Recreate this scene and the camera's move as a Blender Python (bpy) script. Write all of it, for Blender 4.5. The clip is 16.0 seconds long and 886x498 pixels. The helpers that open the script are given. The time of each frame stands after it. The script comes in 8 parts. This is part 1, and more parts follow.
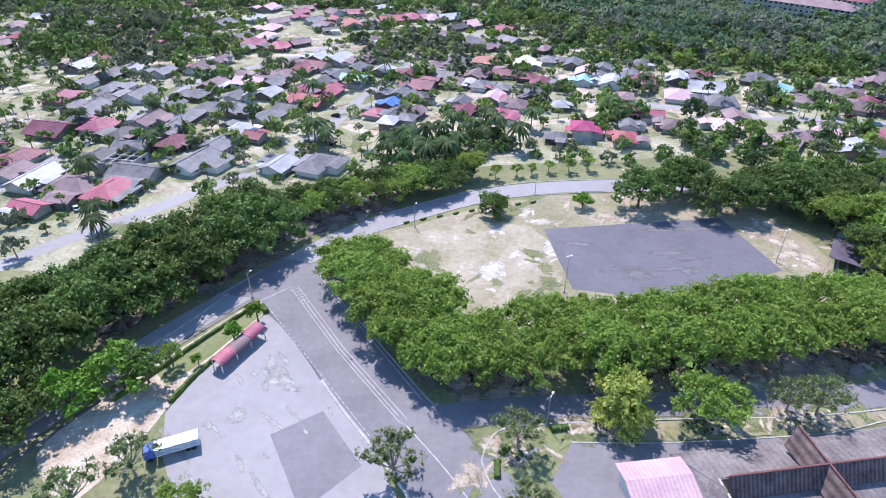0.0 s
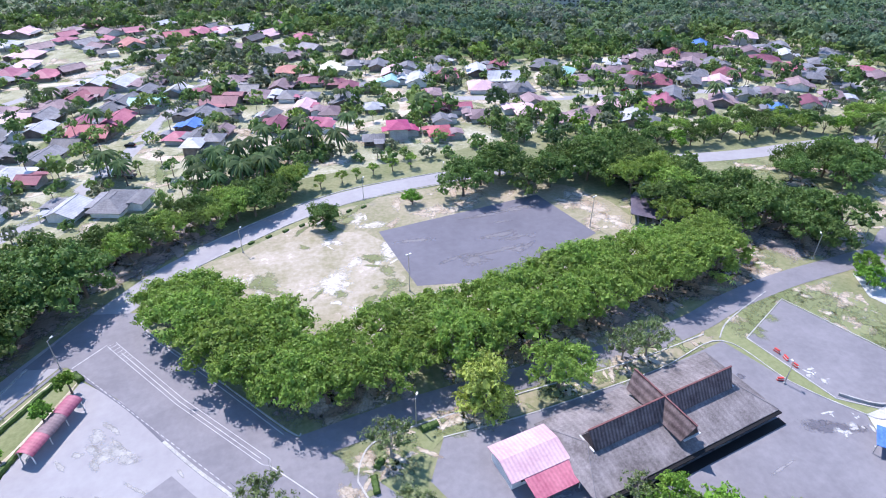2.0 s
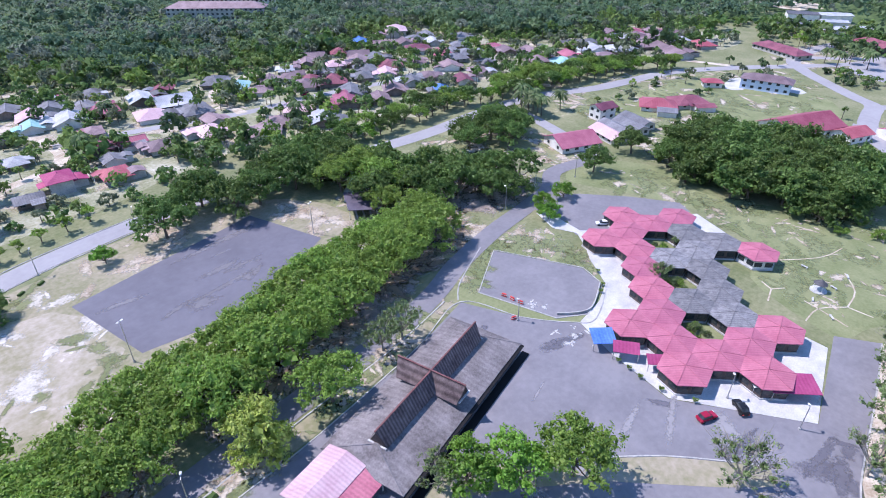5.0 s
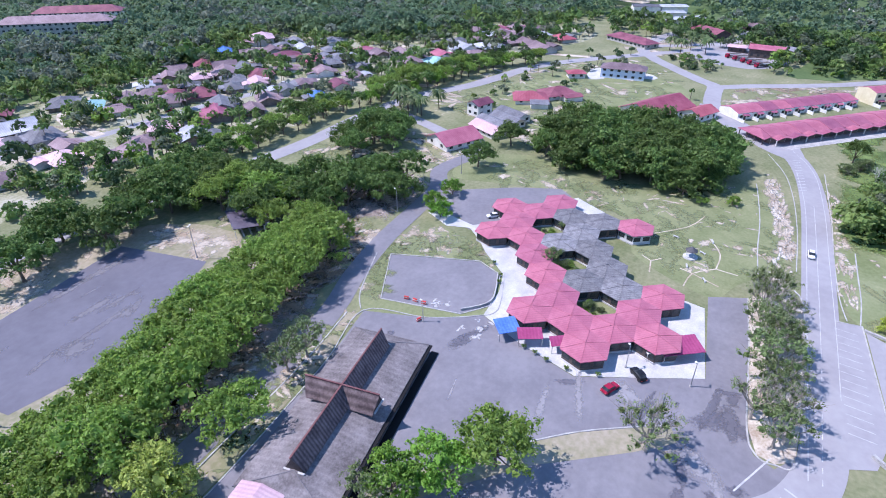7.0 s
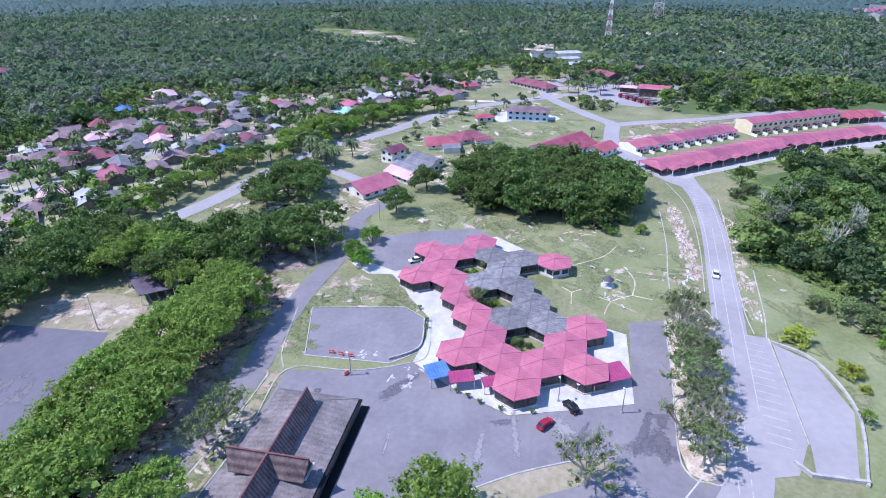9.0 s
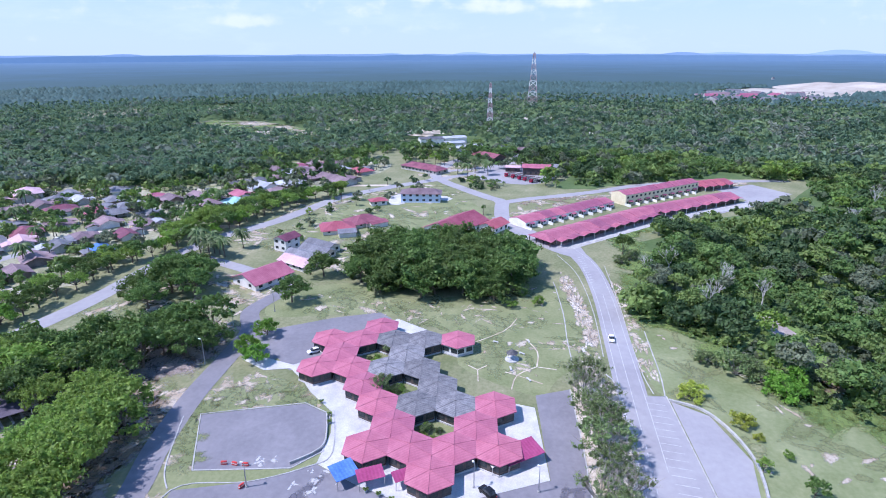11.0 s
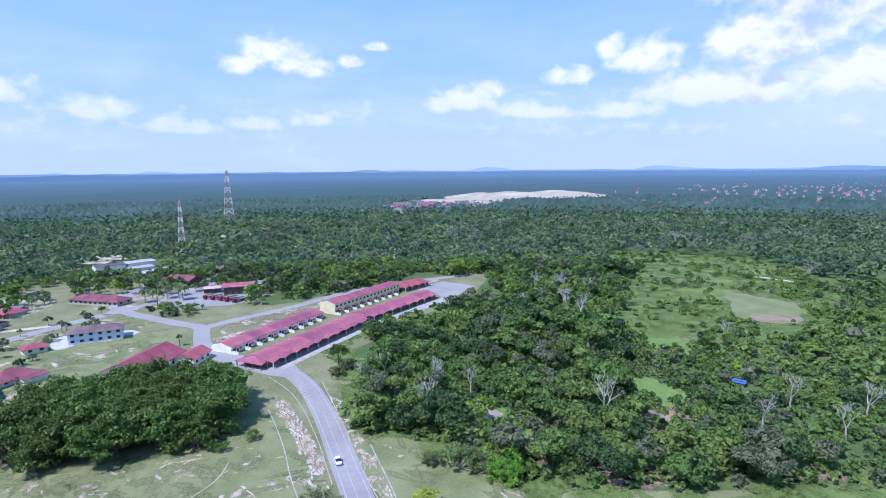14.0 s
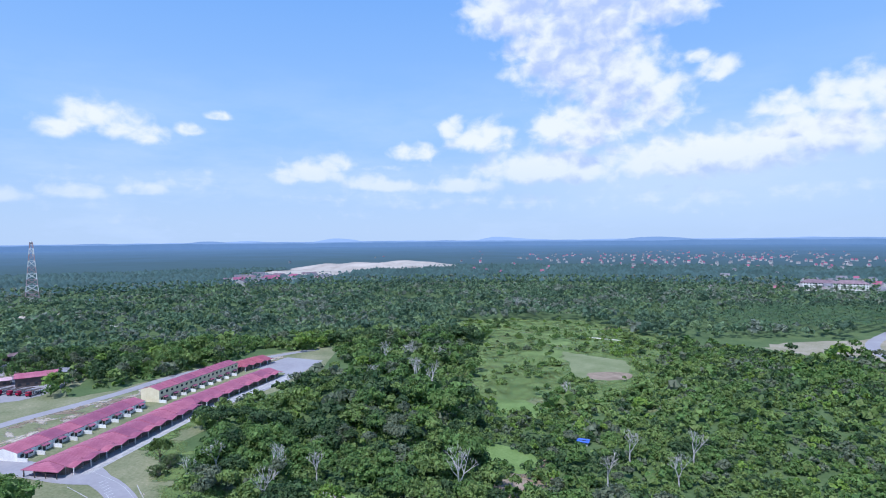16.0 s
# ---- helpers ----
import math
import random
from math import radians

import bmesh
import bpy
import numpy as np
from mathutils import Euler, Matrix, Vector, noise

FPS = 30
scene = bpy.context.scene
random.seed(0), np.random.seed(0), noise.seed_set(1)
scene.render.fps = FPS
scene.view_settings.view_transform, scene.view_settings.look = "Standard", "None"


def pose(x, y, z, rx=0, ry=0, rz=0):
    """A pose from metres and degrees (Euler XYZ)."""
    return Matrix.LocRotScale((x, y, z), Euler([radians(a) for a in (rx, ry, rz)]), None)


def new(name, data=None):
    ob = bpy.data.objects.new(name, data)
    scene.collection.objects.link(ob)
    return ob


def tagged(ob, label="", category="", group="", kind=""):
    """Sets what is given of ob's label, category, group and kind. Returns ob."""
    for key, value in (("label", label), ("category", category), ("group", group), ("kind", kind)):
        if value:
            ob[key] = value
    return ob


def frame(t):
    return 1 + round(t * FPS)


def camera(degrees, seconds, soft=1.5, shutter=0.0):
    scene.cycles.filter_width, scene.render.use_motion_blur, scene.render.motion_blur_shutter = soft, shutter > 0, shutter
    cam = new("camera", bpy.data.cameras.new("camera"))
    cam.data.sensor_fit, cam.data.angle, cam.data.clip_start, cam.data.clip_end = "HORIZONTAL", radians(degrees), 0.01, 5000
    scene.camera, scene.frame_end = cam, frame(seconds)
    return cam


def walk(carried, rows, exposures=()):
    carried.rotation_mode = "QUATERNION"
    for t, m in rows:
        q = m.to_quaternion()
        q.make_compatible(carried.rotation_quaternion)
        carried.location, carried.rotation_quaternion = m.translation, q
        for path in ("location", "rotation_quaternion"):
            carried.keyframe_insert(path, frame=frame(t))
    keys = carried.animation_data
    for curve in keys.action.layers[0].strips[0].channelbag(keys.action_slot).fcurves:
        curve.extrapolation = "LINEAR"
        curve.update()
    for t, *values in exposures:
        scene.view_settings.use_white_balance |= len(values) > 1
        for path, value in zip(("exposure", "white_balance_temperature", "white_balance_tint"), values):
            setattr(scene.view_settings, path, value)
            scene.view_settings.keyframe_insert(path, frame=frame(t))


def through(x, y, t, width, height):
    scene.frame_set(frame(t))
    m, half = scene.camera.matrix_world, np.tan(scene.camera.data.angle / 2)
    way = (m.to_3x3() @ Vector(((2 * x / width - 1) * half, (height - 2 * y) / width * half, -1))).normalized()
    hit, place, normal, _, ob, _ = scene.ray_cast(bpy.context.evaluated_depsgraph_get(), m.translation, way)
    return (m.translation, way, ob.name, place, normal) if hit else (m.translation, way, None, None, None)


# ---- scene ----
cam = camera(75.04, 16.0, soft=1.0)
# seconds, eye x, y, z, yaw, pitch, roll
ROWS = [
    (0.0, 0.00, 0.00, 89.15, 0.02, -33.26, 0.12),
    (0.5, 0.14, 0.42, 89.13, -2.78, -33.18, 0.17),
    (1.0, 0.24, 0.84, 88.92, -7.21, -33.04, 0.16),
    (1.5, 0.35, 1.40, 88.52, -12.89, -32.90, 0.18),
    (2.0, 0.72, 2.43, 87.95, -18.84, -32.73, 0.16),
    (2.5, 1.13, 3.13, 87.40, -24.94, -32.52, 0.20),
    (3.0, 1.70, 3.28, 87.03, -30.15, -32.28, -0.13),
    (3.5, 1.90, 3.75, 86.84, -36.16, -32.12, -0.24),
    (4.0, 1.94, 4.41, 86.52, -41.80, -31.98, -0.14),
    (6.5, 2.36, 6.78, 85.93, -59.19, -31.59, 0.14),
    (7.0, 2.67, 6.93, 85.68, -62.43, -31.52, 0.08),
    (7.5, 2.97, 7.07, 85.51, -65.68, -31.34, 0.07),
    (8.0, 3.33, 7.16, 85.34, -67.95, -30.33, -0.00),
    (10.5, 5.91, 7.43, 84.19, -77.53, -20.94, -0.11),
    (11.0, 6.84, 7.08, 84.04, -81.66, -18.98, -0.15),
    (11.5, 7.97, 6.85, 83.91, -87.48, -17.01, -0.26),
    (12.0, 8.99, 6.75, 83.61, -90.50, -15.24, -0.32),
    (12.5, 10.66, 6.22, 83.22, -93.11, -13.33, -0.27),
    (13.0, 13.08, 5.49, 82.74, -101.30, -11.58, -0.39),
    (13.5, 15.36, 4.97, 82.38, -107.16, -9.72, -0.50),
    (14.0, 17.08, 4.09, 82.11, -110.41, -8.02, -0.51),
    (14.5, 18.89, 3.05, 81.68, -116.08, -6.20, -0.58),
    (15.0, 20.44, 2.07, 81.24, -119.44, -4.54, -0.52),
    (15.5, 21.78, 0.99, 80.92, -121.42, -2.74, -0.57),
    (16.0, 23.04, -0.20, 80.63, -125.32, -1.11, -0.54),
]
walk(cam, [(t, pose(x, y, z, 0, 0, yaw) @ pose(0, 0, 0, 90 + pitch) @ pose(0, 0, 0, 0, 0, roll)) for t, x, y, z, yaw, pitch, roll in ROWS], [(0.0, 0.27, 6250, 22), (1.0, 0.35, 6200, 22), (2.4, 0.38, 6100, 22), (4.0, 0.2, 6000, 24), (8.0, 0.14, 5820, 26), (11.0, 0.12, 5680, 25), (13.0, 0.04, 5680, 21), (16.0, -0.2, 5580, 18)])

# ---- world, sun, exposure ----
SUN_AZ, SUN_EL = radians(338), radians(56)   # compass-wise from +y towards +x
world = bpy.data.worlds.new("world")
scene.world = world
world.use_nodes = True


def build_world():
    nt = world.node_tree
    nt.nodes.clear()
    N, K = nt.nodes.new, nt.links.new
    out, bg = N("ShaderNodeOutputWorld"), N("ShaderNodeBackground")
    sky = N("ShaderNodeTexSky")
    sky.sky_type = "NISHITA"
    sky.sun_disc = False
    sky.sun_elevation, sky.sun_rotation = SUN_EL, SUN_AZ
    sky.air_density, sky.dust_density, sky.ozone_density = 1.0, 0.6, 1.5
    co = N("ShaderNodeTexCoord")
    sep = N("ShaderNodeSeparateXYZ")
    K(co.outputs["Generated"], sep.inputs[0])

    def m(op, a, b=None, c=None):
        n = N("ShaderNodeMath")
        n.operation = op
        for i, v in enumerate((a, b, c)):
            if v is None:
                continue
            if isinstance(v, (int, float)):
                n.inputs[i].default_value = v
            else:
                K(v, n.inputs[i])
        return n.outputs[0]

    el = m("ARCSINE", sep.outputs[2])
    az = m("ARCTAN2", sep.outputs[0], sep.outputs[1])
    def field(lift):
        """Cloud density, sampled a little higher by lift radians."""
        e2 = m("ADD", el, lift)
        vec = N("ShaderNodeCombineXYZ")
        K(m("MULTIPLY", az, 32.0), vec.inputs[0])
        K(m("MULTIPLY", e2, 40.0), vec.inputs[1])
        no = N("ShaderNodeTexNoise")
        no.inputs["Scale"].default_value, no.inputs["Detail"].default_value, no.inputs["Roughness"].default_value = 1.0, 6.0, 0.5
        no.inputs["Distortion"].default_value = 0.25
        K(vec.outputs[0], no.inputs["Vector"])
        total = None
        for a, e, w, h in CLOUDS:
            dx = m("DIVIDE", m("SUBTRACT", az, radians(a)), radians(w))
            up = m("SUBTRACT", e2, radians(e))
            # flatter below than above
            dy = m("MAXIMUM", m("DIVIDE", up, radians(h)), m("DIVIDE", up, radians(-0.6 * h)))
            v = m("SUBTRACT", 1.0, m("SQRT", m("ADD", m("MULTIPLY", dx, dx), m("MULTIPLY", dy, dy))))
            v = m("MINIMUM", m("MULTIPLY", v, 1.5 if w > 4 else 1.05), min(0.85, 0.26 + 0.09 * w))
            total = v if total is None else m("SMOOTH_MAX", total, v, 0.12)
        vec2 = N("ShaderNodeCombineXYZ")
        K(m("MULTIPLY", az, 4.0), vec2.inputs[0])
        K(m("MULTIPLY", e2, 26.0), vec2.inputs[1])
        no2 = N("ShaderNodeTexNoise")
        no2.inputs["Scale"].default_value, no2.inputs["Detail"].default_value = 1.0, 7.0
        K(vec2.outputs[0], no2.inputs["Vector"])
        bank = m("SUBTRACT", m("MULTIPLY", m("SUBTRACT", no2.outputs["Fac"], 0.49), 2.2), m("MULTIPLY", m("ABSOLUTE", m("SUBTRACT", e2, radians(4.0))), 8.0))
        return m("ADD", m("MAXIMUM", m("MINIMUM", total, 0.85), m("SUBTRACT", bank, 0.25)), m("MULTIPLY", m("SUBTRACT", no.outputs["Fac"], 0.5), 2.0))

    density, above = field(0.0), field(0.036)
    ramp = N("ShaderNodeMapRange")
    ramp.interpolation_type = "SMOOTHSTEP"
    ramp.inputs["From Min"].default_value, ramp.inputs["From Max"].default_value = -0.32, 0.7
    K(density, ramp.inputs["Value"])
    thin = N("ShaderNodeMapRange")
    thin.inputs["From Min"].default_value, thin.inputs["From Max"].default_value = radians(2.5), radians(8.5)
    thin.inputs["To Min"].default_value, thin.inputs["To Max"].default_value = 0.35, 0.94
    K(el, thin.inputs["Value"])
    cover = m("MULTIPLY", ramp.outputs[0], thin.outputs[0])
    # tops catch the sun, bellies stay blue-grey
    belly = N("ShaderNodeMapRange")
    belly.interpolation_type = "SMOOTHSTEP"
    belly.inputs["From Min"].default_value, belly.inputs["From Max"].default_value = 0.2, 1.15
    K(above, belly.inputs["Value"])
    ccol = N("ShaderNodeMix")
    ccol.data_type = "RGBA"
    ccol.inputs["A"].default_value, ccol.inputs["B"].default_value = (10.8, 11.0, 11.2, 1), (5.9, 7.1, 9.8, 1)
    K(belly.outputs[0], ccol.inputs["Factor"])
    # clear blue, deeper overhead
    deep = N("ShaderNodeValToRGB")
    ce = deep.color_ramp.elements
    ce[0].position, ce[0].color = 0.0, (0.60, 0.82, 1.0, 1)
    ce[1].position, ce[1].color = 1.0, (0.08, 0.20, 0.50, 1)
    for at, tone in ((0.124, (0.47, 0.78, 1.14, 1)), (0.30, (0.24, 0.56, 1.12, 1))):
        ce.new(at).color = tone
    K(m("DIVIDE", el, radians(90)), deep.inputs[0])
    scaled = N("ShaderNodeVectorMath")
    scaled.operation = "SCALE"
    scaled.inputs["Scale"].default_value = 9.4
    K(deep.outputs[0], scaled.inputs[0])
    air = N("ShaderNodeMix")
    air.data_type = "RGBA"
    air.inputs["Factor"].default_value = 0.8
    K(sky.outputs[0], air.inputs["A"])
    K(scaled.outputs[0], air.inputs["B"])
    # milky air near the horizon
    haze = N("ShaderNodeMapRange")
    haze.inputs["From Min"].default_value, haze.inputs["From Max"].default_value = 0.0, radians(9)
    haze.inputs["To Min"].default_value, haze.inputs["To Max"].default_value = 0.4, 0.0
    K(el, haze.inputs["Value"])
    hz = N("ShaderNodeMix")
    hz.data_type = "RGBA"
    hz.inputs["B"].default_value = (7.0, 8.6, 10.4, 1)
    veil = N("ShaderNodeTexNoise")
    veil.inputs["Scale"].default_value, veil.inputs["Detail"].default_value, veil.inputs["Roughness"].default_value = 1.0, 6.0, 0.6
    vv = N("ShaderNodeCombineXYZ")
    K(m("MULTIPLY", az, 5.0), vv.inputs[0])
    K(m("MULTIPLY", el, 16.0), vv.inputs[1])
    K(vv.outputs[0], veil.inputs["Vector"])
    thick = N("ShaderNodeMapRange")
    thick.inputs["From Min"].default_value, thick.inputs["From Max"].default_value, thick.inputs["To Max"].default_value = 0.36, 0.72, 0.75
    K(veil.outputs["Fac"], thick.inputs["Value"])
    fall = N("ShaderNodeMapRange")
    fall.inputs["From Min"].default_value, fall.inputs["From Max"].default_value = radians(17), radians(4)
    K(el, fall.inputs["Value"])
    dx, dy = m("DIVIDE", m("SUBTRACT", az, radians(150)), radians(28)), m("DIVIDE", m("SUBTRACT", el, radians(5)), radians(7))
    pile = m("MULTIPLY", m("MAXIMUM", m("SUBTRACT", 1.0, m("SQRT", m("ADD", m("MULTIPLY", dx, dx), m("MULTIPLY", dy, dy)))), 0.0), m("ADD", veil.outputs["Fac"], 0.55))
    K(m("MINIMUM", m("MAXIMUM", m("MAXIMUM", haze.outputs[0], pile), m("MULTIPLY", thick.outputs[0], fall.outputs[0])), 0.9), hz.inputs["Factor"])
    K(air.outputs["Result"], hz.inputs["A"])
    fin = N("ShaderNodeMix")
    fin.data_type = "RGBA"
    K(cover, fin.inputs["Factor"])
    K(hz.outputs["Result"], fin.inputs["A"])
    K(ccol.outputs["Result"], fin.inputs["B"])
    K(fin.outputs["Result"], bg.inputs["Color"])
    bg.inputs["Strength"].default_value = 0.1
    K(bg.outputs[0], out.inputs[0])


# azimuth, elevation, half width, half height of each heap of cloud, degrees
CLOUDS = [
    (93.7, 10.3, 2.2, 1.7), (96.2, 9.9, 2.4, 1.6), (91.6, 9.2, 1.9, 1.1), (98.4, 9.1, 1.9, 1.1), (101.8, 9.9, 1.2, 0.8), (104.2, 11.2, 1.2, 0.5),
    (112.6, 6.2, 3.4, 1.4), (114.8, 7.0, 1.8, 1.2), (110.4, 5.9, 1.8, 1.0), (118.0, 5.4, 2.2, 1.0),
    (122.7, 8.2, 2.4, 1.1), (129.3, 9.5, 3.4, 1.9), (126.4, 10.4, 1.5, 1.4),
    (132.5, 21, 5, 4), (136, 24, 7, 5), (140, 20, 6, 6), (137, 17, 5.5, 5.5), (142, 14, 5, 5), (145.2, 12.2, 3.4, 4), (139, 10, 5, 3), (146, 21, 5, 4), (141, 24, 9, 5),
    (150.6, 14.5, 1.9, 1.3), (149.2, 15.6, 1.1, 0.8), (161, 10.8, 3.6, 2.4), (155.8, 10.7, 2.2, 1.5), (166, 9.5, 4.5, 4.5), (158, 8, 7, 2.6),
    (92.8, 4.1, 2.4, 0.8), (97.8, 4.4, 2.0, 0.8), (80.2, 5.0, 3.2, 1.3), (86.4, 3.7, 3, 0.9), (127.4, 5.0, 3.4, 1.0), (120.5, 5.0, 2.8, 0.8), (136, 6.4, 8, 2.2), (150, 6.8, 10, 2.6),
    (58, 5.2, 4, 1.6), (64, 2.4, 3, 0.7), (72, 6.2, 4, 1.4)]
build_world()
sun = new("sun", bpy.data.lights.new("sun", "SUN"))
sun.data.energy, sun.data.angle, sun.data.color = 5.0, radians(0.6), (1.0, 0.96, 0.9)
sun.rotation_euler = (math.pi / 2 - SUN_EL, 0, math.pi - SUN_AZ)
scene.view_settings.exposure = 0.0

# ---- materials ----


def mat(name, a, b, big=0.2, fine=4.0, rough=0.8, bump=0.15, metal=0.0, vary=0.0, space="world", island=False, through=0.0, third=None, seams=None, at=0.72, speck=0.0, groove=0.16):
    """Two colours mixed by coarse and fine noise; vary shifts the value object by object (or island by island)."""
    ma = bpy.data.materials.new(name)
    ma.use_nodes = True
    nt = ma.node_tree
    N, K = nt.nodes.new, nt.links.new
    bs = nt.nodes["Principled BSDF"]
    if space == "world":
        co = N("ShaderNodeNewGeometry").outputs["Position"]
    else:
        co = N("ShaderNodeTexCoord").outputs["Object"]
    n1, n2 = N("ShaderNodeTexNoise"), N("ShaderNodeTexNoise")
    for n, s, d in ((n1, big, 5.0), (n2, fine, 4.0)):
        n.inputs["Scale"].default_value, n.inputs["Detail"].default_value = s, d
        n.inputs["Roughness"].default_value = 0.6
        K(co, n.inputs["Vector"])
    mixf = N("ShaderNodeMath")
    mixf.operation = "MULTIPLY_ADD"
    K(n1.outputs["Fac"], mixf.inputs[0])
    mixf.inputs[1].default_value = 0.62
    half = N("ShaderNodeMath")
    half.operation = "MULTIPLY"
    half.inputs[1].default_value = 0.38
    K(n2.outputs["Fac"], half.inputs[0])
    K(half.outputs[0], mixf.inputs[2])
    ramp = N("ShaderNodeValToRGB")
    ramp.color_ramp.elements[0].position, ramp.color_ramp.elements[1].position = 0.38, 0.62
    ramp.color_ramp.elements[0].color, ramp.color_ramp.elements[1].color = (*a, 1), (*b, 1)
    if third:
        e = ramp.color_ramp.elements.new(at)
        e.color = (*third, 1)
    K(mixf.outputs[0], ramp.inputs[0])
    col = ramp.outputs[0]
    if seams:
        w = N("ShaderNodeTexWave")
        w.inputs["Scale"].default_value, w.inputs["Distortion"].default_value = seams, 0.3
        K(co, w.inputs["Vector"])
        mx = N("ShaderNodeMix")
        mx.data_type, mx.blend_type = "RGBA", "MULTIPLY"
        mx.inputs["Factor"].default_value = groove
        K(col, mx.inputs["A"])
        K(w.outputs["Color"], mx.inputs["B"])
        col = mx.outputs["Result"]
    if vary:
        rnd = N("ShaderNodeNewGeometry").outputs["Random Per Island"] if island else N("ShaderNodeObjectInfo").outputs["Random"]
        hs = N("ShaderNodeHueSaturation")
        mr = N("ShaderNodeMapRange")
        mr.inputs["To Min"].default_value, mr.inputs["To Max"].default_value = 1 - vary, 1 + vary
        K(rnd, mr.inputs["Value"])
        K(mr.outputs[0], hs.inputs["Value"])
        mh = N("ShaderNodeMapRange")
        mh.inputs["To Min"].default_value, mh.inputs["To Max"].default_value = 0.5 - vary * 0.05, 0.5 + vary * 0.05
        K(rnd, mh.inputs["Value"])
        K(mh.outputs[0], hs.inputs["Hue"])
        K(col, hs.inputs["Color"])
        col = hs.outputs[0]
    if speck:
        h2, m2 = N("ShaderNodeHueSaturation"), N("ShaderNodeMapRange")
        m2.inputs["To Min"].default_value, m2.inputs["To Max"].default_value = 1 - speck, 1 + speck
        K(N("ShaderNodeNewGeometry").outputs["Random Per Island"], m2.inputs["Value"])
        K(m2.outputs[0], h2.inputs["Value"])
        K(col, h2.inputs["Color"])
        col = h2.outputs[0]
    K(col, bs.inputs["Base Color"])
    bs.inputs["Roughness"].default_value, bs.inputs["Metallic"].default_value = rough, metal
    bs.inputs["Specular IOR Level"].default_value = 0.3
    if bump:
        bp = N("ShaderNodeBump")
        bp.inputs["Strength"].default_value, bp.inputs["Distance"].default_value = bump, 0.08
        K(n2.outputs["Fac"], bp.inputs["Height"])
        K(bp.outputs[0], bs.inputs["Normal"])
    if through:
        tr = N("ShaderNodeBsdfTranslucent")
        K(col, tr.inputs["Color"])
        ms = N("ShaderNodeMixShader")
        ms.inputs[0].default_value = through
        K(bs.outputs[0], ms.inputs[1])
        K(tr.outputs[0], ms.inputs[2])
        K(ms.outputs[0], nt.nodes["Material Output"].inputs[0])
    return ma


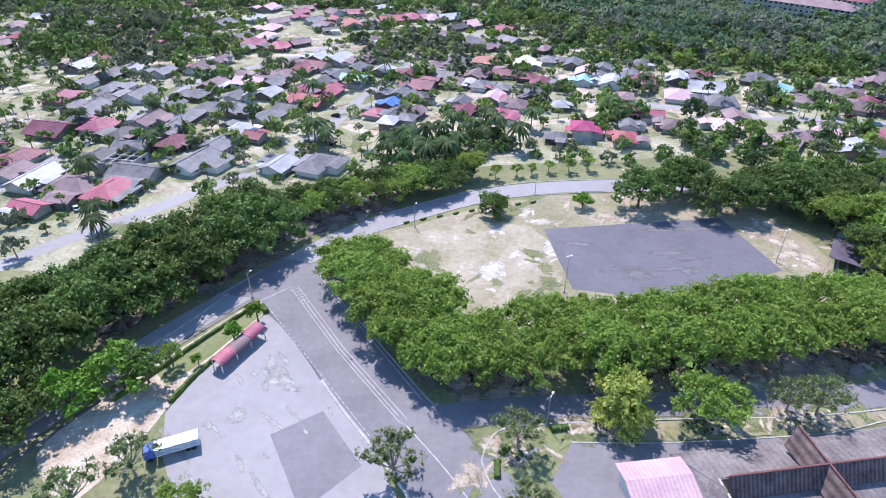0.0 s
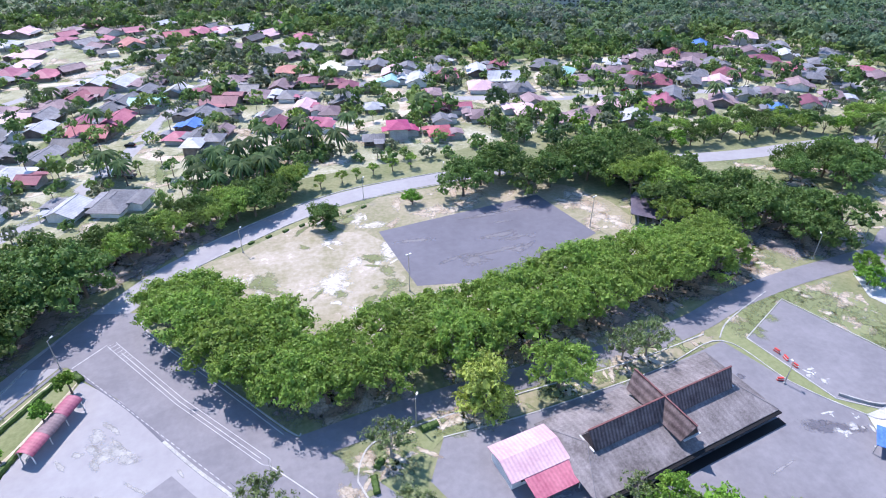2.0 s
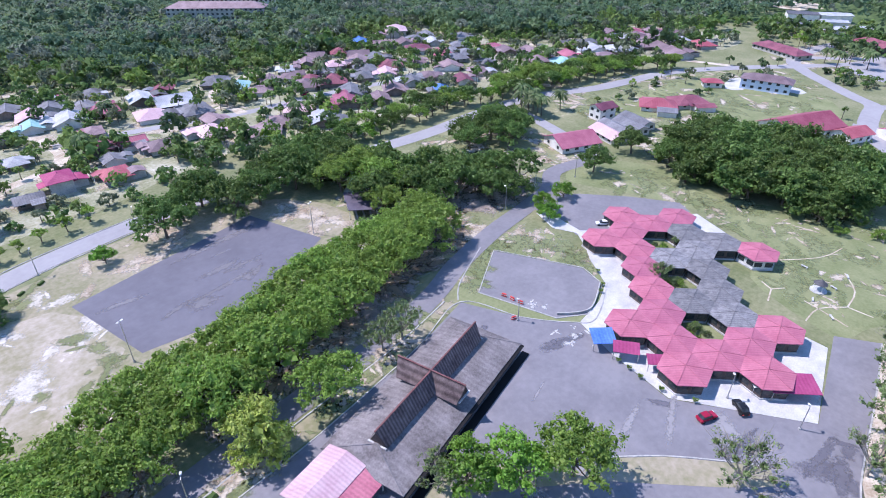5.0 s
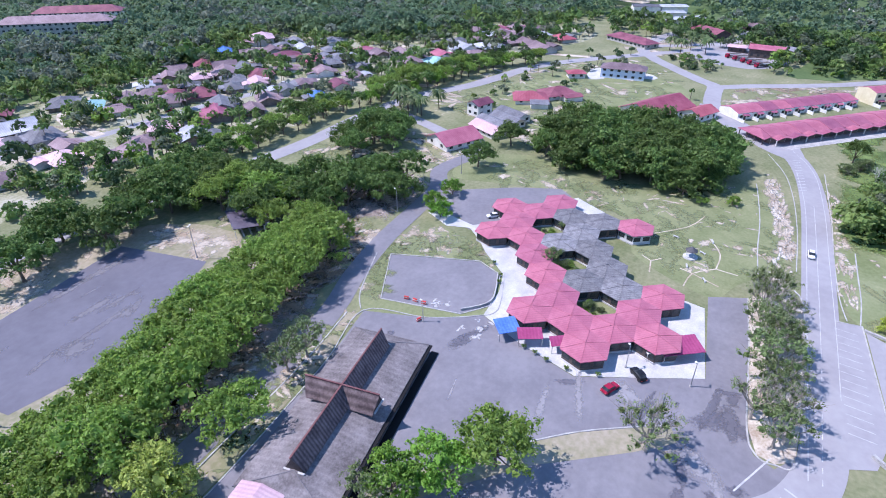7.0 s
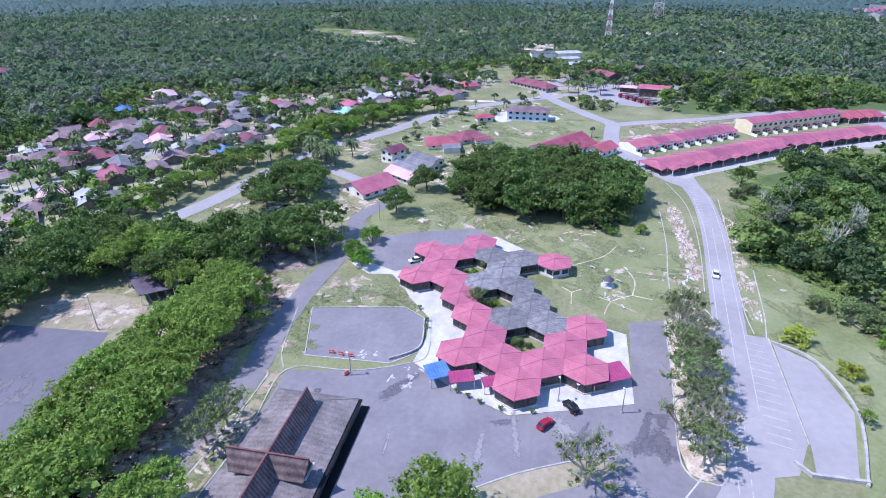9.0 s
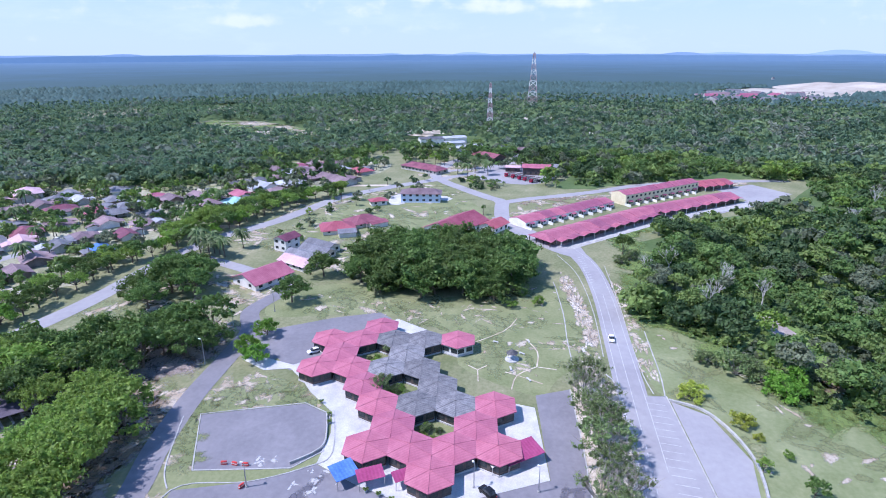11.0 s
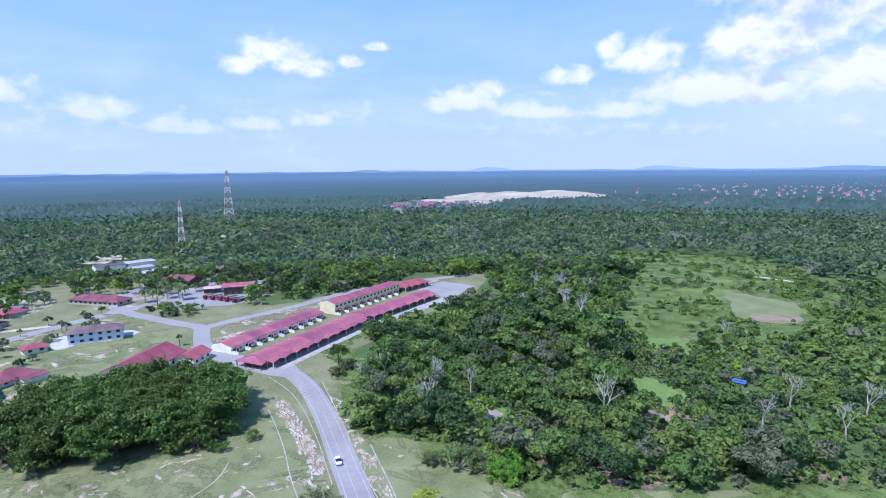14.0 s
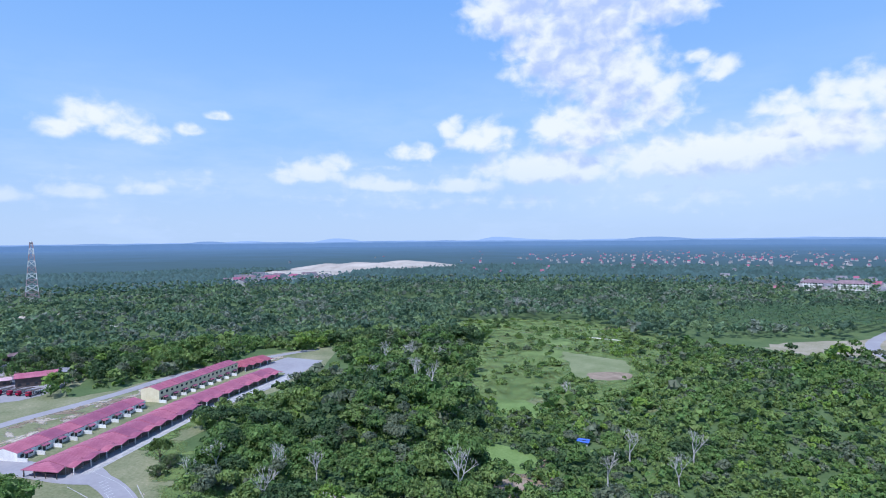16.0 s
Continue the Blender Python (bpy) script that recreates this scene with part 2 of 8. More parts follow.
M = {
    "black": mat("eave_black", (0.004, 0.004, 0.005), (0.011, 0.010, 0.011), 0.4, 3.0, 0.7, 0.1),
    "hedge": mat("clipped_hedge", (0.035, 0.075, 0.015), (0.09, 0.15, 0.03), 1.5, 6.0, 0.7, 0.6),
    "stain": mat("oil_stain", (0.13, 0.13, 0.145), (0.22, 0.215, 0.235), 0.5, 3.0, 0.7, 0.0),
    "plastic_red": mat("barrier_red", (0.55, 0.05, 0.05), (0.65, 0.1, 0.08), 1.0, 5.0, 0.5, 0.0, space="object"),
    "car_red": mat("car_paint_red", (0.30, 0.012, 0.04), (0.36, 0.02, 0.055), 0.5, 3.0, 0.25, 0.0, space="object"),
    "car_black": mat("car_paint_black", (0.012, 0.012, 0.014), (0.02, 0.02, 0.022), 0.5, 3.0, 0.2, 0.0, space="object"),
    "car_white": mat("car_paint_white", (0.72, 0.72, 0.72), (0.8, 0.8, 0.8), 0.5, 3.0, 0.25, 0.0, space="object"),
    "tarp_blue": mat("blue_tarpaulin", (0.05, 0.12, 0.5), (0.1, 0.2, 0.62), 0.5, 3.0, 0.6, 0.2, space="object"),
    "tarp_cyan": mat("turquoise_tarpaulin", (0.25, 0.6, 0.7), (0.4, 0.75, 0.8), 0.5, 3.0, 0.6, 0.2, space="object"),
    "lorry_bed": mat("pale_blue_paint", (0.5, 0.62, 0.7), (0.66, 0.76, 0.8), 0.5, 3.0, 0.5, 0.0, space="object"),
    "ground": mat("ground_mix", (0.145, 0.17, 0.075), (0.275, 0.27, 0.155), 0.05, 0.8, 0.95, third=(0.44, 0.39, 0.28)),
    "village_ground": mat("sandy_yard", (0.19, 0.20, 0.09), (0.46, 0.44, 0.34), 0.06, 0.9, 0.95, third=(0.70, 0.66, 0.58), at=0.68),
    "lawn": mat("lawn", (0.16, 0.19, 0.08), (0.265, 0.28, 0.145), 0.08, 1.2, 0.95, 0.3, third=(0.44, 0.41, 0.27)),
    "meadow": mat("meadow", (0.16, 0.195, 0.08), (0.255, 0.28, 0.145), 0.07, 0.9, 0.95, third=(0.36, 0.36, 0.2)),
    "field": mat("worn_field", (0.23, 0.225, 0.125), (0.40, 0.345, 0.265), 0.05, 0.8, 0.95, third=(0.60, 0.54, 0.47), at=0.67),
    "sand_patchy": mat("patchy_sand", (0.27, 0.25, 0.15), (0.47, 0.41, 0.34), 0.11, 0.7, 0.95, 0.2, third=(0.68, 0.63, 0.57), at=0.66),
    "dirt": mat("pale_earth", (0.35, 0.27, 0.19), (0.66, 0.60, 0.50), 0.15, 2.0, 0.95, 0.3),
    "quarry": mat("quarried_sand", (0.34, 0.30, 0.25), (0.52, 0.47, 0.40), 0.01, 0.05, 0.95, 0.3),
    "chalk": mat("chalky_gravel", (0.50, 0.46, 0.38), (0.76, 0.72, 0.65), 0.3, 2.5, 0.95, 0.4),
    "redearth": mat("red_earth", (0.20, 0.15, 0.10), (0.38, 0.30, 0.22), 0.2, 2.0, 0.95, 0.3),
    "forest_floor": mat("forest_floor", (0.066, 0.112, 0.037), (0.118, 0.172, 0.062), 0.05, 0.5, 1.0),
    "glade": mat("bright_grass", (0.125, 0.205, 0.05), (0.20, 0.29, 0.09), 0.15, 1.2, 0.95, 0.3),
    "scrub": mat("weedy_scrub", (0.115, 0.18, 0.05), (0.20, 0.27, 0.085), 0.1, 1.0, 0.95),
    "asphalt": mat("road_asphalt", (0.185, 0.178, 0.195), (0.245, 0.236, 0.252), 0.09, 0.7, 0.85, 0.1),
    "asphalt_pale": mat("worn_asphalt", (0.295, 0.283, 0.295), (0.36, 0.35, 0.358), 0.05, 0.5, 0.85, 0.1),
    "asphalt_dark": mat("new_asphalt", (0.13, 0.127, 0.15), (0.172, 0.168, 0.195), 0.06, 0.5, 0.8, 0.1),
    "concrete": mat("pale_concrete", (0.42, 0.415, 0.41), (0.60, 0.595, 0.58), 0.25, 3.0, 0.85, 0.1, third=(0.68, 0.67, 0.65)),
    "paint": mat("road_paint", (0.36, 0.36, 0.37), (0.60, 0.60, 0.60), 0.7, 6.0, 0.7, 0.0),
    "kerb": mat("kerb_concrete", (0.30, 0.295, 0.285), (0.52, 0.51, 0.49), 0.5, 4.0, 0.85, 0.1),
    "leaf": mat("leaves_green", (0.165, 0.285, 0.05), (0.32, 0.46, 0.10), 2.5, 11.0, 0.5, 0.0, vary=0.12, space="object", through=0.48, speck=0.25),
    "litter": mat("leaf_litter", (0.24, 0.20, 0.18), (0.44, 0.38, 0.34), 0.2, 2.0, 0.95, 0.3),
    "leaf_dark": mat("leaves_dark_green", (0.07, 0.14, 0.034), (0.175, 0.27, 0.068), 2.5, 11.0, 0.55, 0.0, vary=0.2, space="object", through=0.35, speck=0.25),
    "leaf_lime": mat("leaves_lime", (0.10, 0.24, 0.025), (0.24, 0.42, 0.06), 2.5, 11.0, 0.55, 0.0, vary=0.15, space="object", through=0.3, speck=0.25),
    "leaf_pale": mat("leaves_pale_lime", (0.30, 0.40, 0.06), (0.48, 0.57, 0.14), 2.5, 11.0, 0.55, 0.0, vary=0.1, space="object", through=0.3, speck=0.25),
    "twig": mat("pale_twigs", (0.24, 0.21, 0.17), (0.42, 0.39, 0.34), 1.0, 6.0, 0.9, 0.2, space="object"),
    "leaf_yellow": mat("leaves_yellow", (0.32, 0.40, 0.05), (0.50, 0.55, 0.11), 2.5, 9.0, 0.6, 0.0, vary=0.15, space="object", through=0.3, speck=0.2),
    "leaf_grey": mat("leaves_grey_green", (0.115, 0.18, 0.06), (0.24, 0.31, 0.12), 2.5, 9.0, 0.6, 0.0, vary=0.18, space="object", through=0.25, speck=0.25),
    "frond": mat("palm_fronds", (0.06, 0.11, 0.03), (0.15, 0.20, 0.07), 2.5, 9.0, 0.55, 0.0, vary=0.25, space="object", through=0.2),
    "canopy": mat("forest_green", (0.08, 0.155, 0.043), (0.20, 0.32, 0.085), 0.12, 1.4, 0.6, 0.0, vary=0.18, island=True, through=0.35),
    "canopy_dark": mat("forest_dark_green", (0.042, 0.084, 0.036), (0.12, 0.198, 0.068), 0.12, 1.4, 0.6, 0.0, vary=0.18, island=True, through=0.35),
    "canopy_light": mat("forest_light_green", (0.125, 0.195, 0.052), (0.26, 0.365, 0.105), 0.12, 1.4, 0.6, 0.0, vary=0.18, island=True, through=0.35),
    "canopy_grey": mat("forest_grey_green", (0.105, 0.14, 0.08), (0.23, 0.27, 0.165), 0.12, 1.4, 0.6, 0.0, vary=0.18, island=True, through=0.35),
    "canopy_lime": mat("forest_lime", (0.135, 0.235, 0.037), (0.27, 0.395, 0.077), 0.12, 1.4, 0.6, 0.0, vary=0.18, island=True, through=0.35),
    # far woods: aerial haze put into the base colour as bluer, paler greens
    "haze_mid": mat("woodland_haze_mid", (0.105, 0.185, 0.1), (0.19, 0.285, 0.16), 0.05, 0.6, 0.75, 0.0, vary=0.15, island=True, through=0.3),
    "haze_deep": mat("woodland_haze_deep", (0.065, 0.125, 0.08), (0.13, 0.205, 0.12), 0.05, 0.6, 0.75, 0.0, vary=0.15, island=True, through=0.3),
    "haze_light": mat("woodland_haze_light", (0.15, 0.23, 0.1), (0.23, 0.325, 0.155), 0.05, 0.6, 0.75, 0.0, vary=0.15, island=True, through=0.3),
    "haze_grey": mat("woodland_haze_grey", (0.17, 0.21, 0.155), (0.265, 0.305, 0.225), 0.05, 0.6, 0.75, 0.0, vary=0.15, island=True, through=0.3),
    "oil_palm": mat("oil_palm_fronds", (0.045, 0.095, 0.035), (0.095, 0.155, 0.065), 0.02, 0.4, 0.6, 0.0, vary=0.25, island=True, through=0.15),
    # farthest canopy: blue haze painted into its dark green
    "canopy_haze": mat("hazed_canopy", (0.036, 0.076, 0.068), (0.062, 0.112, 0.10), 0.008, 0.1, 0.8, 0.0, vary=0.25, island=True),
    "bark": mat("bark", (0.10, 0.075, 0.055), (0.24, 0.20, 0.16), 1.0, 6.0, 0.9, 0.3, space="object"),
    "deadwood": mat("bleached_wood", (0.38, 0.36, 0.33), (0.60, 0.58, 0.54), 1.0, 6.0, 0.9, 0.2, space="object"),
    "wall_worn": mat("plaster_worn", (0.34, 0.33, 0.31), (0.55, 0.54, 0.51), 0.3, 2.0, 0.85, 0.05, vary=0.2, space="object"),
    # weathered house boards; also the painted shade panels of the terraces
    "board_and_shade": mat("weathered_boards_and_shade", (0.16, 0.13, 0.11), (0.30, 0.25, 0.22), 0.5, 3.0, 0.85, 0.1, vary=0.2, space="object", seams=3.0),
    "wall": mat("plaster_white", (0.62, 0.61, 0.58), (0.82, 0.81, 0.78), 0.3, 2.0, 0.85, 0.05, vary=0.15, space="object"),
    "wall_yellow": mat("plaster_yellow", (0.64, 0.56, 0.36), (0.76, 0.69, 0.49), 0.3, 2.0, 0.85, 0.05, space="object"),
    "wall_blue": mat("plaster_pale_blue", (0.50, 0.60, 0.76), (0.62, 0.70, 0.82), 0.3, 2.0, 0.85, 0.05, space="object"),
    "wall_dark": mat("dark_timber", (0.06, 0.05, 0.045), (0.13, 0.10, 0.09), 0.5, 3.0, 0.8, 0.1, space="object"),
    "glass": mat("window_glass", (0.02, 0.025, 0.03), (0.06, 0.07, 0.08), 0.5, 2.0, 0.08, 0.0, space="object"),
    "metal": mat("galvanised_steel", (0.35, 0.36, 0.37), (0.55, 0.56, 0.57), 1.0, 6.0, 0.4, 0.05, 0.8, space="object"),
    "tyre": mat("tyre_rubber", (0.02, 0.02, 0.02), (0.04, 0.04, 0.04), 2.0, 9.0, 0.8, 0.0, space="object"),
}
ROOF = {  # colour letter: (name in labels, material)
    "g": ("grey sheet-metal", mat("roof_grey", (0.135, 0.135, 0.15), (0.25, 0.25, 0.27), 0.25, 2.0, 0.6, 0.1, vary=0.25, space="object", seams=0.42)),
    "d": ("dark grey", mat("roof_dark", (0.08, 0.08, 0.09), (0.15, 0.145, 0.155), 0.25, 2.0, 0.6, 0.1, vary=0.2, space="object", seams=0.42)),
    "m": ("maroon", mat("roof_maroon", (0.17, 0.05, 0.078), (0.32, 0.115, 0.15), 0.2, 2.0, 0.6, 0.1, vary=0.2, space="object", seams=0.42)),
    "p": ("pinkish red", mat("roof_pink", (0.32, 0.085, 0.14), (0.46, 0.165, 0.225), 0.2, 2.0, 0.6, 0.1, vary=0.2, space="object", seams=0.42)),
    "r": ("red", mat("roof_red", (0.31, 0.065, 0.095), (0.45, 0.135, 0.165), 0.2, 2.0, 0.6, 0.1, vary=0.15, space="object", seams=0.42)),
    "l": ("whitish", mat("roof_light", (0.34, 0.35, 0.38), (0.56, 0.57, 0.59), 0.2, 2.0, 0.55, 0.1, vary=0.15, space="object", seams=0.42)),
    "t": ("turquoise", mat("roof_teal", (0.24, 0.48, 0.48), (0.42, 0.66, 0.64), 0.2, 2.0, 0.55, 0.1, vary=0.1, space="object", seams=0.42)),
    "b": ("blue", mat("roof_blue", (0.06, 0.16, 0.50), (0.14, 0.28, 0.62), 0.2, 2.0, 0.5, 0.1, vary=0.1, space="object", seams=0.42)),
    "k": ("pale pink", mat("roof_pale_pink", (0.58, 0.36, 0.40), (0.74, 0.54, 0.57), 0.2, 2.0, 0.6, 0.1, vary=0.1, space="object", seams=0.42)),
    "o": ("orange-red tiled", mat("roof_orange", (0.40, 0.155, 0.135), (0.54, 0.255, 0.22), 0.2, 2.0, 0.7, 0.1, vary=0.1, space="object", seams=0.42)),
    "y": ("cream", mat("roof_cream", (0.68, 0.66, 0.46), (0.80, 0.78, 0.62), 0.2, 2.0, 0.6, 0.1, vary=0.1, space="object", seams=0.42)),
    "v": ("weathered mauve", mat("roof_mauve", (0.19, 0.13, 0.145), (0.33, 0.24, 0.255), 0.2, 2.0, 0.65, 0.1, vary=0.25, space="object", seams=0.42)),
    "n": ("magenta", mat("roof_magenta", (0.32, 0.04, 0.13), (0.45, 0.09, 0.20), 0.2, 2.0, 0.6, 0.1, vary=0.1, space="object", seams=0.42)),
    "c": ("unroofed concrete", M["kerb"]),
}

# ---- helpers for building ----


def mesh(name, verts, faces, mats, smooth=False, index=None):
    me = bpy.data.meshes.new(name)
    me.from_pydata([tuple(v) for v in verts], [], faces)
    for m in mats if isinstance(mats, (list, tuple)) else [mats]:
        me.materials.append(m)
    if index is not None:
        me.polygons.foreach_set("material_index", index)
    if smooth:
        me.polygons.foreach_set("use_smooth", [True] * len(me.polygons))
    me.update()
    return me


def part(name, me, parent=None, label="", m=None):
    ob = new(name, me)
    if parent:
        ob.parent = parent
    if m is not None:
        ob.matrix_basis = m
    if label:
        tagged(ob, label)
    return ob


def spline(pts, closed=False, step=4):
    """Catmull-Rom through the points."""
    P = [Vector((*p, 0)[:3]) for p in pts]
    n, out = len(P), []
    for i in range(n if closed else n - 1):
        a, b, c, d = (P[(i - 1) % n], P[i], P[(i + 1) % n], P[(i + 2) % n]) if closed else (P[max(i - 1, 0)], P[i], P[i + 1], P[min(i + 2, n - 1)])
        for k in range(step):
            t = k / step
            out.append(0.5 * (2 * b + (c - a) * t + (2 * a - 5 * b + 4 * c - d) * t * t + (3 * b - a - 3 * c + d) * t ** 3))
    if not closed:
        out.append(P[-1])
    return out


def sheet(name, pts, z, ma, label="", category="ground", wob=0.0, step=1, kind="structure"):
    """A flat patch of ground with an edge that may wander."""
    P = spline(pts, True, step) if step > 1 else [Vector((*p, 0)) for p in pts]
    if wob:
        P = [p + Vector(noise.noise_vector(p * 0.15) * wob).to_2d().to_3d() for p in P]
    ob = part(name, mesh(name, [(p.x, p.y, z) for p in P], [list(range(len(P)))], ma))
    return tagged(ob, label or name.replace("_", " "), category, kind=kind)


def ribbon(pts, width, z, step=6):
    C = spline(pts, False, step) if step > 1 else [Vector((*p, 0)) for p in pts]
    V, F = [], []
    for i, p in enumerate(C):
        d = (C[min(i + 1, len(C) - 1)] - C[max(i - 1, 0)]).normalized()
        s = Vector((-d.y, d.x, 0)) * width / 2
        V += [(p + s).to_tuple()[:2] + (z,), (p - s).to_tuple()[:2] + (z,)]
        if i:
            F.append([2 * i - 2, 2 * i - 1, 2 * i + 1, 2 * i])
    return V, F


def road(name, pts, width, z, ma, label, category="road", step=6):
    V, F = ribbon(pts, width, z, step)
    return tagged(part(name, mesh(name, V, F, ma)), label, category, kind="structure")


def bar(pts, width, z0, z1, ma, name, step=6):
    """A raised strip (kerb, wall, hedge, rail) along a line."""
    V, F = ribbon(pts, width, z1, step)
    n = len(V)
    V2 = V + [(x, y, z0) for x, y, _ in V]
    F2 = list(F)
    for i in range(0, n - 2, 2):
        F2 += [[i, i + 2, n + i + 2, n + i], [i + 3, i + 1, n + i + 1, n + i + 3]]
    F2 += [[0, n, n + 1, 1], [n - 2, n - 1, 2 * n - 1, 2 * n - 2]]
    return mesh(name, V2, F2, ma)


def kerb(pts, label="pale concrete kerb along the asphalt", width=0.3, height=0.16, step=6, ma=None, name="kerb", category="kerb"):
    return tagged(part(name, bar(pts, width, 0, height, ma or M["kerb"], name, step)), label, category, kind="structure")


def boxes(specs, ma, name="box"):
    """One mesh of axis-aligned boxes (x0, y0, z0, x1, y1, z1)."""
    V, F = [], []
    for x0, y0, z0, x1, y1, z1 in specs:
        n = len(V)
        V += [(x0, y0, z0), (x1, y0, z0), (x1, y1, z0), (x0, y1, z0), (x0, y0, z1), (x1, y0, z1), (x1, y1, z1), (x0, y1, z1)]
        F += [[n + i for i in f] for f in ((3, 2, 1, 0), (4, 5, 6, 7), (0, 1, 5, 4), (1, 2, 6, 5), (2, 3, 7, 6), (3, 0, 4, 7))]
    return mesh(name, V, F, ma)


def tube(pts, radii, sides=7):
    """Vertices and faces of a tapered tube through points."""
    V, F = [], []
    for i, (p, r) in enumerate(zip(pts, radii)):
        p = Vector(p)
        d = (Vector(pts[min(i + 1, len(pts) - 1)]) - Vector(pts[max(i - 1, 0)])).normalized()
        a = d.orthogonal().normalized()
        b = d.cross(a)
        V += [p + (a * math.cos(k * math.tau / sides) + b * math.sin(k * math.tau / sides)) * r for k in range(sides)]
        if i:
            o = (i - 1) * sides
            F += [[o + k, o + (k + 1) % sides, o + sides + (k + 1) % sides, o + sides + k] for k in range(sides)]
    F.append(list(range(len(V) - sides, len(V))))
    return V, F


def merged(pieces, name, ma, smooth=False):
    V, F = [], []
    for v, f in pieces:
        n = len(V)
        V += v
        F += [[n + i for i in q] for q in f]
    return mesh(name, V, F, ma, smooth)


# ---- ground ----
def ground_disc():
    V, F = [(0, 0, 0)], []
    rings, S = [150, 300, 600, 1200, 2400, 4900], 96
    for r in rings:
        V += [(r * math.cos(k * math.tau / S), r * math.sin(k * math.tau / S), 0) for k in range(S)]
    F += [[0, 1 + k, 1 + (k + 1) % S] for k in range(S)]
    for i in range(len(rings) - 1):
        o = 1 + i * S
        F += [[o + k, o + S + k, o + S + (k + 1) % S, o + (k + 1) % S] for k in range(S)]
    tagged(part("ground", mesh("ground", V, F, M["ground"])), "dry grass and bare sandy earth", "ground", kind="structure")


ground_disc()
sheet("village_ground", [(-330, 440), (-250, 300), (-190, 190), (-120, 125), (-85, 150), (-40, 185), (30, 190), (110, 200), (170, 180), (230, 180), (330, 150), (440, 110), (450, 190), (350, 230), (340, 320), (230, 300), (130, 320), (60, 420), (20, 500), (-160, 520)], 0.01, M["village_ground"], "sandy yards and worn grass between the houses", wob=8, step=6)
sheet("field", [(-30, 138), (-8, 149), (11, 160), (30, 166), (59, 169.5), (85, 165), (102, 150), (106, 128), (95, 106), (60, 95), (30, 95), (5, 96), (-16, 112)], 0.02, M["field"], "worn playing field of dry grass and bare sand", wob=2, step=5)
sheet("bare_sand", [(-5, 145), (14, 150), (28, 143), (31, 120), (18, 112), (3, 116)], 0.03, M["sand_patchy"], "patchy bare white sand in the worn field", wob=6, step=8)
sheet("court", [(29.9, 146.8), (33, 117.4), (57, 112.3), (90.5, 125.8), (85, 153.6)], 0.05, M["asphalt_dark"], "dark asphalt drill court beside the worn field", "court")
sheet("lawn", [(137, 2), (146, -4), (160, -14), (188, -16), (204, -12), (212, 0), (200, 22), (192, 50), (204, 72), (192, 92), (172, 92), (176, 70), (178, 48), (166, 22), (150, 24)], 0.03, M["lawn"], "mown lawn with worn footpaths", wob=1, step=4)
sheet("lawn", [(92.5, 76.2), (99, 80.5), (116, 86.8), (130, 85), (137, 77), (134, 66), (129, 60.5), (123, 51.5), (108, 47), (103, 50.3), (97, 60)], 0.03, M["lawn"], "kerbed lawn round the small car park", step=3)
sheet("lawn", [(140, -31), (131, -43), (100, -40), (84, -46), (80, -90), (108, -120), (124, -100), (136, -70), (148, -62), (166, -53), (186, -30), (160, -27)], 0.03, M["meadow"], "bright green grass slope beside the parking bays", wob=1.5, step=4)
sheet("lawn", [(214, 70), (250, 120), (330, 100), (340, 45), (300, 30), (270, 60), (240, 80)], 0.025, M["lawn"], "grass plots between the roads", wob=2, step=4)
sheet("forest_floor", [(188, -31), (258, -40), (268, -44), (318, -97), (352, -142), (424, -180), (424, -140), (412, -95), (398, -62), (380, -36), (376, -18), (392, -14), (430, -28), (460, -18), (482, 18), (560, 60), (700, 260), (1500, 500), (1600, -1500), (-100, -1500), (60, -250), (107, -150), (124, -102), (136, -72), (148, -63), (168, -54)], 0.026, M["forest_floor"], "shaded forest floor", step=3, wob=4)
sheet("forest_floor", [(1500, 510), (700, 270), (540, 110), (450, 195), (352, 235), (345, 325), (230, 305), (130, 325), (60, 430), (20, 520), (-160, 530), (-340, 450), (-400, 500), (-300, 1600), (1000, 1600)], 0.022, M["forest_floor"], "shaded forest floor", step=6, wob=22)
sheet("clearing", [(464, -336), (411, -412), (335, -408), (225, -330), (190, -245), (215, -195), (260, -190), (333, -240)], 0.06, M["scrub"], "bright green overgrown clearing in the forest", wob=12, step=5)
sheet("clearing", [(700, -395), (600, -440), (570, -410), (660, -370)], 0.06, M["lawn"], "small grassy clearing", wob=8, step=5)
sheet("sand_quarry", [(1300, -330), (1170, -450), (1220, -560), (1500, -1050), (1640, -1120), (1850, -850), (1500, -520)], 0.12, M["quarry"], "broad pale sand quarry among the forest", wob=30, step=5)
sheet("mown_field", [(303, -300), (286, -284), (262, -264), (242, -253), (229, -266), (230, -276), (252, -306), (264, -309), (290, -303)], 0.13, M["meadow"], "pale mown field in the clearing", wob=4, step=3)
sheet("bare_strip", [(240, -256), (228, -268), (233, -282), (246, -276), (250, -264)], 0.15, M["redearth"], "bare brown corner of the mown field", wob=3, step=4)
for c in ([(204, -70), (190, -68), (162, -71), (158, -80), (172, -82), (192, -80)], [(168, -132), (186, -128), (196, -140), (184, -150), (170, -148)], [(210, -170), (238, -180), (234, -196), (210, -188)], [(248, -203), (272, -210), (264, -226), (244, -218)]):
    sheet("glade", c, 0.075, M["glade"], "bright green grass between the forest trees", wob=3, step=5)
sheet("puddle", [(180, -73), (196, -72), (196, -76), (182, -78)], 0.09, M["litter"], "dried muddy hollow in the grass", wob=2, step=5)
sheet("bare_earth", [(152, -121), (163, -117), (167, -129), (157, -134)], 0.085, M["redearth"], "bare brown earth in the scrub", wob=2, step=5)
